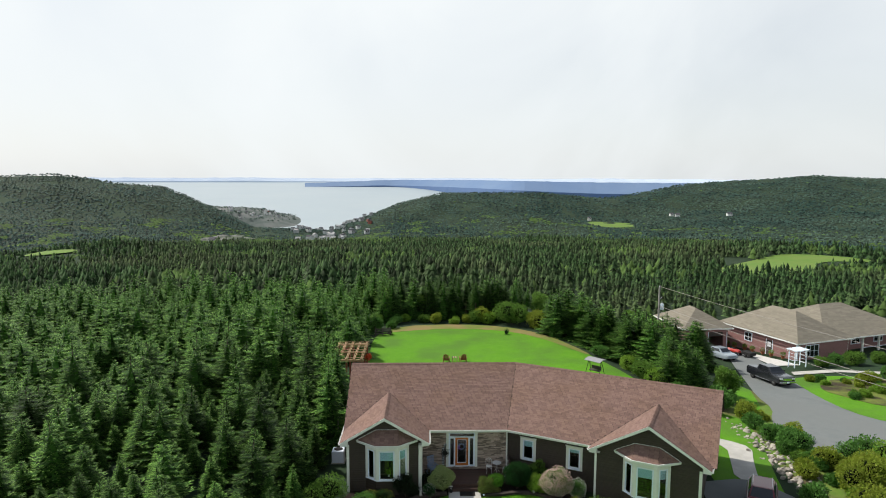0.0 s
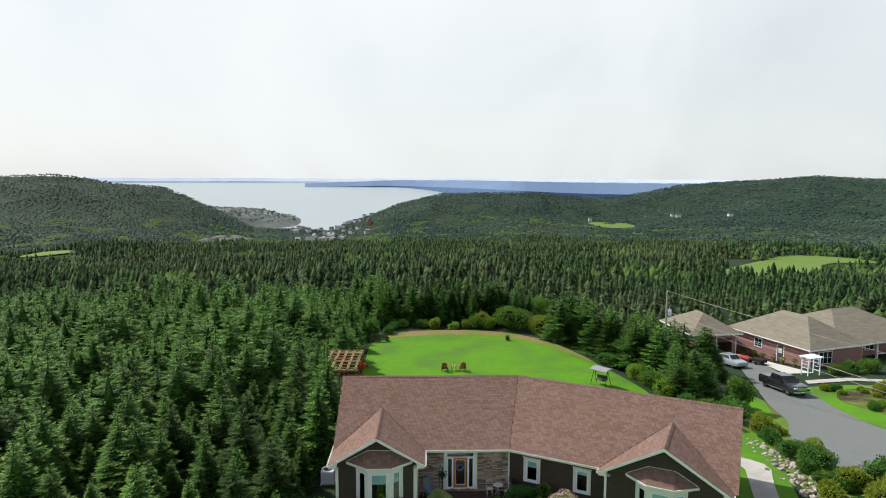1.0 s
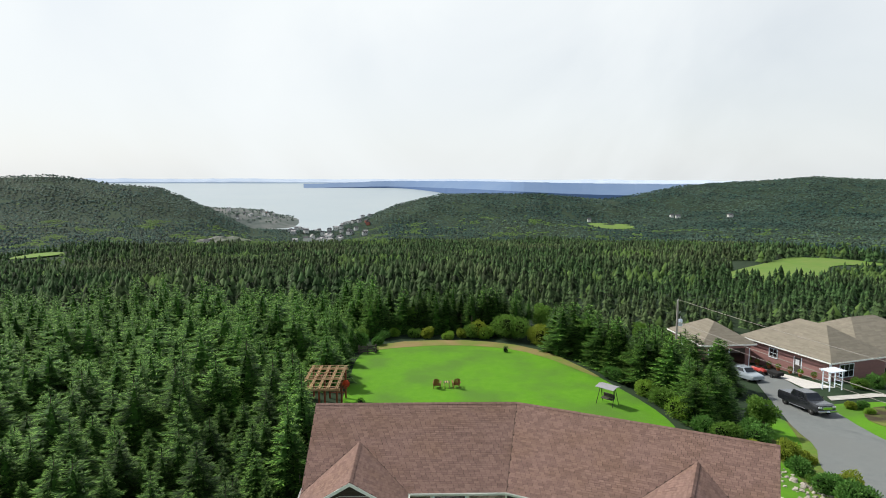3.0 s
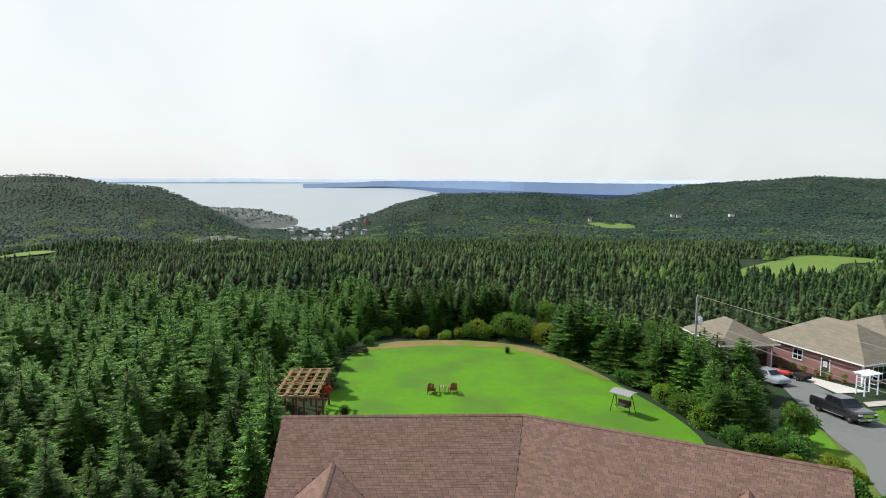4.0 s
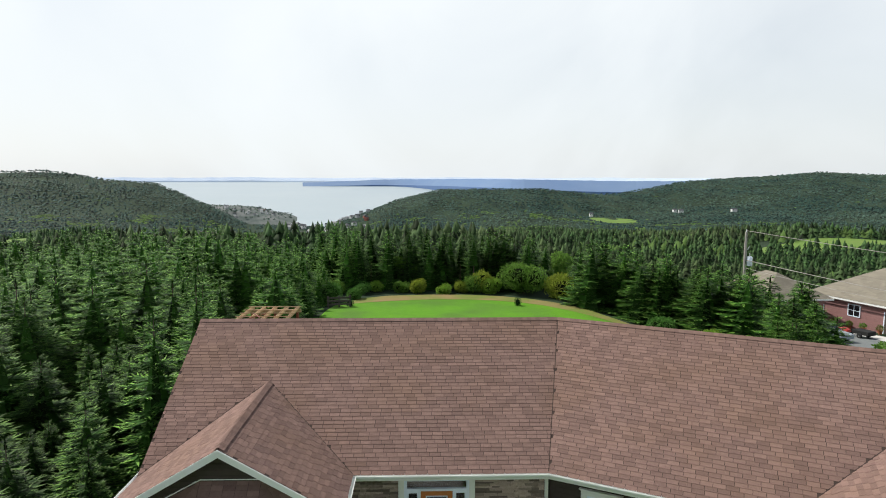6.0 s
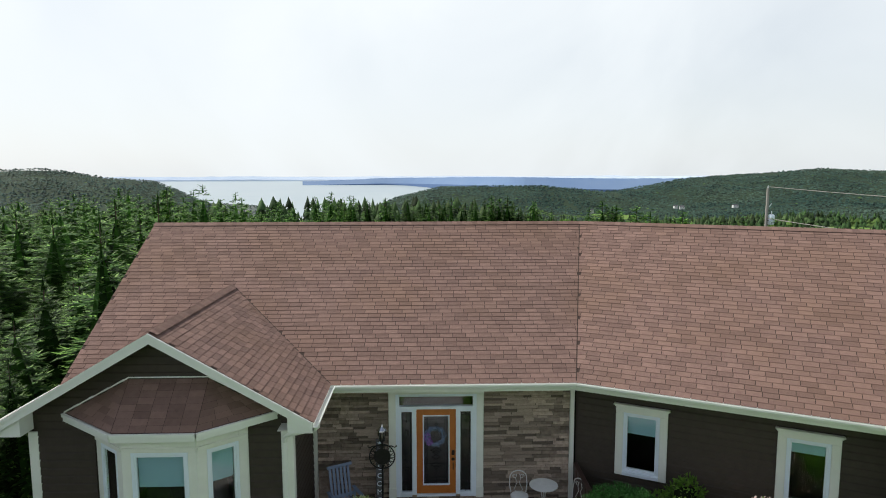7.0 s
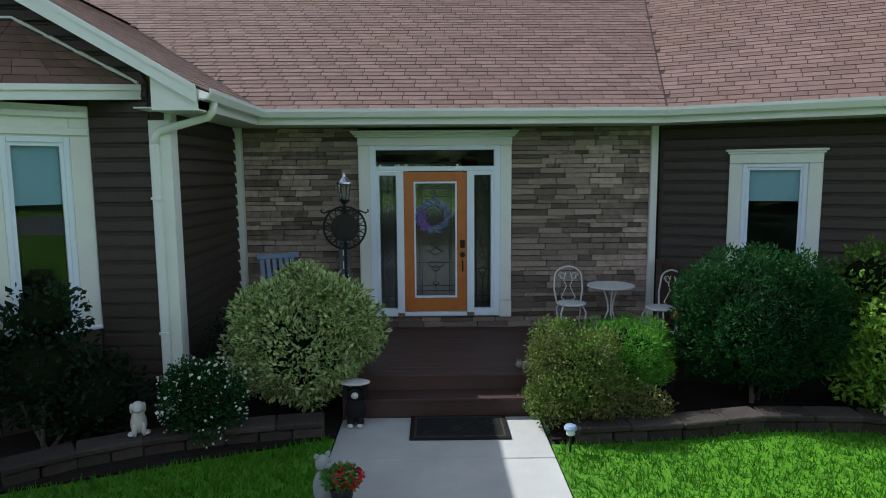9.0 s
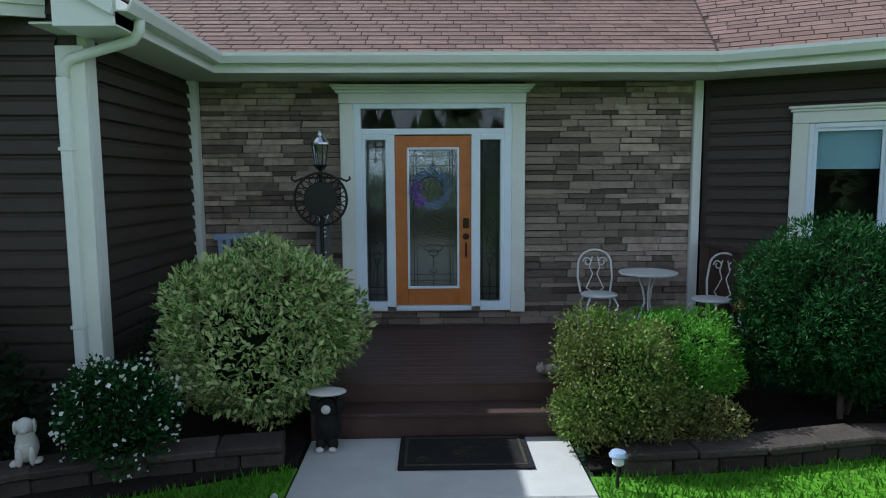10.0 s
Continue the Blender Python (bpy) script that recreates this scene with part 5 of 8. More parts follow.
    shrub("yellow-green shrub near the hydrangea", (6.9, -4.9, z), [(0, 0, 0.35, 0.5, 0.45, 0.4)], 1800, 0.07, YELLOWGREEN, 16, 0.5)


front_garden()


def yard_shrubs():
    rng = random.Random(31)
    kinds = [(BROADLEAF, "leafy green bush"), (LIME, "light green bush"), (SAGE, "grey-green bush"), (YELLOWGREEN, "yellow-green bush")]
    def scatter(spots, where, group):
        for x, y, r in spots:
            m, lab = kinds[rng.randrange(4)] if r < 2 else kinds[rng.randrange(2)]
            blobs = [(rng.uniform(-0.5, 0.5) * r, rng.uniform(-0.5, 0.5) * r, r * rng.uniform(0.5, 0.9), r * rng.uniform(0.55, 0.85), r * rng.uniform(0.55, 0.85), r * rng.uniform(0.5, 0.8)) for _ in range(4)]
            shrub(lab + " " + where, (x, y, height(x, y) - 0.05), blobs, int(2000 + 1300 * r), 0.12 + 0.04 * r, m, rng.randrange(9999), 0.6, 3, group)
    scatter([(-9 + 2.0 * i + rng.uniform(-0.6, 0.6), 48.3 + rng.uniform(-0.6, 1.2), rng.uniform(0.7, 1.3)) for i in range(9)], "at the far edge of the lawn", "bushes at the lawn's end")
    scatter([(10, 47.5, 2.3), (13.8, 45.5, 1.9), (5.5, 49, 1.5), (-7.5, 45, 0.9), (-9.2, 43.6, 1.2)], "at the wood's edge", "bushes at the wood's edge")
    scatter([(20.6, 27.5, 1.1), (21.2, 24.3, 1.3), (21.8, 20.3, 1.3), (22.3, 17.5, 1.1), (18.8, 32, 1.0), (23.3, 15.5, 1.2)], "beside the lawn and drive", "bushes beside the drive")
    scatter([(25.5, 15.5, 1.3), (27.0, 17.8, 1.2), (26.6, 12.8, 1.0), (25.6, 9.6, 0.9), (25.8, 6.6, 1.0), (25.2, 3.6, 0.9), (26.4, 1.0, 1.1), (24.0, -0.6, 0.8), (26.0, -3.0, 1.3), (28.5, 20.3, 1.1), (23.7, 12.5, 0.9), (24.6, -6.0, 1.4), (22.2, -4.8, 0.9)], "on the rocky bank", "bushes on the rocky bank")
    scatter([(29.2, 1.6, 1.6), (31.4, -0.6, 1.8), (27.6, -2.2, 1.7), (33.8, -1.6, 1.5), (26.4, 3.8, 1.3), (29.5, -4.0, 2.0), (36.5, -3.6, 1.6), (32.4, -4.5, 2.0), (27.4, 6.6, 1.0)], "on the bank below the drive", "bushes on the rocky bank")
    low = []
    for _ in range(34):
        t = rng.random()
        low.append((24.6 + 2.6 * rng.random() + 1.2 * t, -5 + 19 * t, rng.uniform(0.35, 0.62)))
    scatter(low, "low among the bank stones", "low bushes on the bank")
    scatter([(rng.uniform(41.5, 55), rng.uniform(16.5, 27.5), rng.uniform(0.35, 0.75)) for _ in range(40)], "in the neighbour's flower bed", "low bushes in the flower bed")
    scatter([(47.5, 25.5, 1.0), (49.5, 23.0, 1.2), (46.0, 21.5, 0.7), (51.5, 27.5, 1.1), (53.0, 21.0, 1.3), (44.8, 17.0, 0.8), (50.0, 17.0, 1.2), (48.0, 35.0, 0.9), (50.2, 35.6, 1.0), (53.0, 36.0, 1.2), (56.5, 36.0, 1.0), (55.0, 30.0, 1.0), (58.0, 31.0, 1.3)], "in the neighbour's garden", "neighbour's garden bushes")


yard_shrubs()


def broad_tree(x, y, h, seed, label):
    ob = thing("leafy_tree", label, "tree", at=(x, y, height(x, y) - 0.05))
    rng = random.Random(seed)
    blobs = [(rng.uniform(-0.22, 0.22) * h, rng.uniform(-0.22, 0.22) * h, h * rng.uniform(0.4, 0.85), 0.17 * h, 0.17 * h, 0.14 * h) for _ in range(9)]
    t = new("trunk", trunk_mesh("trunk", h * 0.8, 0.06 + 0.01 * h, BARK, 0.2))
    t.parent = ob
    for b in blobs[:5]:
        part("limb", rod(bmesh.new(), (0.05, 0, h * 0.3), (b[0], b[1], b[2]), 0.035, 0.012, 6), BARK, ob)
    c = new("crown", leaf_cloud(seed, 3200, blobs, 0.22, BROADLEAF, 0.55, shell=0.3))
    c.parent = ob


for i, (x, y, h) in enumerate([(28.3, 19.2, 3.6), (30.0, 47.0, 4.5), (27.2, 44, 4.0), (14.5, 51, 4.5), (-2.5, 52, 3.6), (31.5, 61, 4.2)]):
    broad_tree(x, y, h, 70 + i, "light leafy tree with a thin trunk")


def lawn_blades():
    """Upright blades on the part of the front lawn that is seen close by."""
    rng = np.random.default_rng(3)
    pts = []
    while len(pts) < 52000:
        x, y = rng.uniform(1.1, 9.0), rng.uniform(-7.5, -3.05)
        if rng.random() < 0.35:
            x = rng.uniform(-4.0, -1.05)
        if inside(x, y, FRONT_LAWN) or inside(x, y, FRONT_LAWN_WEST):
            pts.append((x, y, height(x, y) + 0.05))
    P = np.array(pts)
    n = len(P)
    a = rng.random(n) * 6.28
    h, w = rng.uniform(0.03, 0.075, n), 0.008
    d = np.stack([np.cos(a) * w, np.sin(a) * w, np.zeros(n)], 1)
    top = P + np.stack([rng.normal(0, 0.02, n), rng.normal(0, 0.02, n), h], 1)
    V = np.stack([P - d, P + d, top], 1).reshape(-1, 3)
    tagged(new("grass", raw_mesh("grass", V, np.arange(n * 3).reshape(-1, 3), BLADES)), "short mown green grass blades", "grass", kind="stuff")


lawn_blades()

# ---- road, bank and neighbours ----
ASPHALT = material("grey_asphalt", (0.145, 0.162, 0.160), (0.175, 0.19, 0.186), 1.2, 0.9, 0.3, 60, big=((0.16, 0.172, 0.168), 0.15))
MAUVE = material("mauve_siding", (0.26, 0.135, 0.125), (0.30, 0.16, 0.15), 3, 0.65, objects=0.06)
GRAVEL = material("white_gravel", (0.62, 0.60, 0.56), (0.45, 0.44, 0.42), 9, 0.95, 0.8, 30)
ROCK = material("pale_fieldstone", (0.42, 0.39, 0.34), (0.30, 0.27, 0.23), 3, 0.9, 0.8, 12, objects=0.3)
SOIL = material("dark_garden_mulch", (0.012, 0.009, 0.007), (0.022, 0.016, 0.012), 9, 1.0, 0.9, 40)
CARPAINT = material("black_car_paint", (0.012, 0.014, 0.018), (0.015, 0.017, 0.02), 2, 0.25, coat=0.8)
MAROON = material("maroon_car_paint", (0.12, 0.010, 0.016), (0.13, 0.012, 0.018), 2, 0.3, coat=0.8)
SILVERBLUE = material("pale_blue_car_paint", (0.25, 0.30, 0.34), (0.27, 0.32, 0.36), 2, 0.3, coat=0.8)
CARGLASS = material("dark_car_glass", (0.01, 0.012, 0.014), (0.012, 0.014, 0.016), 2, 0.05, coat=0.5)
CHROME = material("chrome", (0.6, 0.6, 0.6), (0.55, 0.55, 0.56), 4, 0.15, metal=1.0)
TYRE = material("tyre_rubber", (0.02, 0.02, 0.02), (0.03, 0.03, 0.03), 9, 0.9)
LAMPGLASS = material("headlight_lens", (0.7, 0.72, 0.74), (0.6, 0.62, 0.65), 9, 0.1)
TANWOOD = material("tan_cedar", (0.48, 0.33, 0.18), (0.38, 0.25, 0.13), 5, 0.7, objects=0.15)
REDWOOD = material("red_stained_wood", (0.22, 0.06, 0.03), (0.17, 0.045, 0.025), 5, 0.6, objects=0.1)
DARKWOOD = material("dark_weathered_wood", (0.05, 0.04, 0.035), (0.07, 0.06, 0.05), 5, 0.8)
GREYPOLE = material("weathered_grey_pole", (0.36, 0.34, 0.31), (0.28, 0.26, 0.24), 4, 0.9)
REDPAINT = material("red_paint", (0.45, 0.03, 0.02), (0.4, 0.03, 0.02), 5, 0.35)

ROAD = [(38.9, 44.0), (38.6, 40.0), (36.8, 35.0), (34.0, 26.5), (32.0, 20.5), (31.2, 16.0), (29.0, 12.4), (27.3, 8.2), (27.6, 5.8), (29.0, 3.8), (32.0, 1.6), (45, -5), (70, -16), (70, -6), (45.5, 6.4), (39.2, 11.2), (37.9, 14.6), (38.3, 20.5), (39.4, 26.0), (40.4, 31.0), (41.8, 37.0), (42.6, 44.0)]
draped("lawn", rounded([(-8.6, 41.5), (-6, 46.2), (2, 47.4), (9, 45.6), (13.6, 41), (17.6, 32), (16.6, 31.5), (12, 40), (8, 43.3), (2, 44.6), (-5, 43.4)], 1), material("dry_turf", (0.17, 0.17, 0.045), (0.12, 0.18, 0.03), 1.4, 0.9, 0.6, 20, big=((0.22, 0.17, 0.07), 0.3)), 0.045, 2.0, "dry yellowed grass along the lawn's far edge", "lawn")
tagged(draped("road", rounded(ROAD, 1), ASPHALT, 0.06, 3.0, "grey asphalt driveway sloping down", "road"), kind="structure")
draped("lawn", rounded([(36.5, 12), (36.6, 20), (38.4, 28), (45, 29.6), (50, 29), (58, 22), (66, 12), (66, -6), (45, 5)], 1), GRASS, 0.03, 2.5, "neighbour's green lawn beside the drive", "lawn")
draped("lawn", rounded([(28.5, 16.5), (29.6, 15.0), (31.6, 20.0), (33.0, 24.2), (31.0, 25.5), (28.5, 21)], 1), GRASS, 0.04, 1.5, "small grass tongue beside the drive", "lawn")
draped("rough_grass", rounded([(23.4, 13.5), (24.2, 6.5), (22.6, -3.0), (24, -9), (34, -9), (46, -8), (33, 2.2), (29.8, 4.6), (28.4, 8.2), (30.2, 12.4), (32.6, 17.0), (33.4, 22.5), (30.5, 25.0), (26.5, 19)], 1), material("rough_bank_grass", (0.085, 0.17, 0.022), (0.14, 0.20, 0.035), 1.1, 0.95, 0.9, 14, big=((0.10, 0.085, 0.04), 0.45)), 0.02, 2.0, "rough yellow-green grass on the stony bank", "grass")
draped("garden_bed", rounded([(40.2, 23.5), (41.2, 19.5), (42.6, 16.0), (52, 14), (58, 20), (55, 27), (44.5, 28.4)], 2), material("low_bed_planting", (0.09, 0.14, 0.025), (0.16, 0.18, 0.04), 0.9, 0.95, 0.9, 12, big=((0.05, 0.04, 0.025), 0.5)), 0.07, 2.0, "garden bed covered with low yellow-green plants", "garden bed")
draped("pavement_walk", [(41.6, 30.0), (48, 31.4), (55, 29.4), (62, 27), (62, 28.2), (55, 30.8), (48, 32.8), (42.2, 31.6)], CONCRETE, 0.07, 2.0, "pale stone walk to the neighbour's house", "path")
draped("gravel_strip", [(41.9, 35.0), (45.6, 35.4), (42.2, 47.5), (40.4, 50.5), (42.4, 44.0)], GRAVEL, 0.08, 2.0, "white gravel strip beside the house", "gravel")
draped("pavement_walk", rounded([(18.9, -1.2), (20.4, -1.6), (21.6, 1.5), (22.9, 4.2), (21.6, 5.6), (19.6, 6.4), (19.4, 5.2), (20.9, 4.2), (19.9, 1.5)], 1), CONCRETE, 0.07, 1.0, "pale curved concrete side walk", "path")
draped("garden_bed", [(-7.3, -2.3), (-2.7, -2.3), (-2.7, -0.1), (-1.05, -1.5), (-1.05, -3.05), (-3.8, -4.15), (-6.5, -5.8), (-8.5, -4)], SOIL, 0.035, 1.0, "dark mulched bed under the bay window", "garden bed")
draped("garden_bed", [(1.3, -1.5), (3.1, -1.5), (6.6, -2.6), (8.2, -4.3), (6.6, -4.25), (5.4, -3.5), (4.3, -3.0), (3.3, -2.95), (2.4, -3.12), (1.12, -3.2)], SOIL, 0.035, 1.0, "dark mulched bed beside the steps", "garden bed")
draped("pavement_yard", [(16.2, -1.6), (18.9, -1.2), (20.4, -1.6), (24, -9), (24, -30), (14, -30), (15.2, -6)], ASPHALT, 0.05, 2.0, "dark paved parking yard beside the house", "pavement")


def rocks():
    rng = random.Random(41)
    kinds = []
    for i in range(6):
        bm = bmesh.new()
        bmesh.ops.create_icosphere(bm, subdivisions=2, radius=1)
        for v in bm.verts:
            v.co *= 0.8 + 0.45 * noise.noise(v.co * 1.1 + Vector((i * 5, 0, 0)))
            v.co.z *= 0.65
        me = bpy.data.meshes.new("rock")
        bm.to_mesh(me)
        bm.free()
        me.materials.append(ROCK)
        kinds.append(me)
    for i in range(170):
        t = rng.random()
        x = 23.0 + 1.7 * t + rng.gauss(0, 0.62)
        y = -4.5 + 14.5 * t + rng.gauss(0, 0.5)
        s = rng.uniform(0.10, 0.20) + 0.16 * rng.random() ** 3
        o = new("rock", kinds[i % 6])
        tagged(o, "pale rounded fieldstone on the grassy bank", "rock", "rocks of the bank")
        o.matrix_world = Matrix.LocRotScale((x, y, height(x, y) + s * 0.2), Euler((rng.random(), rng.random(), rng.random() * 6)), (s * rng.uniform(0.8, 1.3), s, s))


rocks()


def hip_roof(bm, x0, x1, y0, y1, ze, zr, over=0.5):
    x0, x1, y0, y1 = x0 - over, x1 + over, y0 - over, y1 + over
    if x1 - x0 > y1 - y0:
        d = (y1 - y0) / 2
        a, b = (x0 + d, (y0 + y1) / 2, zr), (x1 - d, (y0 + y1) / 2, zr)
    else:
        d = (x1 - x0) / 2
        a, b = ((x0 + x1) / 2, y0 + d, zr), ((x0 + x1) / 2, y1 - d, zr)
    c = [(x0, y0, ze), (x1, y0, ze), (x1, y1, ze), (x0, y1, ze)]
    if x1 - x0 > y1 - y0:
        faces = [[c[0], c[1], b, a], [c[1], c[2], b], [c[2], c[3], a, b], [c[3], c[0], a]]
    else:
        faces = [[c[0], c[1], a], [c[1], c[2], b, a], [c[2], c[3], b], [c[3], c[0], a, b]]
    for f in faces:
        slab(bm, f, 0.12)
    return c, (a, b)


def courses(name, c, top, ze, parent):
    """Shingle courses as shallow steps over a hip roof."""
    bm = bmesh.new()
    a, b = (Vector(p) for p in top)
    c = [Vector(p) for p in c]
    n = 26
    wide = (c[1] - c[0]).length > (c[3] - c[0]).length
    sides = [(c[0], c[1], b, a), (c[1], c[2], b, b), (c[2], c[3], a, b), (c[3], c[0], a, a)] if wide else [(c[0], c[1], a, a), (c[1], c[2], b, a), (c[2], c[3], b, b), (c[3], c[0], a, b)]
    for p, q, r, s in sides:
        nrm = (q - p).cross(s - p if (s - p).length > 0.1 else r - p).normalized()
        for i in range(n):
            t0, t1 = i / n, (i + 1) / n
            m = max(1, int((q - p).length * (1 - t0) / 0.9))
            for k in range(m):
                u0, u1 = k / m, (k + 1) / m
                def at(u, t, h):
                    lo, hi = p.lerp(q, u), s.lerp(r, u)
                    return lo.lerp(hi, t) + nrm * h
                vs = [bm.verts.new(at(u0, t0, 0.03)), bm.verts.new(at(u1, t0, 0.03)), bm.verts.new(at(u1, t1, 0.012)), bm.verts.new(at(u0, t1, 0.012))]
                bm.faces.new(vs)
    return tagged(part(name, bm, GREYSHINGLE, parent), kind="stuff")


def small_window(parent, m, w, h, grid=(2, 2)):
    bm = bmesh.new()
    t = 0.09
    box(bm, -w / 2 - t, -w / 2, -0.06, 0.02, -t, h + t)
    box(bm, w / 2, w / 2 + t, -0.06, 0.02, -t, h + t)
    box(bm, -w / 2, w / 2, -0.06, 0.02, -t, 0)
    box(bm, -w / 2, w / 2, -0.06, 0.02, h, h + t)
    for i in range(1, grid[0]):
        x = -w / 2 + w * i / grid[0]
        box(bm, x - 0.025, x + 0.025, -0.05, 0.01, 0, h)
    for i in range(1, grid[1]):
        z = h * i / grid[1]
        box(bm, -w / 2, w / 2, -0.045, 0.0, z - 0.02, z + 0.02)
    fr = part("window", bm, WHITE, parent)
    fr.matrix_local = m
    part("pane", boxed(-w / 2, w / 2, -0.03, -0.02, 0, h), CARGLASS, fr)
    return fr


def neighbour_house():
    ob = thing("neighbour_house", "mauve bungalow with a beige hipped shingle roof", "house", at=(46.9, 38.4, 0), turn=17.9)
    ze, zb = -1.75, -5.2
    part("wall", boxed(0, 9.2, 0, 13.2, zb, ze), MAUVE, ob)
    part("wall", boxed(9.202, 22, 2.2, 13.0, zb, ze), MAUVE, ob)
    for i, (x0, x1, y0, y1, zr) in enumerate(((0, 9.2, 0, 13.2, 1.45), (5.0, 22, 0.2, 13.0, 1.6))):
        bm = bmesh.new()
        c, top = hip_roof(bm, x0, x1, y0, y1, ze + 0.12, zr)
        r = part("roof", bm, GREYSHINGLE, ob, "beige asphalt shingle roof")
        courses("shingle_course", c, top, ze, r)
        bm = bmesh.new()
        for p, q in zip(c, c[1:] + c[:1]):
            p, q = Vector(p), Vector(q)
            d = (q - p).normalized()
            n = Vector((d.y, -d.x, 0)) * 0.05
            slab(bm, [p + n, q + n, q + n - Vector((0, 0, 0.17)), p + n - Vector((0, 0, 0.17))], 0.05)
        part("fascia", bm, GUTTER, ob)
    side = pose(0, 0, 0, 0, 0, -90)
    for z in [zb + 0.22 * i for i in range(15)]:
        part("siding_board", boxed(-0.03, 0, 0, 13.2, z + 0.01, z + 0.2), MAUVE, ob)
        part("siding_board", boxed(0, 9.2, -0.03, 0, z + 0.01, z + 0.2), MAUVE, ob)
    small_window(ob, pose(-0.04, 8.2, -3.3, 0, 0, -90), 1.2, 1.1)
    small_window(ob, pose(2.6, -0.04, -3.7), 2.2, 1.5, (3, 2))
    small_window(ob, pose(13.5, 2.16, -3.4), 1.6, 1.2, (2, 2))
    small_window(ob, pose(18.0, 2.16, -3.4), 1.6, 1.2, (2, 2))
    d = part("side_door", boxed(-0.08, 0.02, 4.0, 4.95, -4.5, -2.4), DARKWOOD, ob, "dark panelled side door")
    part("door_casing", boxed(-0.06, 0.02, 3.88, 3.998, -4.5, -2.28), WHITE, d)
    part("door_casing", boxed(-0.06, 0.02, 4.952, 5.07, -4.5, -2.28), WHITE, d)
    part("door_pane", boxed(-0.095, -0.082, 4.2, 4.75, -3.3, -2.6), LAMPGLASS, d)
    part("corner_board", boxed(-0.05, 0.14, -0.05, 0.14, zb, ze), WHITE, ob)
    for x in (9.6, 12.6, 15.8, 19.0, 21.8):
        part("porch_post", boxed(x - 0.12, x + 0.12, 0.3, 0.54, zb, ze + 0.05, bevel=0.02), TRIM, ob)
    part("porch_floor", boxed(9.25, 22, 0.2, 2.2, zb, -4.4), CONCRETE, ob)
    for i in range(3):
        part("porch_rail", boxed(9.75 + 3.1 * i + 3, 12.45 + 3.1 * i + 3, 0.38, 0.44, -3.55, -3.47), WHITE, ob)


neighbour_house()


def neighbour_pots():
    """Clay pots in a row along the neighbour's side wall."""
    clay = material("terracotta", (0.36, 0.14, 0.07), (0.28, 0.10, 0.05), 6, 0.85)
    rng = random.Random(15)
    place = pose(46.9, 38.4, 0, 0, 0, 17.9)
    for i in range(7):
        p = place @ Vector((-1.0 + rng.uniform(-0.15, 0.15), 1.4 + 1.65 * i, 0))
        ob = thing("flower_pot", "terracotta pot with a small leafy plant by the wall", "flower pot", "pots along the wall", at=(p.x, p.y, height(p.x, p.y) + 0.08))
        part("pot", lathe(bmesh.new(), [(0.16, 0), (0.24, 0.36), (0.27, 0.38), (0.27, 0.44), (0.22, 0.44)], 14), clay, ob)
        c = new("foliage", leaf_cloud(300 + i, 260, [(0, 0, 0.62, 0.30, 0.30, 0.28)], 0.13, (BROADLEAF, LIME, OLIVE)[i % 3], 0.6))
        c.parent = ob


neighbour_pots()


def garage():
    ob = thing("garage", "detached mauve garage with open doors and hipped roof", "garage", at=(34.9, 46.0, 0), turn=5)
    ze, zb = -1.6, -5.6
    W, D = 6.6, 8.5
    part("wall", boxed(0, 0.2, 0, D, zb, ze), MAUVE, ob)
    part("wall", boxed(W - 0.2, W, 0, D, zb, ze), MAUVE, ob)
    part("wall", boxed(0.2, W - 0.2, D - 0.2, D, zb, ze), MAUVE, ob)
    part("wall", boxed(0.2, W - 0.2, 0, 0.2, ze - 0.55, ze), MAUVE, ob)
    for x in (0.2, 3.05, W - 0.7):
        part("pier", boxed(x, x + 0.5, 0, 0.2, zb, ze - 0.552), MAUVE, ob)
        part("door_casing", boxed(x + 0.5, x + 0.6, -0.03, 0.12, zb, ze - 0.555), WHITE, ob)
    part("garage_door", boxed(0.8, 3.05, 1.2, 1.25, zb, ze - 0.4), DARKWOOD, ob)
    part("garage_door", boxed(3.6, 5.9, 0.12, 0.17, ze - 1.2, ze - 0.55), DARKWOOD, ob)
    part("floor_slab", boxed(0.2, W - 0.2, 0.2, D - 0.2, zb, -4.9), CONCRETE, ob)
    bm = bmesh.new()
    c, top = hip_roof(bm, 0, W, 0, D, ze + 0.1, 0.75)
    r = part("roof", bm, GREYSHINGLE, ob, "beige asphalt shingle roof")
    courses("shingle_course", c, top, ze, r)
    bm = bmesh.new()
    for p, q in zip(c, c[1:] + c[:1]):
        p, q = Vector(p), Vector(q)
        d = (q - p).normalized()
        n = Vector((d.y, -d.x, 0)) * 0.05
        slab(bm, [p + n, q + n, q + n - Vector((0, 0, 0.17)), p + n - Vector((0, 0, 0.17))], 0.05)
    part("fascia", bm, GUTTER, ob)
    small_window(ob, pose(-0.03, 5.5, -3.4, 0, 0, -90), 0.9, 1.0)


garage()


def body_loft(bm, rows):
    """Rows along y: (y, half width low, half width high, z low, z mid, z top) joined into a closed body."""
    rings = []
    for y, w0, w1, z0, z1, z2 in rows:
        rings.append([bm.verts.new(p) for p in ((-w0, y, z0), (-w0 * 1.02, y, z1), (-w1, y, z2), (w1, y, z2), (w0 * 1.02, y, z1), (w0, y, z0))])
    for a, b in zip(rings, rings[1:]):
        for i in range(6):
            j = (i + 1) % 6
            bm.faces.new((a[i], a[j], b[j], b[i]))
    bm.faces.new(rings[0][::-1])
    bm.faces.new(rings[-1])
    bmesh.ops.bevel(bm, geom=bm.edges[:], offset=0.035, segments=2, affect="EDGES")
    return bm


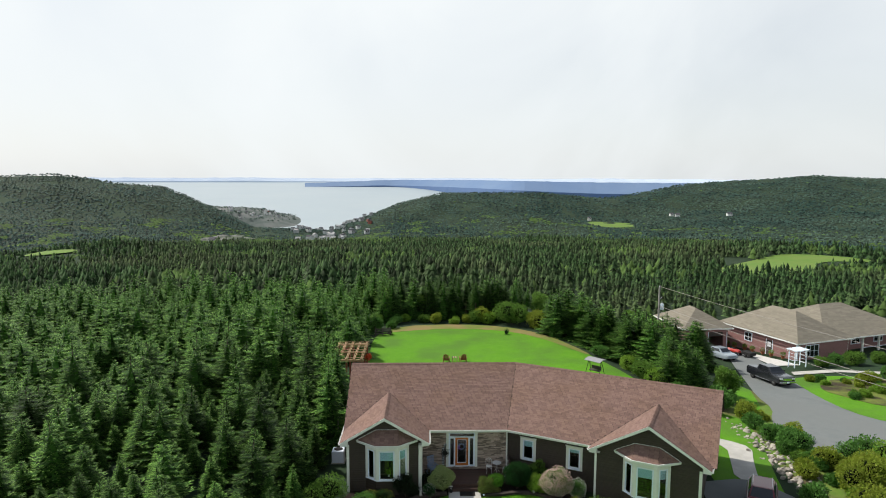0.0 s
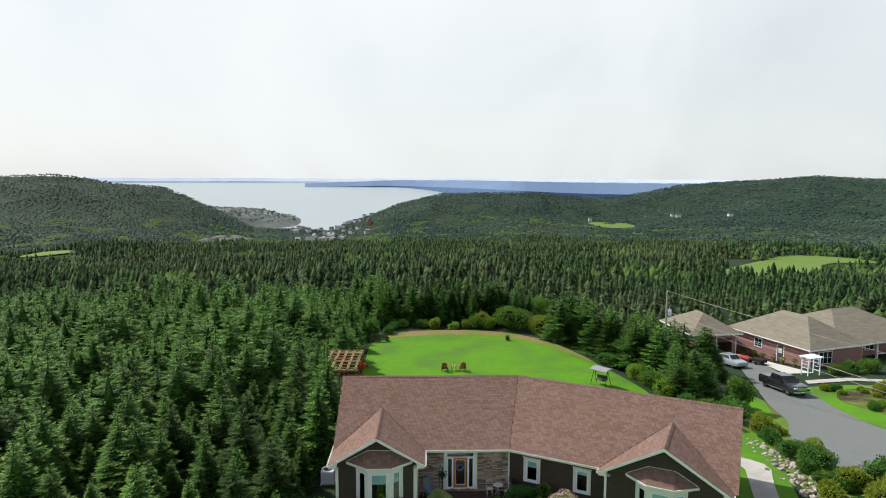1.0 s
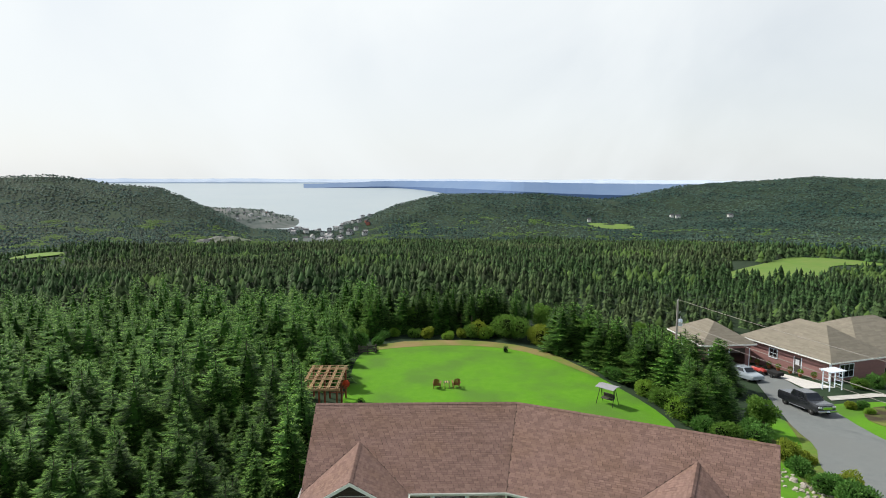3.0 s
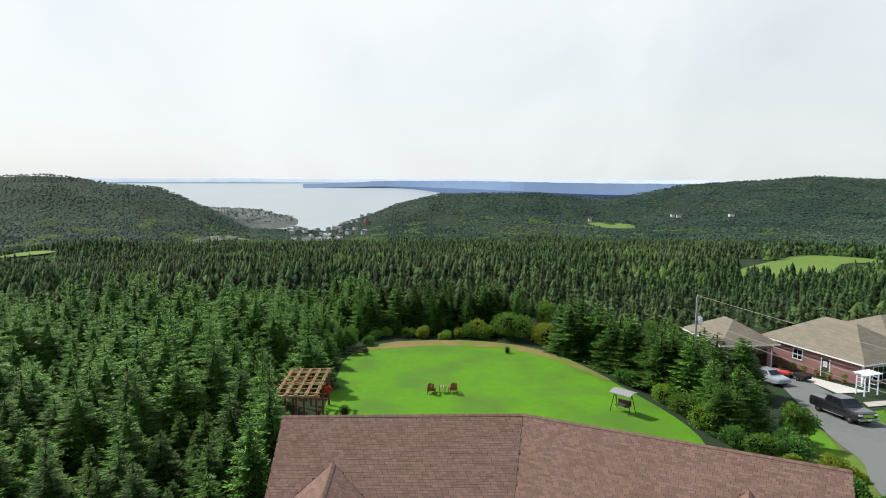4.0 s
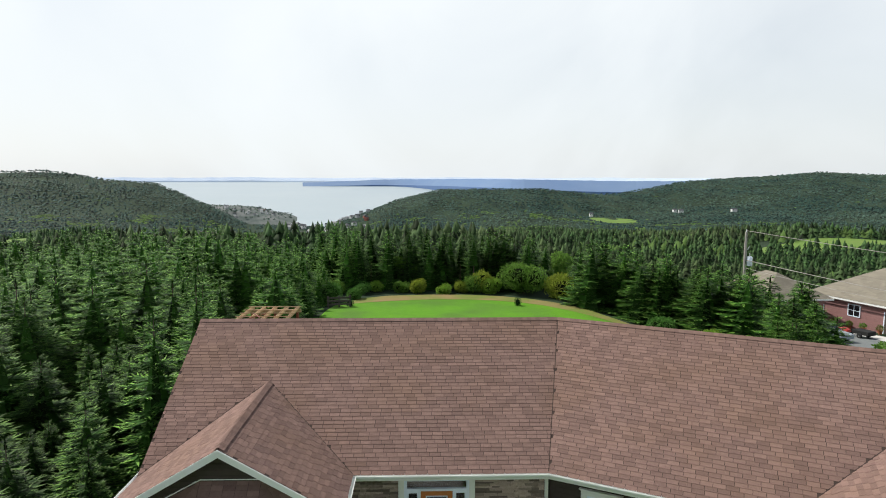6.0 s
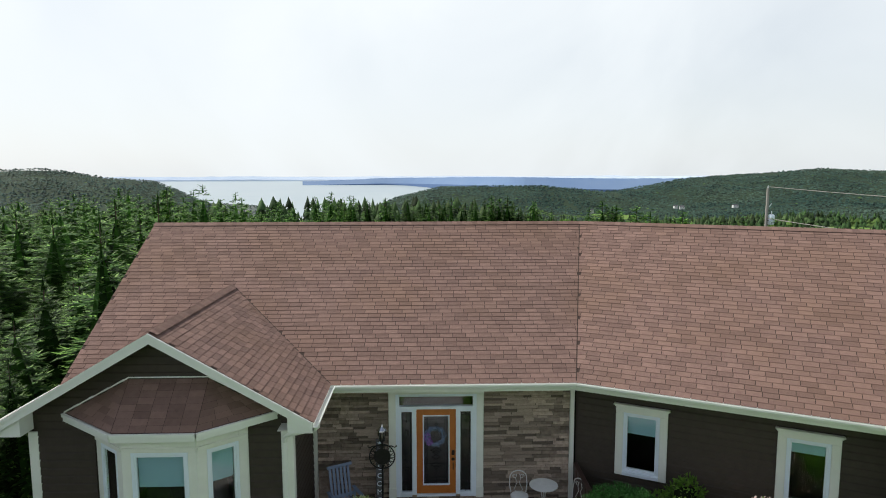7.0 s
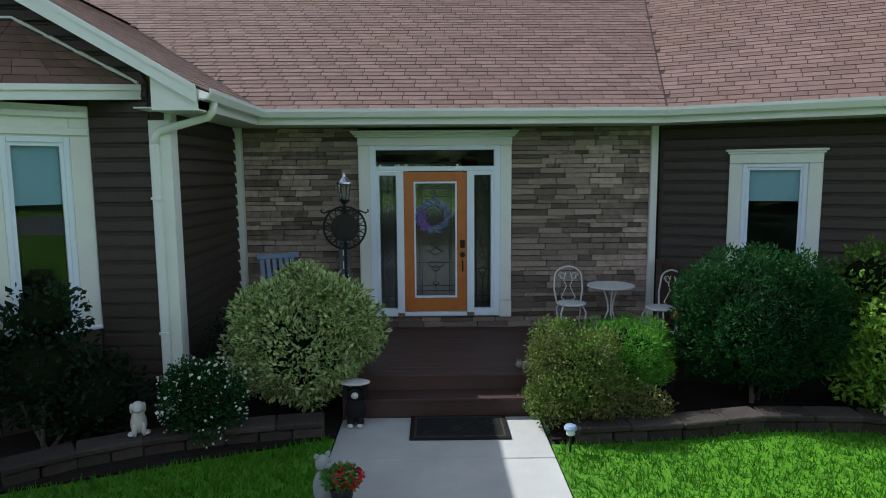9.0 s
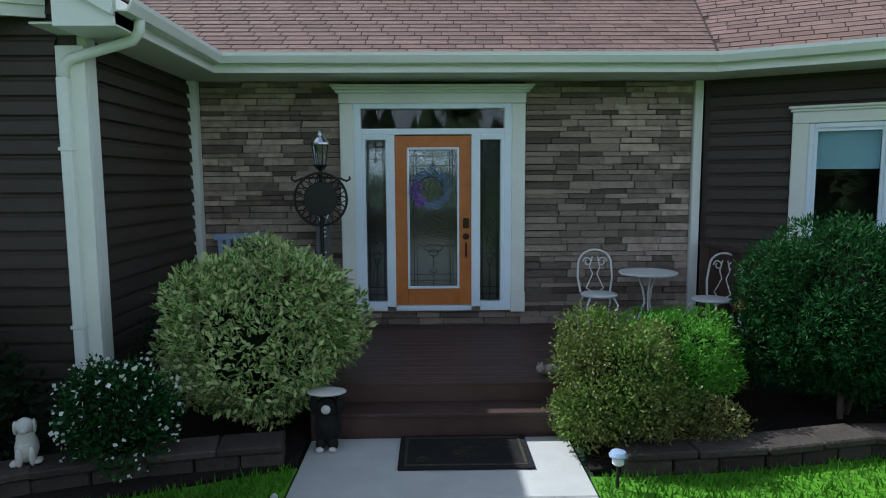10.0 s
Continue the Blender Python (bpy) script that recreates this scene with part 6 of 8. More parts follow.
def wheel(parent, x, y, r, w):
    bm = bmesh.new()
    lathe(bm, [(r * 0.62, -w / 2), (r * 0.93, -w / 2), (r, -w / 3), (r, w / 3), (r * 0.93, w / 2), (r * 0.62, w / 2)], 20)
    bmesh.ops.transform(bm, matrix=pose(x, y, r, 0, 90, 0), verts=bm.verts[:])
    wh = part("wheel", bm, TYRE, parent, "", True)
    bm = bmesh.new()
    lathe(bm, [(r * 0.2, -w / 2 + 0.01), (r * 0.6, -w / 2 + 0.03), (r * 0.6, w / 2 - 0.03), (r * 0.2, w / 2 - 0.01)], 10)
    bmesh.ops.transform(bm, matrix=pose(x * 1.02, y, r, 0, 90, 0), verts=bm.verts[:])
    part("rim", bm, CHROME, wh)


def pickup(at, turn):
    ob = thing("pickup_truck", "black pickup truck with chrome grille parked on the drive", "truck")
    # y runs from the front (negative) to the tailgate
    part("body", body_loft(bmesh.new(), [(-2.95, 0.90, 0.84, 0.50, 0.85, 1.08), (-2.6, 0.98, 0.9, 0.45, 0.95, 1.16), (-1.45, 1.0, 0.93, 0.42, 1.0, 1.22), (2.85, 1.0, 0.94, 0.45, 1.0, 1.28), (2.95, 0.98, 0.93, 0.55, 1.0, 1.26)]), CARPAINT, ob, "glossy black body")
    part("cab", body_loft(bmesh.new(), [(-1.5, 0.90, 0.80, 1.16, 1.2, 1.24), (-0.75, 0.90, 0.72, 1.18, 1.25, 1.82), (0.9, 0.90, 0.72, 1.18, 1.25, 1.86), (1.25, 0.90, 0.76, 1.2, 1.25, 1.30)]), CARPAINT, ob)
    part("windscreen", slab(bmesh.new(), [(-0.74, -1.36, 1.34), (0.74, -1.36, 1.34), (0.66, -0.83, 1.79), (-0.66, -0.83, 1.79)], 0.02), CARGLASS, ob)
    for s in (-1, 1):
        for y0, y1 in ((-0.95, 0.02), (0.10, 1.0)):
            part("side_window", slab(bmesh.new(), [(s * 0.895, y0, 1.32), (s * 0.895, y1, 1.32), (s * 0.765, y1 - 0.1, 1.74), (s * 0.765, y0 + 0.28, 1.74)], 0.02 * s), CARGLASS, ob)
        part("headlight", boxed(s * 0.55, s * 0.90, -3.0, -2.88, 0.86, 1.03, bevel=0.02), LAMPGLASS, ob)
        part("mirror", boxed(s * 1.0, s * 1.2, -0.98, -0.88, 1.28, 1.48, bevel=0.03), CARPAINT, ob)
        for y in (-1.95, 1.85):
            wheel(ob, s * 0.86, y, 0.40, 0.27)
        part("running_board", boxed(s * 0.98, s * 1.06, -1.3, 1.2, 0.38, 0.44, bevel=0.02), CHROME, ob)
    part("grille", boxed(-0.52, 0.52, -3.02, -2.92, 0.72, 1.02, bevel=0.03), CHROME, ob, "chrome grille")
    part("bumper", boxed(-0.95, 0.95, -3.10, -2.93, 0.46, 0.66, bevel=0.04), CHROME, ob)
    part("number_plate", boxed(-0.16, 0.16, -3.115, -3.102, 0.50, 0.62), WHITE, ob)
    part("bed_cover", boxed(-0.88, 0.88, 1.3, 2.88, 1.27, 1.33, bevel=0.02), CARGLASS, ob, "dark bed cover")
    ob.matrix_world = pose(*at, math.degrees(0.085) * -1, 0, turn)


pickup((37.0, 27.0, road_height(37, 27.0) + 0.07), 6)


def car(at, turn, paint, label, tilt=0.0):
    ob = thing("car", label, "car")
    part("body", body_loft(bmesh.new(), [(-2.2, 0.78, 0.72, 0.35, 0.6, 0.74), (-1.9, 0.88, 0.8, 0.28, 0.65, 0.84), (-0.9, 0.90, 0.82, 0.25, 0.7, 0.95), (1.6, 0.90, 0.82, 0.25, 0.7, 1.0), (2.15, 0.82, 0.76, 0.35, 0.7, 0.95)]), paint, ob)
    part("cabin", body_loft(bmesh.new(), [(-1.0, 0.80, 0.7, 0.88, 0.92, 0.96), (-0.3, 0.80, 0.60, 0.9, 0.95, 1.44), (1.3, 0.80, 0.60, 0.9, 0.97, 1.46), (2.0, 0.80, 0.66, 0.92, 0.96, 1.0)]), paint, ob)
    part("windscreen", slab(bmesh.new(), [(-0.66, -0.92, 1.02), (0.66, -0.92, 1.02), (0.55, -0.34, 1.42), (-0.55, -0.34, 1.42)], 0.02), CARGLASS, ob)
    part("rear_window", slab(bmesh.new(), [(0.64, 1.98, 1.05), (-0.64, 1.98, 1.05), (-0.54, 1.40, 1.42), (0.54, 1.40, 1.42)], 0.02), CARGLASS, ob)
    for s in (-1, 1):
        part("side_window", slab(bmesh.new(), [(s * 0.795, -0.6, 1.02), (s * 0.795, 1.5, 1.04), (s * 0.65, 1.15, 1.38), (s * 0.65, -0.25, 1.38)], 0.02 * s), CARGLASS, ob)
        part("headlight", boxed(s * 0.5, s * 0.78, -2.2, -2.08, 0.55, 0.68, bevel=0.02), LAMPGLASS, ob)
        part("tail_light", boxed(s * 0.55, s * 0.80, 2.08, 2.18, 0.7, 0.86, bevel=0.02), REDPAINT, ob)
        part("roof_rail", rod(bmesh.new(), (s * 0.56, -0.2, 1.49), (s * 0.56, 1.3, 1.51), 0.015), CHROME, ob)
        for y in (-1.35, 1.35):
            wheel(ob, s * 0.78, y, 0.32, 0.21)
    ob.matrix_world = pose(*at, tilt, 0, turn)


car((18.7, -5.0, height(18.7, -5.0) + 0.08), -29, MAROON, "maroon hatchback parked beside the house")
car((37.6, 40.0, road_height(38, 40.0) + 0.08), 12, SILVERBLUE, "pale blue car parked by the garage", -4.8)


def quad_bike():
    x, y = 40.6, 42.6
    ob = thing("quad_bike", "red quad bike with a black trailer by the garage", "quad bike", at=(x, y, road_height(x, y) + 0.07), turn=20)
    part("body", body_loft(bmesh.new(), [(-0.9, 0.3, 0.2, 0.45, 0.6, 0.7), (-0.4, 0.4, 0.28, 0.4, 0.65, 0.85), (0.3, 0.3, 0.2, 0.4, 0.6, 0.78), (0.9, 0.42, 0.3, 0.45, 0.65, 0.8)]), REDPAINT, ob)
    part("seat", boxed(-0.18, 0.18, -0.1, 0.7, 0.8, 0.9, bevel=0.03), TYRE, ob)
    part("handlebar", tube(bmesh.new(), [(-0.4, -0.3, 1.05), (0, -0.4, 1.0), (0.4, -0.3, 1.05)], 0.02), BLACKIRON, ob)
    for sx in (-0.42, 0.42):
        for yy in (-0.65, 0.65):
            wheel(ob, sx, yy, 0.28, 0.2)
    tr = thing("trailer", "small black utility trailer by the garage", "trailer", at=(x + 1.0, y - 1.9, road_height(x + 1, y - 1.9) + 0.07), turn=20)
    part("tub", boxed(-0.55, 0.55, -0.8, 0.8, 0.35, 0.75, bevel=0.04), TYRE, tr)
    for sx in (-0.62, 0.62):
        wheel(tr, sx, 0.0, 0.25, 0.16)


quad_bike()


def arbor():
    ob = thing("garden_arbor", "white slatted garden arbor by the neighbour's house", "arbor", at=(44.0, 34.0, road_height(44, 34) - 0.05), turn=18)
    for x in (0, 1.9):
        for y in (0, 0.9):
            part("post", boxed(x - 0.05, x + 0.05, y - 0.05, y + 0.05, 0, 2.15), WHITE, ob)
        for z in (0.5, 0.95, 1.4, 1.8):
            part("lattice_rail", boxed(x - 0.02, x + 0.02, 0.052, 0.848, z, z + 0.05), WHITE, ob)
    for y in (0, 0.9):
        part("beam", boxed(-0.3, 2.2, y - 0.04, y + 0.04, 2.152, 2.28), WHITE, ob)
    for i in range(10):
        part("slat", boxed(-0.2 + 0.24 * i, -0.13 + 0.24 * i, -0.35, 1.25, 2.282, 2.36), WHITE, ob)


arbor()


def utility_pole():
    x, y = 26.95, 35.46
    zb = height(x, y)
    ob = thing("utility_pole", "grey wooden utility pole with a transformer can", "utility pole", at=(x, y, 0))
    part("pole", rod(bmesh.new(), (0, 0, zb - 0.1), (0, 0, 6.4), 0.15, 0.10, 10), GREYPOLE, ob)
    t = bmesh.new()
    lathe(t, [(0.20, 0), (0.23, 0.04), (0.23, 0.72), (0.18, 0.80)], 14, (0.34, -0.1, 3.5))
    can = part("transformer", t, WHITE, ob, "pale grey transformer can", True)
    part("bushing", rod(bmesh.new(), (0.34, -0.1, 4.3), (0.34, -0.1, 4.6), 0.04, 0.03), LAMPGLASS, can)
    part("bracket", boxed(0.0, 0.34, -0.14, -0.06, 3.8, 3.86), BLACKIRON, ob)
    part("insulator", rod(bmesh.new(), (0, 0, 6.4), (0, 0, 6.6), 0.05, 0.03), LAMPGLASS, ob)
    part("cutout", rod(bmesh.new(), (0.14, -0.05, 4.9), (0.30, -0.12, 5.2), 0.03, 0.03), LAMPGLASS, ob)
    end = (50.0, -21.0)
    for z0, z1, sag, r in ((6.5, 6.0, 0.9, 0.022), (4.0, 3.6, 1.1, 0.028), (3.3, 3.2, 1.2, 0.02)):
        pts = []
        for i in range(25):
            k = i / 24
            pts.append((x + (end[0] - x) * k, y + (end[1] - y) * k, z0 + (z1 - z0) * k - sag * 4 * k * (1 - k)))
        w = part("power_line", tube(bmesh.new(), pts, r, 5), GREYPOLE)
        tagged(w, "thin overhead wire strung from the pole", "wire", "overhead wires")
    far = thing("utility_pole", "grey wooden utility pole beyond the drive", "utility pole", at=(end[0], end[1], 0))
    part("pole", rod(bmesh.new(), (0, 0, -3.5), (0, 0, 6.1), 0.15, 0.10, 10), GREYPOLE, far)


utility_pole()


# ---- the back garden ----
def adirondack(at, turn, mat, label):
    ob = thing("garden_chair", label, "chair", "chairs on the lawn")
    for i in range(5):
        part("back_slat", boxed(-0.28 + 0.115 * i, -0.18 + 0.115 * i, 0.0, 0.025, 0.0, 0.78 + 0.05 * (2 - abs(i - 2)), bevel=0.006, m=pose(0, 0.28, 0.28, -20, 0, 0)), mat, ob)
    for i in range(4):
        part("seat_slat", boxed(-0.28, 0.28, -0.35 + 0.15 * i, -0.22 + 0.15 * i, 0.34 - 0.02 * i, 0.365 - 0.02 * i, bevel=0.005), mat, ob)
    for s in (-1, 1):
        part("arm", boxed(s * 0.28, s * 0.42, -0.42, 0.42, 0.55, 0.58, bevel=0.01), mat, ob)
        part("leg", boxed(s * 0.29, s * 0.34, -0.38, -0.28, 0, 0.548, bevel=0.005), mat, ob)
        part("leg", boxed(s * 0.29, s * 0.34, 0.3, 0.4, 0, 0.548, bevel=0.005), mat, ob)
    ob.matrix_world = pose(*at, 0, 0, turn)


def on_ground(x, y, up=0.045):
    return (x, y, height(x, y) + up)


adirondack(on_ground(-0.15, 27.7), 172, REDWOOD, "dark red wooden garden chair on the lawn")
adirondack(on_ground(1.75, 27.8), 188, REDWOOD, "dark red wooden garden chair facing the view")


def side_table():
    ob = thing("garden_table", "small tan and black slatted table between the chairs", "table", at=on_ground(0.8, 27.75))
    for i in range(5):
        part("slat", boxed(-0.3 + 0.125 * i, -0.2 + 0.125 * i, -0.3, 0.3, 0.55, 0.58, bevel=0.004), TANWOOD if i % 2 else BLACKIRON, ob)
    for sx in (-0.25, 0.25):
        for sy in (-0.25, 0.25):
            part("leg", boxed(sx - 0.03, sx + 0.03, sy - 0.03, sy + 0.03, 0, 0.548), TANWOOD, ob)


side_table()


def swing_seat():
    ob = thing("swing_seat", "black framed garden swing with a grey canopy", "swing", at=on_ground(15.5, 22.6), turn=-48)
    canopy = material("grey_canvas", (0.30, 0.30, 0.32), (0.25, 0.25, 0.27), 4, 0.9)
    for s in (-1, 1):
        part("frame_leg", rod(bmesh.new(), (s * 0.85, -0.55, 0), (s * 0.75, 0, 1.65), 0.03), BLACKIRON, ob)
        part("frame_leg", rod(bmesh.new(), (s * 0.85, 0.55, 0), (s * 0.75, 0, 1.65), 0.03), BLACKIRON, ob)
        part("hanger", rod(bmesh.new(), (s * 0.6, 0, 1.62), (s * 0.6, 0.0, 0.6), 0.015), BLACKIRON, ob)
    part("top_bar", rod(bmesh.new(), (-0.8, 0, 1.65), (0.8, 0, 1.65), 0.03), BLACKIRON, ob)
    bm = bmesh.new()
    slab(bm, [(-0.95, -0.65, 1.62), (0.95, -0.65, 1.62), (0.95, 0.0, 1.82), (-0.95, 0.0, 1.82)], 0.03)
    slab(bm, [(-0.95, 0.0, 1.82), (0.95, 0.0, 1.82), (0.95, 0.6, 1.72), (-0.95, 0.6, 1.72)], 0.03)
    part("canopy", bm, canopy, ob, "grey canvas canopy")
    part("seat", boxed(-0.6, 0.6, -0.25, 0.25, 0.5, 0.56, bevel=0.02), DARKWOOD, ob)
    part("backrest", boxed(-0.6, 0.6, 0.25, 0.3, 0.56, 0.95, bevel=0.02), DARKWOOD, ob)


swing_seat()


def pergola():
    ob = thing("pergola", "tan and red timber pergola over a patio", "pergola", at=on_ground(-10.35, 21.8, 0.0))
    H = 2.95
    for x in (-1.5, 0, 1.5):
        for y in (-3.0, 0.0, 3.0):
            part("post", boxed(x - 0.08, x + 0.08, y - 0.08, y + 0.08, 0, H - 0.2, bevel=0.01), REDWOOD, ob)
    for y in (-3.0, 0.0, 3.0):
        part("beam", boxed(-1.75, 1.75, y - 0.06, y + 0.06, H - 0.198, H, bevel=0.01), TANWOOD, ob)
    for i in range(5):
        x = -1.5 + 0.75 * i
        for d in (-0.07, 0.07):
            part("rafter", boxed(x + d - 0.025, x + d + 0.025, -3.3, 3.3, H + 0.002, H + 0.15, bevel=0.006), TANWOOD, ob)
    for i in range(7):
        y = -3.0 + 1.0 * i
        part("purlin", boxed(-1.75, 1.75, y - 0.025, y + 0.025, H + 0.152, H + 0.20), TANWOOD, ob)
    part("cross_brace", rod(bmesh.new(), (-0.8, -0.9, H + 0.23), (0.0, 0.6, H + 0.23), 0.03), REDWOOD, ob)
    part("cross_brace", rod(bmesh.new(), (0.0, -0.9, H + 0.29), (-0.8, 0.6, H + 0.29), 0.03), REDWOOD, ob)
    for z in (0.5, 0.9):
        part("rail", boxed(-1.42, -0.08, -3.03, -2.97, z, z + 0.08), REDWOOD, ob)
        part("rail", boxed(0.08, 1.42, 2.97, 3.03, z, z + 0.08), REDWOOD, ob)
    lan = thing("hanging_basket", "orange flower basket hung on the pergola corner", "flower basket", at=(-8.45, 21.8, height(-8.4, 21.8) + 2.35))
    c = new("foliage", leaf_cloud(88, 500, [(0, 0, 0, 0.28, 0.28, 0.28)], 0.12, material("orange_petals", (0.6, 0.10, 0.02), (0.5, 0.06, 0.02), 5, 0.8), 0.8))
    c.parent = lan
    part("basket", lathe(bmesh.new(), [(0.10, -0.32), (0.22, -0.12), (0.24, -0.08)], 12), DARKWOOD, lan)
    part("hook", rod(bmesh.new(), (0, 0, 0.2), (-0.15, 0.05, 0.66), 0.01), BLACKIRON, lan)
    t = thing("patio_table", "grey round patio table under the pergola", "table", at=on_ground(-9.4, 20.0, 0.0))
    part("top", lathe(bmesh.new(), [(0.6, 0.70), (0.62, 0.72), (0.6, 0.74)], 20), DARKWOOD, t)
    part("pedestal", rod(bmesh.new(), (0, 0, 0), (0, 0, 0.70), 0.06, 0.05), BLACKIRON, t)


pergola()
shrub("clipped dark evergreen shrub beside the pergola", on_ground(-7.2, 22.0, -0.05), [(0, 0, 0.5, 0.45, 0.45, 0.55)], 2500, 0.07, YEW, 91, 0.3)
shrub("small evergreen shrub on the far lawn", on_ground(8.4, 41.0, -0.05), [(0, 0, 0.4, 0.35, 0.35, 0.5)], 900, 0.08, YEW, 92, 0.3)
shrub("small evergreen shrub near the wood", on_ground(-7.3, 41.2, -0.05), [(0, 0, 0.35, 0.4, 0.4, 0.4)], 900, 0.08, YEW, 93, 0.3)
shrub("dark columnar evergreen at the house end", on_ground(17.9, 0.6, -0.05), [(0, 0, 0.8, 0.6, 0.6, 0.9), (0, 0, 1.7, 0.45, 0.45, 0.7)], 3200, 0.09, DEEP, 94, 0.3)


def yard_fence():
    ob = thing("fence", "short dark board fence at the lawn's edge", "fence", at=on_ground(-9.2, 40.4, 0.0), turn=12)
    for x in (0, 1.0, 2.0):
        part("post", boxed(x - 0.06, x + 0.06, -0.06, 0.06, 0, 1.1), DARKWOOD, ob)
    for z in (0.25, 0.55, 0.85):
        part("rail", boxed(-0.1, 2.1, -0.1, -0.062, z, z + 0.16), DARKWOOD, ob)


yard_fence()


def heat_pump():
    ob = thing("heat_pump", "white heat pump with a round dark fan grille", "heat pump", at=on_ground(-8.9, 2.2, 0.0))
    part("casing", boxed(-0.45, 0.45, -0.4, 0.4, 0.05, 0.95, bevel=0.05), WHITE, ob)
    part("grille", lathe(bmesh.new(), [(0.30, 0.95), (0.32, 0.97), (0.05, 0.98)], 20), BLACKIRON, ob, "round dark fan grille")
    part("base_pad", boxed(-0.5, 0.5, -0.45, 0.45, -0.05, 0.05), CONCRETE, ob)


heat_pump()


def washing_pole():
    ob = thing("washing_line_pole", "thin grey pole with a line beside the house", "pole", at=on_ground(-9.3, 5.0, 0.0))
    part("pole", rod(bmesh.new(), (0, 0, -0.05), (0, 0, 2.1), 0.03), GREYPOLE, ob)
    part("line", rod(bmesh.new(), (0, 0, 2.05), (0.8, 7.0, 2.5), 0.008), GREYPOLE, ob)


washing_pole()


# ---- village and far houses ----
def far_house(at, turn, w, d, h, wallmat, roofmat, label):
    ob = thing("far_house", label, "house", "far houses")
    part("wall", boxed(-w / 2, w / 2, -d / 2, d / 2, -2, h), wallmat, ob)
    bm = bmesh.new()
    r = 0.35 * d
    vs = [(-w / 2 - 0.3, -d / 2 - 0.3, h), (w / 2 + 0.3, -d / 2 - 0.3, h), (w / 2 + 0.3, 0, h + r), (-w / 2 - 0.3, 0, h + r)]
    slab(bm, vs, 0.25)
    slab(bm, [(x, -y, z) for x, y, z in vs[::-1]], 0.25)
    slab(bm, [(w / 2, -d / 2, h), (w / 2, d / 2, h), (w / 2, 0, h + r)], 0.2)
    slab(bm, [(-w / 2, d / 2, h), (-w / 2, -d / 2, h), (-w / 2, 0, h + r)], 0.2)
    part("roof", bm, roofmat, ob)
    for x in (-w / 4, w / 4):
        part("window", boxed(x - 0.7, x + 0.7, -d / 2 - 0.05, -d / 2 + 0.02, h * 0.4, h * 0.8), CARGLASS, ob)
    ob.matrix_world = pose(*at, 0, 0, turn)


def headland():
    """Low wooded point with houses that closes the near side of the bay."""
    m = material("headland_scrub", (0.07, 0.095, 0.085), (0.12, 0.14, 0.13), 0.05, 1.0, big=((0.17, 0.18, 0.17), 0.02))
    nk, nr = 60, 14
    verts, faces = [], []
    for j in range(nr):
        r = 1780 + 420 * j / (nr - 1)
        for i in range(nk):
            k = -0.40 + 0.222 * i / (nk - 1)
            s = r / math.sqrt(1 + k * k)
            across = max(0.0, math.sin(math.pi * j / (nr - 1)))
            fall = 1 - smoothstep(-0.30, -0.180, k) ** 1.3
            x, y = k * s, EYE0.y + s
            sea = SEA_Z0 + max(0, r - SEA_R0) * SEA_SLOPE
            verts.append((x, y, sea - 4 + (57 * across ** 0.8) * fall * (0.8 + 0.3 * noise.noise((x / 90, y / 90, 4)))))
    for j in range(nr - 1):
        for i in range(nk - 1):
            faces.append((j * nk + i, j * nk + i + 1, (j + 1) * nk + i + 1, (j + 1) * nk + i))
    tagged(mesh_part("ground_headland", verts, faces, m), "low headland with scattered houses in the bay", "headland", kind="structure")
    rng = random.Random(77)
    scrub = []
    for _ in range(900):
        p = verts[rng.randrange(len(verts))]
        if p[2] > SEA_Z0 + 12:
            h = rng.uniform(3, 6)
            scrub.append((p[0] + rng.uniform(-9, 9), p[1] + rng.uniform(-14, 14), p[2] - 1.5, h, h * 0.9))
    simple_spruces("headland_scrub", scrub, "low scrub woods on the headland", SPRUCE_HAZED, 2, 3)
    return verts


points = headland()


def village():
    rng = random.Random(61)
    walls = [material("white_house_paint", (0.72, 0.72, 0.70), None, 2, 0.7), material("grey_house_paint", (0.45, 0.46, 0.47), None, 2, 0.7), material("white_house_paint", (0.66, 0.67, 0.66), None, 2, 0.7), material("red_house_paint", (0.35, 0.12, 0.09), None, 2, 0.7)]
    roofs = [material("dark_house_roof", (0.10, 0.10, 0.11), None, 2, 0.9), material("pale_house_roof", (0.40, 0.40, 0.40), None, 2, 0.9)]
    spots = []
    for _ in range(80):
        k = rng.uniform(-0.215, -0.085)
        r = rng.uniform(880, 1450)
        spots.append((k, r))
    for k, r in spots:
        s = r / math.sqrt(1 + k * k)
        x, y = k * s, EYE0.y + s
        z = height(x, y)
        if z < SEA_Z0 + 6:
            continue
        far_house((x, y, z + 2.5), rng.uniform(0, 180), rng.uniform(5, 8), rng.uniform(4.5, 6.5), rng.uniform(2.8, 4), walls[rng.choice((0, 0, 1, 1, 2, 2, 2, 3))], rng.choice(roofs), "small pale house in the bayside village")
    for _ in range(75):
        p = points[rng.randrange(60 * 2, 60 * 7)]
        if p[2] > SEA_Z0 + 22:
            far_house((p[0], p[1], p[2] + 0.5), rng.uniform(0, 180), rng.uniform(5, 8), 6, 3.5, walls[rng.choice((0, 0, 1, 1, 2, 2, 2, 3))], rng.choice(roofs), "small house on the low headland")
    for k, r, w in ((0.490, 1250, 9), (0.405, 1230, 8), (0.395, 1240, 6), (0.262, 1080, 5), (-0.345, 640, 6)):
        s = r / math.sqrt(1 + k * k)
        x, y = k * s, EYE0.y + s
        far_house((x, y, height(x, y) + 2.6), rng.uniform(-20, 20), w, 6, 3.0, walls[0], roofs[0], "white house alone on the wooded hillside")


village()

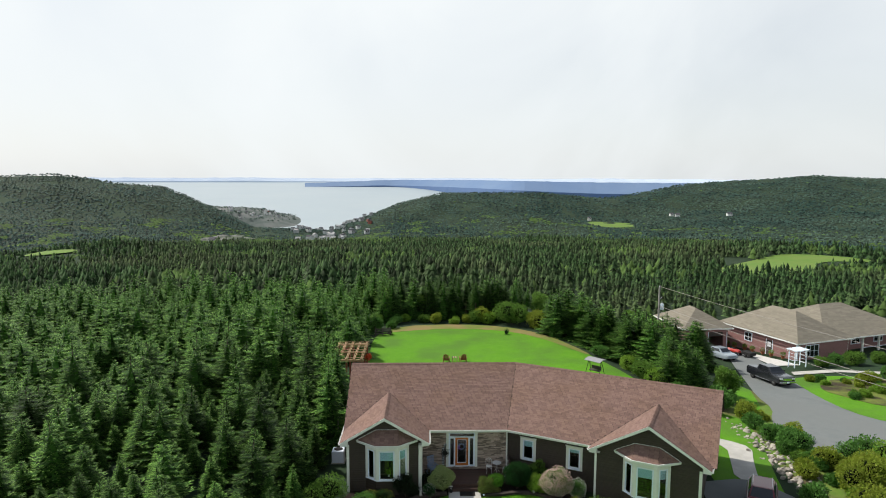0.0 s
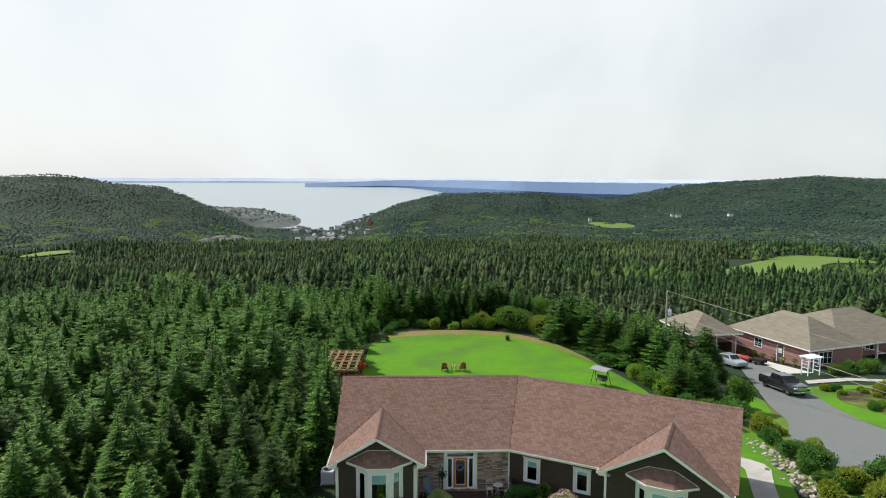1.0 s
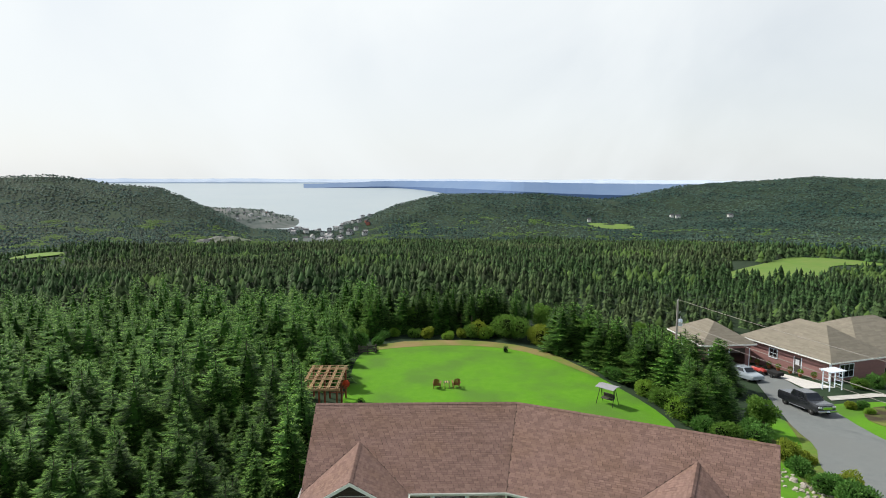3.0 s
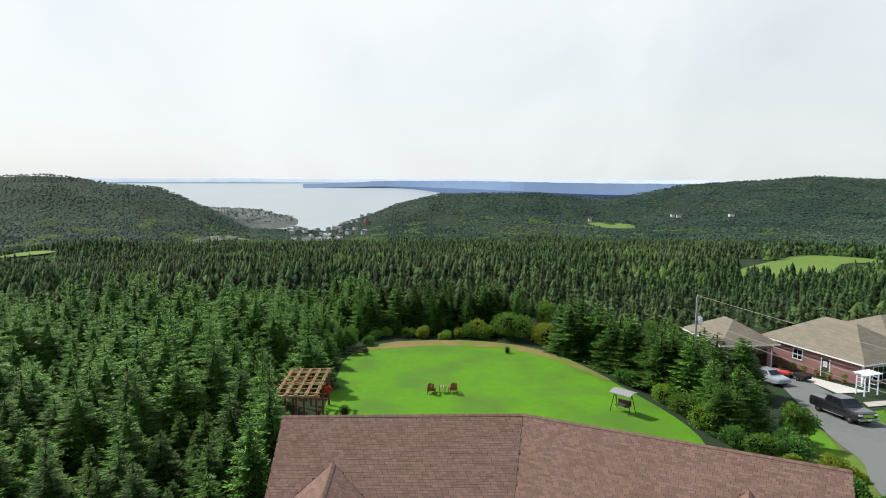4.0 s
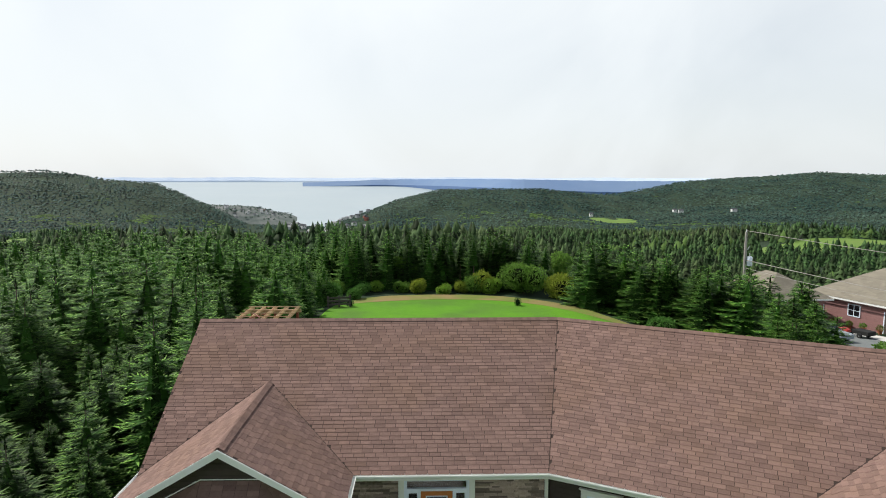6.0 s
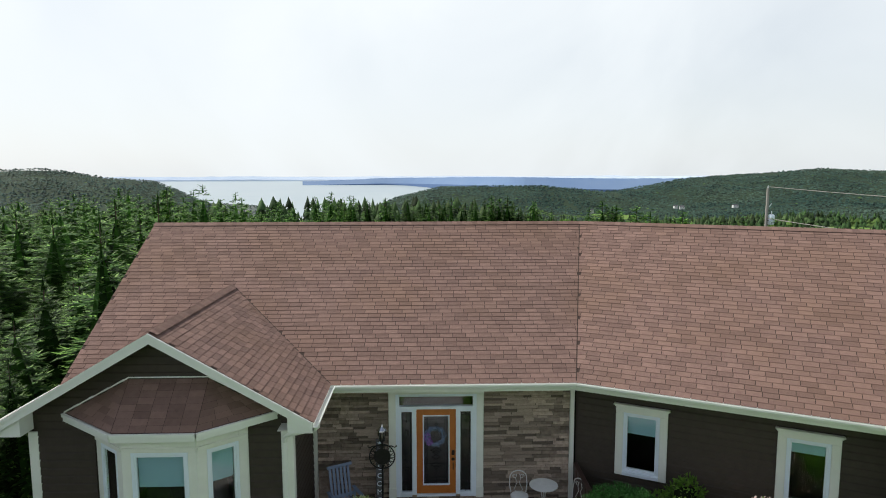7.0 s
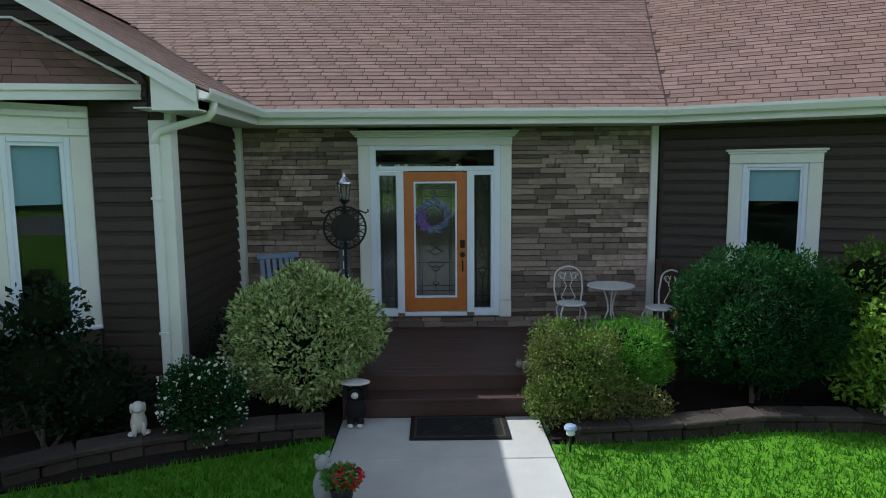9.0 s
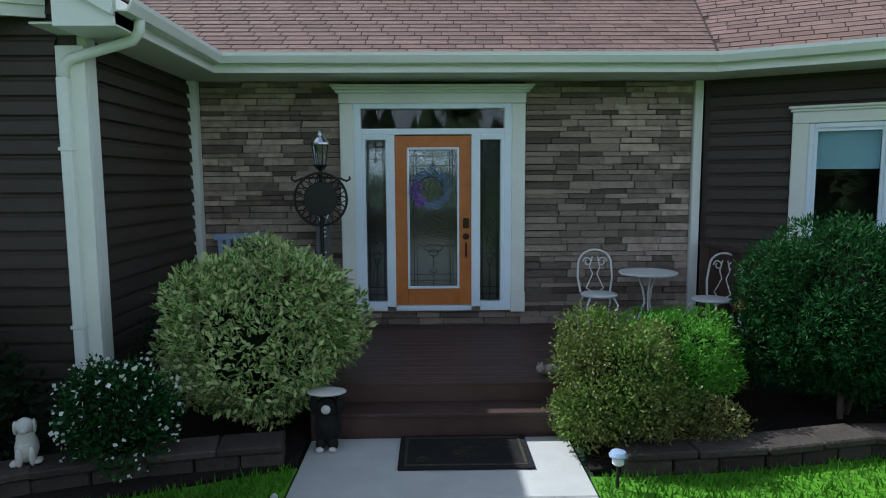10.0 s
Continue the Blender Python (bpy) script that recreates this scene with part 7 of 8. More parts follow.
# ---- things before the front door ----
# Tan block made much darker: the shade on the wall is in its colour.
WALLBLOCK = material("shade_darkened_tan_block", (0.042, 0.034, 0.028), (0.062, 0.051, 0.042), 6, 0.95, 0.8, 30, objects=0.3)
STATUE = material("white_cast_stone", (0.62, 0.60, 0.55), (0.50, 0.48, 0.44), 8, 0.9, 0.3, 60)
SLATEBLUE = material("faded_blue_paint", (0.18, 0.24, 0.36), (0.22, 0.28, 0.40), 6, 0.7)
BRASS = material("aged_brass", (0.50, 0.28, 0.10), (0.40, 0.22, 0.08), 12, 0.35, metal=0.8)
GREYBOARD = material("grey_sign_board", (0.10, 0.10, 0.105), (0.13, 0.13, 0.135), 6, 0.8)


def retaining_wall(points, label):
    ob = thing("retaining_wall", label, "garden wall")
    rng = random.Random(len(points) * 7)
    for course in range(2):
        for (x0, y0), (x1, y1) in zip(points, points[1:]):
            d = Vector((x1 - x0, y1 - y0))
            n = max(1, round(d.length / 0.36))
            ang = math.degrees(math.atan2(d.y, d.x))
            for i in range(n):
                k = (i + 0.5) / n
                L = d.length / n
                b = boxed(-L / 2 + 0.006, L / 2 - 0.006, -0.10, 0.12 + 0.02 * rng.random(), 0, 0.135, bevel=0.014)
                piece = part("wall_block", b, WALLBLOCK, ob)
                piece.matrix_world = pose(x0 + d.x * k, y0 + d.y * k, -0.79 + 0.14 * course + rng.uniform(0, 0.006), 0, 0, ang + rng.uniform(-2, 2))
    for i, (a, b) in enumerate(zip(points, points[1:])):
        d = Vector((b[0] - a[0], b[1] - a[1]))
        n = max(1, round(d.length / 0.55))
        ang = math.degrees(math.atan2(d.y, d.x))
        for j in range(n):
            k, L = (j + 0.5) / n, d.length / n
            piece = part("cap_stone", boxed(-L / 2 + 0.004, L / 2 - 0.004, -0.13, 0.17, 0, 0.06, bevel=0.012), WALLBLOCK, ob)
            piece.matrix_world = pose(a[0] + d.x * k, a[1] + d.y * k, -0.504 + rng.uniform(0, 0.006), 0, 0, ang + rng.uniform(-2, 2))


retaining_wall([(1.35, -3.20), (2.4, -3.12), (3.3, -2.95), (4.3, -3.0), (5.4, -3.5), (6.6, -4.3)], "low tan block wall edging the garden bed")
retaining_wall([(-3.75, -3.95), (-3.3, -3.6), (-2.8, -3.35), (-2.1, -3.12), (-1.15, -2.95)], "low curved tan block wall beside the path")


def door_mat():
    ob = thing("door_mat", "black rubber door mat with a faint border pattern", "door mat", at=(0.22, -2.865, -0.612))
    part("mat", boxed(-0.507, 0.507, -0.305, 0.305, 0, 0.016, bevel=0.006), RUBBER, ob)
    tan = material("worn_tan_print", (0.07, 0.055, 0.035), (0.03, 0.028, 0.022), 14, 0.9)
    part("border", boxed(-0.46, 0.46, 0.235, 0.262, 0.0165, 0.019), tan, ob)
    part("border", boxed(-0.46, 0.46, -0.262, -0.235, 0.0165, 0.019), tan, ob)
    for s in (-1, 1):
        part("border", boxed(s * 0.44, s * 0.46, -0.234, 0.234, 0.0165, 0.019), tan, ob)
    rng = random.Random(2)
    for i in range(14):
        x, y = rng.uniform(-0.36, 0.36), rng.uniform(-0.18, 0.18)
        part("scroll", tube(bmesh.new(), [(x + 0.06 * math.cos(t) * (1 - t / 9), y + 0.05 * math.sin(t) * (1 - t / 9), 0.0185) for t in [k * 0.6 for k in range(11)]], 0.003, 4), tan, ob)


door_mat()


def lamp_post():
    """Iron post with a lantern and a round pierced plaque."""
    x, y, zb = -1.19, -0.85, -0.24
    ob = thing("lamp_post", "black iron lantern post with a round pierced plaque", "lamp post", at=(x, y, zb))
    part("post", rod(bmesh.new(), (0, 0, 0), (0, 0, 1.86), 0.024, 0.02, 10), BLACKIRON, ob)
    part("base", lathe(bmesh.new(), [(0.14, 0), (0.14, 0.02), (0.05, 0.05), (0.03, 0.12)], 16), BLACKIRON, ob)
    lan = part("lantern", lathe(bmesh.new(), [(0.03, 1.86), (0.06, 1.89), (0.075, 1.91), (0.07, 1.915)], 6), BLACKIRON, ob)
    part("lantern_glass", lathe(bmesh.new(), [(0.055, 1.915), (0.082, 2.12), (0.078, 2.125)], 6), HAMMERED, lan)
    for i in range(6):
        a = i * math.pi / 3
        part("lantern_bar", rod(bmesh.new(), (0.056 * math.cos(a), 0.056 * math.sin(a), 1.913), (0.086 * math.cos(a), 0.086 * math.sin(a), 2.125), 0.006, n=5), BLACKIRON, lan)
    part("lantern_cap", lathe(bmesh.new(), [(0.105, 2.122), (0.10, 2.14), (0.055, 2.19), (0.028, 2.215), (0.02, 2.24), (0.006, 2.27)], 12), CHROME, lan, "pale metal lantern cap")
    part("arm", tube(bmesh.new(), [(-0.30, 0, 1.79), (-0.31, 0, 1.76), (-0.27, 0, 1.74), (-0.2, 0, 1.77), (0, 0, 1.78), (0.2, 0, 1.77), (0.27, 0, 1.74), (0.31, 0, 1.76), (0.30, 0, 1.79)], 0.012, 6), BLACKIRON, ob)
    c = Vector((0, -0.035, 1.55))
    def ring(r, t):
        bm = bmesh.new()
        rows = []
        for k in range(32):
            a = k * math.pi / 16
            rows.append([bm.verts.new((c.x + (r + t * math.cos(b)) * math.cos(a), c.y + t * math.sin(b), c.z + (r + t * math.cos(b)) * math.sin(a))) for b in [j * math.pi / 3 for j in range(6)]])
        for p, q in zip(rows, rows[1:] + rows[:1]):
            for j in range(6):
                bm.faces.new((p[j], p[(j + 1) % 6], q[(j + 1) % 6], q[j]))
        return bm
    pl = part("plaque", ring(0.275, 0.014), BLACKIRON, ob)
    part("plaque_ring", ring(0.17, 0.012), BLACKIRON, pl)
    bm = lathe(bmesh.new(), [(0.165, -0.008), (0.168, 0.0), (0.165, 0.008)], 28)
    bmesh.ops.transform(bm, matrix=Matrix.Translation(c) @ pose(0, 0, 0, 90, 0, 0), verts=bm.verts[:])
    part("plaque_disc", bm, BLACKIRON, pl)
    for i in range(16):
        a = i * math.pi / 8
        p = [(c.x + r * math.cos(a + o), c.y, c.z + r * math.sin(a + o)) for r, o in ((0.17, -0.1), (0.215, -0.16), (0.265, -0.06), (0.27, 0.06), (0.22, 0.16), (0.17, 0.1))]
        part("scroll", tube(bmesh.new(), p, 0.008, 4), BLACKIRON, pl)


lamp_post()


def letters(text, size, mat, parent, at):
    cu = bpy.data.curves.new("letter", "FONT")
    cu.body, cu.size, cu.extrude, cu.align_x = text, size, 0.004, "CENTER"
    tmp = new("letter", cu)
    bpy.context.view_layer.update()
    me = bpy.data.meshes.new_from_object(tmp.evaluated_get(bpy.context.evaluated_depsgraph_get()))
    bpy.data.objects.remove(tmp)
    me.materials.append(mat)
    o = new("letter", me)
    o.parent = parent
    o.matrix_local = at
    return o


def welcome_board():
    ob = thing("welcome_sign", "tall grey board with white stacked letters", "sign", at=(-1.30, -0.22, -0.24))
    ob.rotation_euler = (radians(-4), 0, 0)
    part("board", boxed(-0.085, 0.085, 0.0, 0.025, 0.0, 1.62, bevel=0.004), GREYBOARD, ob)
    for i, ch in enumerate("WELCOME"):
        letters(ch, 0.17, WHITE, ob, pose(0, -0.006, 1.28 - 0.19 * i, 90, 0, 0))
    star = bmesh.new()
    pts = [(0.06 * (1 if k % 2 == 0 else 0.42) * math.sin(k * math.pi / 5), -0.003, 1.52 + 0.06 * (1 if k % 2 == 0 else 0.42) * math.cos(k * math.pi / 5)) for k in range(10)]
    part("star", slab(star, pts, 0.006), WHITE, ob)


welcome_board()


def wreath():
    ob = thing("wreath", "lavender and purple twig wreath hung on the door", "wreath", at=(-0.03, -0.045, 1.40))
    rng = np.random.default_rng(9)
    n = 520
    a = rng.random(n) * 6.283
    r = 0.18 + rng.normal(0, 0.026, n)
    P = np.stack([r * np.cos(a), rng.normal(-0.015, 0.012, n), r * np.sin(a)], 1)
    t = np.stack([-np.sin(a) + 0.5 * np.cos(a), rng.normal(-0.3, 0.3, n), np.cos(a) + 0.5 * np.sin(a)], 1)
    t /= np.linalg.norm(t, axis=1)[:, None]
    s = np.cross(t, rng.normal(size=(n, 3)))
    s /= np.linalg.norm(s, axis=1)[:, None]
    L = rng.uniform(0.06, 0.11, n)[:, None]
    V = np.stack([P - s * 0.007, P + s * 0.007, P + t * L], 1).reshape(-1, 3)
    tw = new("twig", raw_mesh("twig", V, np.arange(n * 3).reshape(-1, 3), leaf_material("lavender_twigs", (0.22, 0.31, 0.48), (0.30, 0.38, 0.54), 0.3)))
    tw.parent = ob
    fl = new("flower", leaf_cloud(3, 260, [(-0.18, -0.03, -0.02, 0.06, 0.03, 0.11), (-0.12, -0.03, -0.15, 0.06, 0.03, 0.04)], 0.04, leaf_material("purple_petals", (0.30, 0.14, 0.50), (0.4, 0.2, 0.58), 0.2), 0.8))
    fl.parent = ob
    tagged(tw, kind="stuff"), tagged(fl, kind="stuff")
    part("ring", tube(bmesh.new(), [(0.15 * math.cos(k * math.pi / 12), 0, 0.15 * math.sin(k * math.pi / 12)) for k in range(25)], 0.014, 6), BARK, ob)


wreath()


def bistro_chair(x, y, turn, label):
    ob = thing("bistro_chair", label, "chair", "bistro chairs on the deck")
    seat = part("seat", lathe(bmesh.new(), [(0.17, 0.44), (0.20, 0.445), (0.205, 0.46), (0.19, 0.47), (0.05, 0.465)], 24), WHITEIRON, ob, "", True)
    for sx, sy in ((-1, -1), (1, -1), (-1, 1), (1, 1)):
        part("leg", tube(bmesh.new(), [(sx * 0.13, sy * 0.12, 0.44), (sx * 0.17, sy * 0.16, 0.36), (sx * 0.15, sy * 0.15, 0.18), (sx * 0.19, sy * 0.20, 0.0)], 0.011, 6), WHITEIRON, ob)
    hoop = [(-0.17, 0.17, 0.45), (-0.20, 0.20, 0.62)] + [(0.19 * math.cos(t), 0.225, 0.78 + 0.16 * math.sin(t)) for t in [math.pi - k * math.pi / 10 for k in range(11)]] + [(0.20, 0.20, 0.62), (0.17, 0.17, 0.45)]
    back = part("back_hoop", tube(bmesh.new(), hoop, 0.012, 6), WHITEIRON, ob)
    for s in (-1, 1):
        sp = [(s * (0.085 + 0.055 * math.cos(t) * (1 - t / 12)), 0.222, 0.80 + 0.055 * math.sin(t) * (1 - t / 12)) for t in [k * 0.55 for k in range(14)]]
        part("scroll", tube(bmesh.new(), sp, 0.007, 5), WHITEIRON, back)
        part("scroll", tube(bmesh.new(), [(s * 0.03, 0.222, 0.86), (s * 0.06, 0.22, 0.74), (s * 0.025, 0.21, 0.66), (s * 0.07, 0.20, 0.56), (s * 0.10, 0.19, 0.50), (s * 0.06, 0.18, 0.47)], 0.007, 5), WHITEIRON, back)
    ob.matrix_world = pose(x, y, -0.24, 0, 0, turn)


bistro_chair(1.86, -0.60, 0, "white scrolled iron bistro chair beside the table")
bistro_chair(2.98, -0.95, -58, "white scrolled iron bistro chair turned to the table")


def bistro_table():
    ob = thing("bistro_table", "white round iron bistro table on the deck", "table", at=(2.40, -0.62, -0.24))
    part("top", lathe(bmesh.new(), [(0.05, 0.68), (0.30, 0.685), (0.32, 0.695), (0.32, 0.712), (0.30, 0.716)], 32), WHITEIRON, ob)
    for k in range(3):
        a = k * 2.094 + 0.4
        c, s = math.cos(a), math.sin(a)
        part("leg", tube(bmesh.new(), [(0.12 * c, 0.12 * s, 0.68), (0.05 * c, 0.05 * s, 0.5), (0.03 * c, 0.03 * s, 0.36), (0.10 * c, 0.10 * s, 0.16), (0.22 * c, 0.22 * s, 0.0)], 0.012, 6), WHITEIRON, ob)


bistro_table()


def rocking_chair():
    ob = thing("rocking_chair", "faded blue slatted rocking chair by the wall", "chair")
    for i in range(6):
        part("back_slat", boxed(-0.24 + 0.085 * i, -0.185 + 0.085 * i, 0, 0.02, 0, 0.72, bevel=0.005, m=pose(0, 0.22, 0.42, -14, 0, 0)), SLATEBLUE, ob)
    for z in (0.04, 0.69):
        part("back_rail", boxed(-0.28, 0.31, -0.012, 0.0, z, z + 0.07, bevel=0.005, m=pose(0, 0.22, 0.42, -14, 0, 0)), SLATEBLUE, ob)
    for i in range(5):
        part("seat_slat", boxed(-0.27, 0.27, -0.25 + 0.095 * i, -0.17 + 0.095 * i, 0.40, 0.42, bevel=0.004), SLATEBLUE, ob)
    for s in (-1, 1):
        part("arm", boxed(s * 0.26, s * 0.34, -0.28, 0.28, 0.62, 0.645, bevel=0.008), SLATEBLUE, ob)
        for y in (-0.24, 0.2):
            part("leg", boxed(s * 0.28, s * 0.32, y - 0.02, y + 0.02, 0.05, 0.618), SLATEBLUE, ob)
        part("rocker", tube(bmesh.new(), [(s * 0.30, -0.42 + 0.1 * k, 0.02 + 0.10 * ((k - 4.5) / 4.5) ** 2) for k in range(10)], 0.022, 6), SLATEBLUE, ob)
    ob.matrix_world = pose(-2.02, -0.75, -0.24, 0, 0, 28)


rocking_chair()


def blob_statue(name, label, category, at, balls, mat, turn=0.0, pale=()):
    """A small cast figure, one mesh."""
    bm = bmesh.new()
    for group, slot in ((balls, 0), (pale, 1)):
        for x, y, z, rx, ry, rz in group:
            made = bmesh.ops.create_uvsphere(bm, u_segments=14, v_segments=9, radius=1.0, matrix=Matrix.LocRotScale((x, y, z), None, (rx, ry, rz)))
            for f in {f for v in made["verts"] for f in v.link_faces}:
                f.material_index = slot
    ob = part(name, bm, mat, None, "", True)
    ob.data.materials.append(STATUE)
    ob.matrix_world = pose(*at, 0, 0, turn)
    return tagged(ob, label, category)


blob_statue("dog_statue", "white cast stone puppy sitting on the wall", "statue", (-2.86, -3.30, -0.44), [(0, 0, 0.10, 0.075, 0.085, 0.11), (0, -0.02, 0.17, 0.06, 0.055, 0.09), (0, -0.04, 0.27, 0.058, 0.055, 0.058), (0, -0.095, 0.255, 0.03, 0.035, 0.025), (-0.055, -0.03, 0.26, 0.017, 0.03, 0.05), (0.055, -0.03, 0.26, 0.017, 0.03, 0.05), (-0.04, -0.08, 0.06, 0.024, 0.03, 0.07), (0.04, -0.08, 0.06, 0.024, 0.03, 0.07), (-0.07, -0.06, 0.02, 0.03, 0.05, 0.02), (0.07, -0.06, 0.02, 0.03, 0.05, 0.02)], STATUE, 25)
blob_statue("bear_statue", "pale grey bear figure holding a pot", "statue", (-0.92, -4.38, -0.61), [(0, 0, 0.16, 0.085, 0.075, 0.14), (0, -0.01, 0.36, 0.065, 0.06, 0.065), (0.02, -0.07, 0.345, 0.032, 0.035, 0.028), (-0.05, 0.0, 0.42, 0.022, 0.015, 0.024), (0.05, 0.0, 0.42, 0.022, 0.015, 0.024), (-0.05, -0.06, 0.03, 0.04, 0.06, 0.035), (0.05, -0.06, 0.03, 0.04, 0.06, 0.035), (0.08, -0.06, 0.2, 0.06, 0.03, 0.03), (0.06, -0.05, 0.12, 0.06, 0.03, 0.03)], material("grey_cast_stone", (0.34, 0.36, 0.36), (0.26, 0.28, 0.28), 9, 0.9), 35)


def flower_pot():
    ob = thing("flower_pot", "black pot of red geraniums on the path edge", "flower pot", at=(-0.76, -4.46, -0.612))
    part("pot", lathe(bmesh.new(), [(0.06, 0), (0.09, 0.16), (0.105, 0.2), (0.10, 0.21)], 18), BLACKIRON, ob)
    for me, nm in ((leaf_cloud(5, 420, [(0, 0, 0.27, 0.14, 0.13, 0.09)], 0.045, SAGE, 0.7), "foliage"), (leaf_cloud(6, 160, [(0.05, -0.04, 0.30, 0.12, 0.10, 0.07)], 0.03, leaf_material("red_petals", (0.5, 0.02, 0.02), (0.4, 0.02, 0.03), 0.2), 0.9, shell=0.9), "blossom")):
        c = new(nm, me)
        c.parent = ob


flower_pot()


blob_statue("black_bear_figure", "black bear figure with a white muzzle holding a dish", "statue", (-0.86, -2.72, -0.612), [(0, 0, 0.16, 0.11, 0.09, 0.14), (0, 0, 0.33, 0.09, 0.08, 0.08), (-0.05, -0.06, 0.05, 0.04, 0.05, 0.05), (0.05, -0.06, 0.05, 0.04, 0.05, 0.05), (-0.10, -0.02, 0.36, 0.035, 0.04, 0.09), (0.10, -0.02, 0.36, 0.035, 0.04, 0.09)], RUBBER, pale=[(0, -0.085, 0.335, 0.038, 0.02, 0.036), (0, -0.02, 0.46, 0.16, 0.11, 0.022), (-0.05, -0.115, 0.022, 0.032, 0.022, 0.022), (0.05, -0.115, 0.022, 0.032, 0.022, 0.022)])
blob_statue("cat_figure", "small striped sleeping cat figure on the deck", "statue", (1.02, -2.10, -0.24), [(0, 0, 0.05, 0.10, 0.06, 0.05), (-0.08, -0.03, 0.07, 0.045, 0.04, 0.042), (0.08, 0.01, 0.04, 0.05, 0.05, 0.035), (-0.10, -0.02, 0.115, 0.012, 0.01, 0.016), (-0.065, -0.02, 0.115, 0.012, 0.01, 0.016)], material("tabby_stone", (0.40, 0.36, 0.30), (0.16, 0.13, 0.10), 30, 0.9))


def solar_light():
    ob = thing("solar_light", "small black garden solar light with a pale cap", "garden light", at=(1.24, -3.48, -0.62))
    part("stake", rod(bmesh.new(), (0, 0, -0.05), (0, 0, 0.18), 0.011, n=8), BLACKIRON, ob)
    part("lens", lathe(bmesh.new(), [(0.03, 0.18), (0.042, 0.19), (0.042, 0.235), (0.03, 0.24)], 14), LAMPGLASS, ob)
    part("cap", lathe(bmesh.new(), [(0.062, 0.24), (0.064, 0.252), (0.05, 0.275), (0.015, 0.283)], 18), material("pale_blue_metal", (0.35, 0.45, 0.60), None, 5, 0.35, metal=0.3), ob, "pale blue domed cap")


solar_light()


def bird_feeder():
    ob = thing("bird_feeder", "brass bird feeder hanging on an iron hook", "bird feeder", at=(2.80, -1.95, -0.62))
    part("hook", tube(bmesh.new(), [(0.14, 0, -0.05), (0.14, 0, 1.25), (0.10, 0, 1.32), (0.03, 0, 1.32), (0, 0, 1.27)], 0.007, 6), BLACKIRON, ob)
    part("chain", rod(bmesh.new(), (0, 0, 1.27), (0, 0, 1.02), 0.004, n=5), BRASS, ob)
    part("dome", lathe(bmesh.new(), [(0.065, 0.92), (0.068, 0.95), (0.05, 0.985), (0.02, 1.02)], 16), BRASS, ob)
    part("tube", rod(bmesh.new(), (0, 0, 0.92), (0, 0, 0.76), 0.02, n=8), LAMPGLASS, ob)
    part("dish", lathe(bmesh.new(), [(0.03, 0.72), (0.08, 0.735), (0.088, 0.755)], 16), STATUE, ob)


bird_feeder()


def potted_plant_in_window():
    ob = thing("potted_plant", "green houseplant in a white pot inside the bay", "plant", at=(-4.95, -2.62, 0.52))
    part("pot", lathe(bmesh.new(), [(0.05, 0), (0.075, 0.12), (0.07, 0.125)], 14), WHITE, ob)
    c = new("foliage", leaf_cloud(15, 120, [(0, 0, 0.30, 0.12, 0.10, 0.16)], 0.11, BROADLEAF, 0.4))
    c.parent = ob
    part("sill_shelf", boxed(-0.6, 0.6, -0.1, 0.2, -0.05, 0.0), DARKROOM, ob)


potted_plant_in_window()


def planter_post():
    for x, y in ((-3.88, -3.98), (4.55, -3.12)):
        ob = thing("garden_post", "short pale concrete post by the garden wall", "post", at=(x, y, -0.66))
        part("shaft", boxed(-0.06, 0.06, -0.06, 0.06, 0, 0.30, bevel=0.02), STATUE, ob)
        part("cap", lathe(bmesh.new(), [(0.075, 0.302), (0.08, 0.32), (0.04, 0.35)], 12), STATUE, ob)


planter_post()

# ---- shingles and stones, piece by piece ----
COS = 1 / math.sqrt(1 + PITCH * PITCH)
SIN = PITCH * COS
TAB_W, TAB_H = 0.305, 0.142


def shingle_plane(origin, along, up, normal, length, limits, covered, store, pick=None):
    """Courses of tabs on one roof slope. limits(s) gives the run along the course."""
    rows = int(length / TAB_H)
    rng = random.Random(rows)
    for k in range(rows + 1):
        s0, s1 = k * TAB_H - 0.02, min((k + 1) * TAB_H, length)
        lo, hi = limits((s0 + s1) / 2)
        x = lo - (0.5 * TAB_W if k % 2 else 0.0) + 0.07 * ((k * 7) % 3 - 1)
        while x < hi:
            a, b = max(lo, x) + 0.007, min(hi, x + TAB_W) - 0.007
            x += TAB_W
            if b - a < 0.03:
                continue
            mid = origin + along * ((a + b) / 2) + up * ((s0 + s1) / 2)
            if covered and covered(mid):
                continue
            if pick is not None and pick(mid) and b - a > TAB_W - 0.018:
                pick.spots.append(origin + along * a + up * s0)
                continue
            t = 0.010 + 0.004 * rng.random()
            base = len(store[0])
            for h0, h1 in ((0.0, 0.0), (t, 0.003)):
                for p, q, h in ((a, s0, h0), (b, s0, h0), (b, s1, h1), (a, s1, h1)):
                    store[0].append(origin + along * p + up * q + normal * h)
            for f in ((4, 5, 6, 7), (0, 1, 5, 4), (1, 2, 6, 5), (3, 0, 4, 7)):
                store[1].append(tuple(base + i for i in f))


class NearDoor:
    def __init__(self):
        self.spots = []

    def __call__(self, p):
        return -2.1 < p.x < 2.7 and p.y < 1.2


def under_gables(p):
    for g, m in ((GAB_L, None), (GAB_R, WING.inverted())):
        q = p if m is None else m @ p
        if abs(q.x - g["x"]) < g["half"] and g["z"] - PITCH * abs(q.x - g["x"]) > q.z + 0.03 and q.y < 4:
            return True
    return False


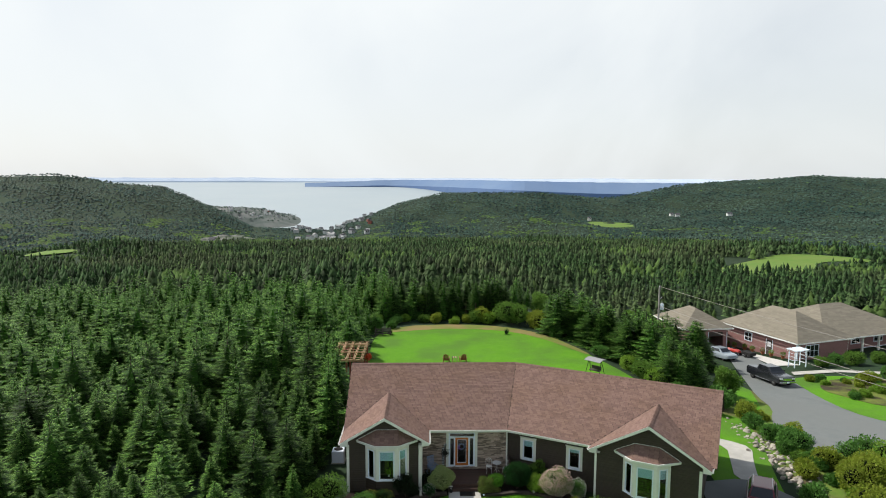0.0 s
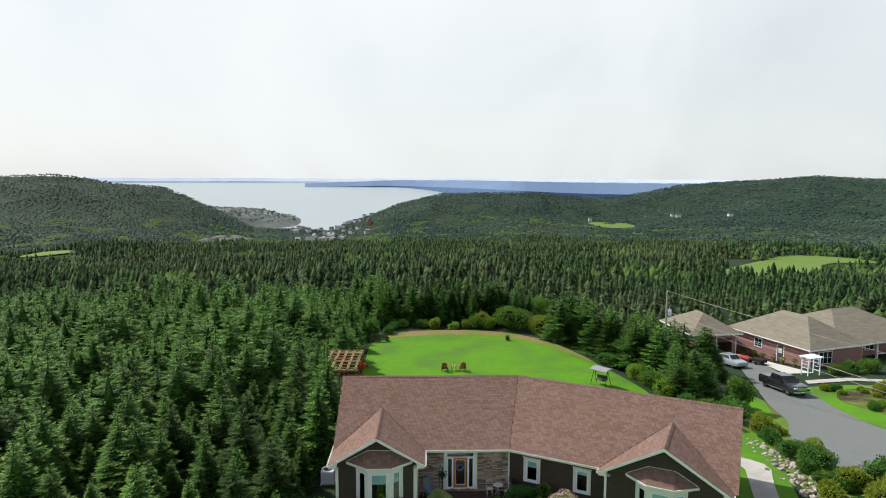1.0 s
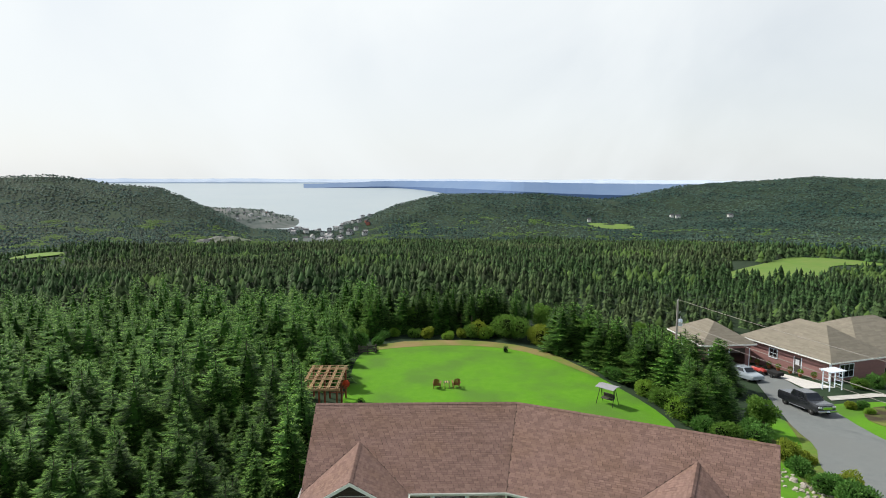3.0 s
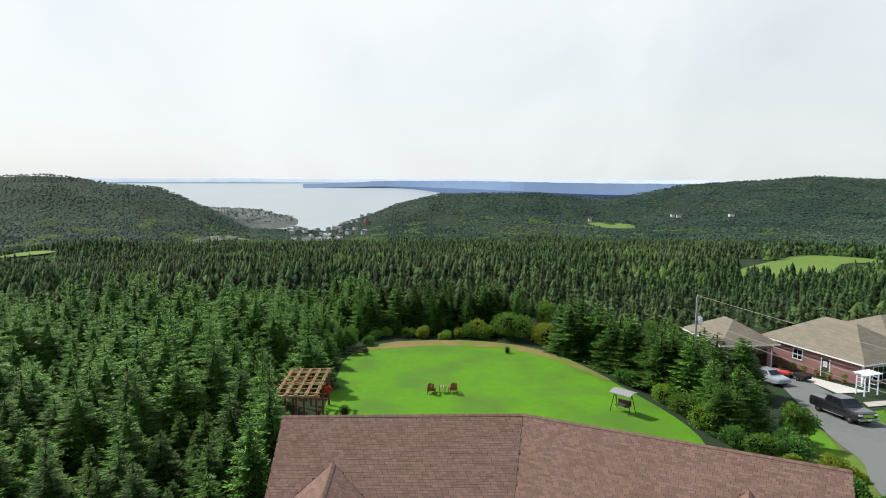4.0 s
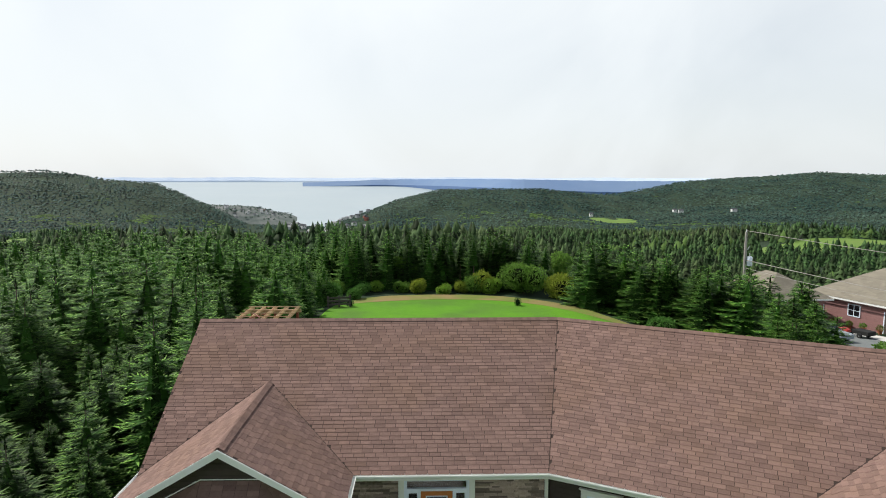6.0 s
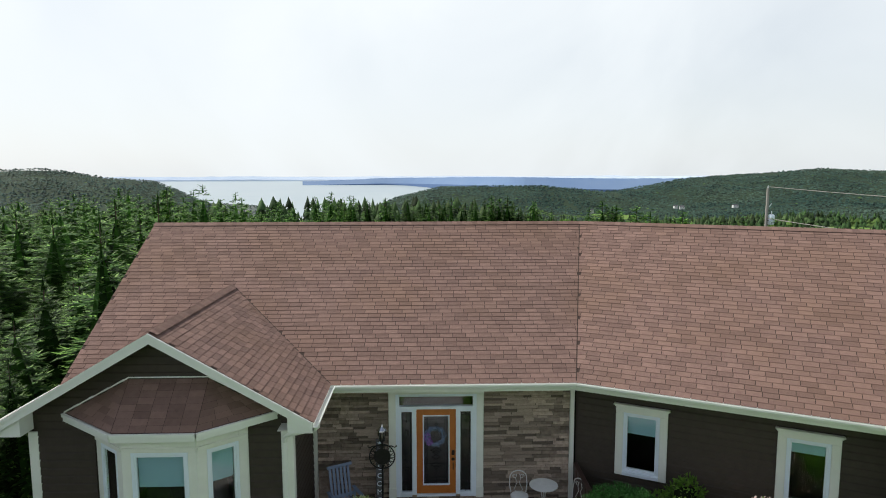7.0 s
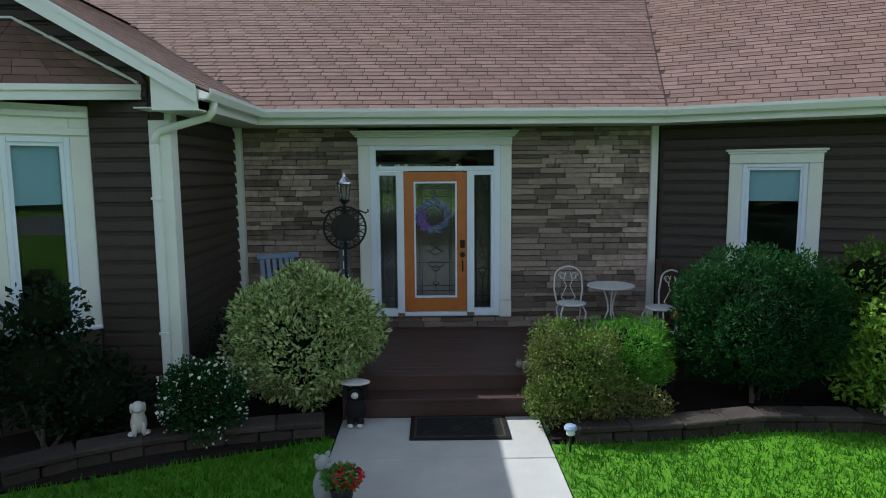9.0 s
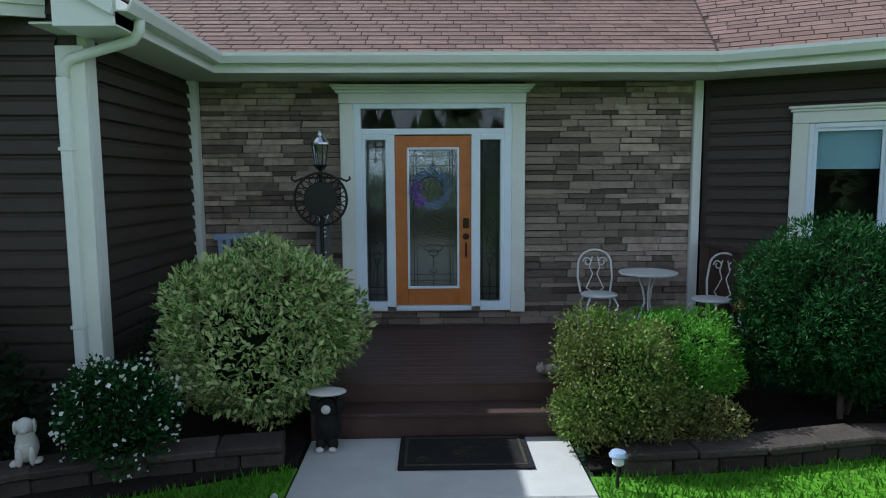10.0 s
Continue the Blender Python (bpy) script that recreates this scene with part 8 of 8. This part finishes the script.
def build_shingles():
    store = ([], [])
    L = (RIDGE_Y - EAVE_Y) / COS
    pick = NearDoor()
    up, no = Vector((0, COS, SIN)), Vector((0, -SIN, COS))
    shingle_plane(Vector((LEFT_END, EAVE_Y - 0.02, EAVE_Z - 0.012)), Vector((1, 0, 0)), up, no, L, lambda s: (0, bend_at(EAVE_Y + s * COS) - LEFT_END), under_gables, store, pick)
    R = WING.to_3x3()
    o = WING @ Vector((0, EAVE_Y - 0.02, EAVE_Z - 0.012))
    shingle_plane(o, R @ Vector((1, 0, 0)), R @ up, R @ no, L, lambda s: (-(EAVE_Y + s * COS) * HALF, WING_END), under_gables, store)
    for g, m in ((GAB_L, Matrix()), (GAB_R, WING)):
        r3 = m.to_3x3()
        low = g["z"] - g["half"] * PITCH
        for s in (-1, 1):
            oo = m @ Vector((g["x"] + s * (g["half"] + 0.015), g["front"] - 0.03, low - 0.015 * PITCH + 0.003))
            u2, n2 = Vector((-s * COS, 0, SIN)), Vector((s * SIN, 0, COS))
            shingle_plane(oo, r3 @ Vector((0, 1, 0)), r3 @ u2, r3 @ n2, g["half"] / COS, lambda q, g=g: (0, EAVE_Y - g["front"] + 0.05 + q * COS), None, store)
    caps = ([], [])

    def cap_run(a, b, side):
        """Folded caps over a ridge or hip."""
        d = (b - a)
        n = int(d.length / 0.15)
        d = d.normalized()
        w = d.cross(Vector((0, 0, 1))).normalized()
        for i in range(n):
            p, q = a + d * (i * 0.15), a + d * (i * 0.15 + 0.19)
            i0 = len(caps[0])
            drop = Vector((0, 0, side))
            for r, h in ((p, 0.024), (q, 0.014)):
                caps[0].extend([r - w * 0.14 - drop + Vector((0, 0, h)), r + Vector((0, 0, h + 0.012)), r + w * 0.14 - drop + Vector((0, 0, h))])
            caps[1].extend([(i0, i0 + 1, i0 + 4, i0 + 3), (i0 + 1, i0 + 2, i0 + 5, i0 + 4)])
    cap_run(Vector((LEFT_END, RIDGE_Y, RIDGE_Z)), Vector((bend_at(RIDGE_Y), RIDGE_Y, RIDGE_Z)), 0.07)
    cap_run(Vector((bend_at(RIDGE_Y), RIDGE_Y, RIDGE_Z)), WING @ Vector((WING_END, RIDGE_Y, RIDGE_Z)), 0.07)
    for g, m in ((GAB_L, Matrix()), (GAB_R, WING)):
        cap_run(m @ Vector((g["x"], g["front"], g["z"] + 0.012)), m @ Vector((g["x"], EAVE_Y + (g["z"] - EAVE_Z) / PITCH, g["z"] + 0.012)), 0.07)
    tagged(mesh_part("shingle_field", store[0], store[1], SHINGLE, roof), kind="stuff")
    tagged(mesh_part("ridge_cap", caps[0], caps[1], SHINGLE, roof), kind="stuff")
    t, w = 0.012, TAB_W - 0.014
    vs = [up * q + Vector((p, 0, 0)) + no * h for h0, h1 in ((0.0, 0.0), (t, 0.003)) for p, q, h in ((0, 0, h0), (w, 0, h0), (w, TAB_H + 0.02, h1), (0, TAB_H + 0.02, h1))]
    first = mesh_part("shingle", vs, [(4, 5, 6, 7), (0, 1, 5, 4), (1, 2, 6, 5), (3, 0, 4, 7)], SHINGLE_PIECE, roof)
    first.location = pick.spots[0]
    for p in pick.spots[1:]:
        o = new("shingle", first.data)
        o.parent, o.location = roof, p


build_shingles()


def build_stones():
    rng = random.Random(8)
    kinds = []
    for i in range(8):
        bm = bmesh.new()
        box(bm, 0, 1, -0.5, 0.5, 0, 1)
        for v in bm.verts:
            v.co.x += rng.uniform(-0.015, 0.015)
            v.co.z += rng.uniform(-0.06, 0.06)
            if v.co.y < 0:
                v.co.y += rng.uniform(-0.12, 0.2)
                v.co.x += 0.03 * (0.5 - v.co.x)
                v.co.z += 0.10 * (0.5 - v.co.z)
        me = bpy.data.meshes.new("stone")
        bmesh.ops.recalc_face_normals(bm, faces=bm.faces)
        bm.to_mesh(me)
        bm.free()
        me.materials.append(STONE)
        kinds.append(me)
    backing = bpy.data.objects["wall_stone_backing"]
    spots = []
    z = -0.72
    while z < 2.66:
        h = rng.choice((0.055, 0.068, 0.080, 0.095))
        for x0, x1 in ((-2.735, -1.10), (1.10, 3.10)) if z > -0.10 and z < 2.60 else ((-2.735, 3.10),):
            x = x0
            while x < x1 - 0.02:
                w = min(rng.uniform(0.18, 0.54), x1 - x)
                if x1 - x - w < 0.1:
                    w = x1 - x
                spots.append((x, z, w, h))
                x += w
        z += h
    spots.sort(key=lambda s: abs(s[0] + s[2] / 2 - 0.3) + 0.2 * abs(s[1] - 1.2))
    rest = ([], [])
    for i, (x, zz, w, h) in enumerate(spots):
        me = kinds[i % 8]
        dep = rng.uniform(0.055, 0.09)
        if i < 300 and h > 0.0:
            o = new("stone", me)
            o.parent = backing
            o.location, o.scale = (x + 0.001, 0.05, zz + 0.001), (w - 0.001, dep, h - 0.001)
        else:
            base = len(rest[0])
            rest[0].extend([(x + 0.001 + v.co.x * (w - 0.001), 0.05 + v.co.y * dep, zz + 0.001 + v.co.z * (h - 0.001)) for v in me.vertices])
            rest[1].extend([tuple(base + k for k in p.vertices) for p in me.polygons])
    tagged(mesh_part("stonework", rest[0], rest[1], STONE_REST, backing), kind="stuff")


build_stones()
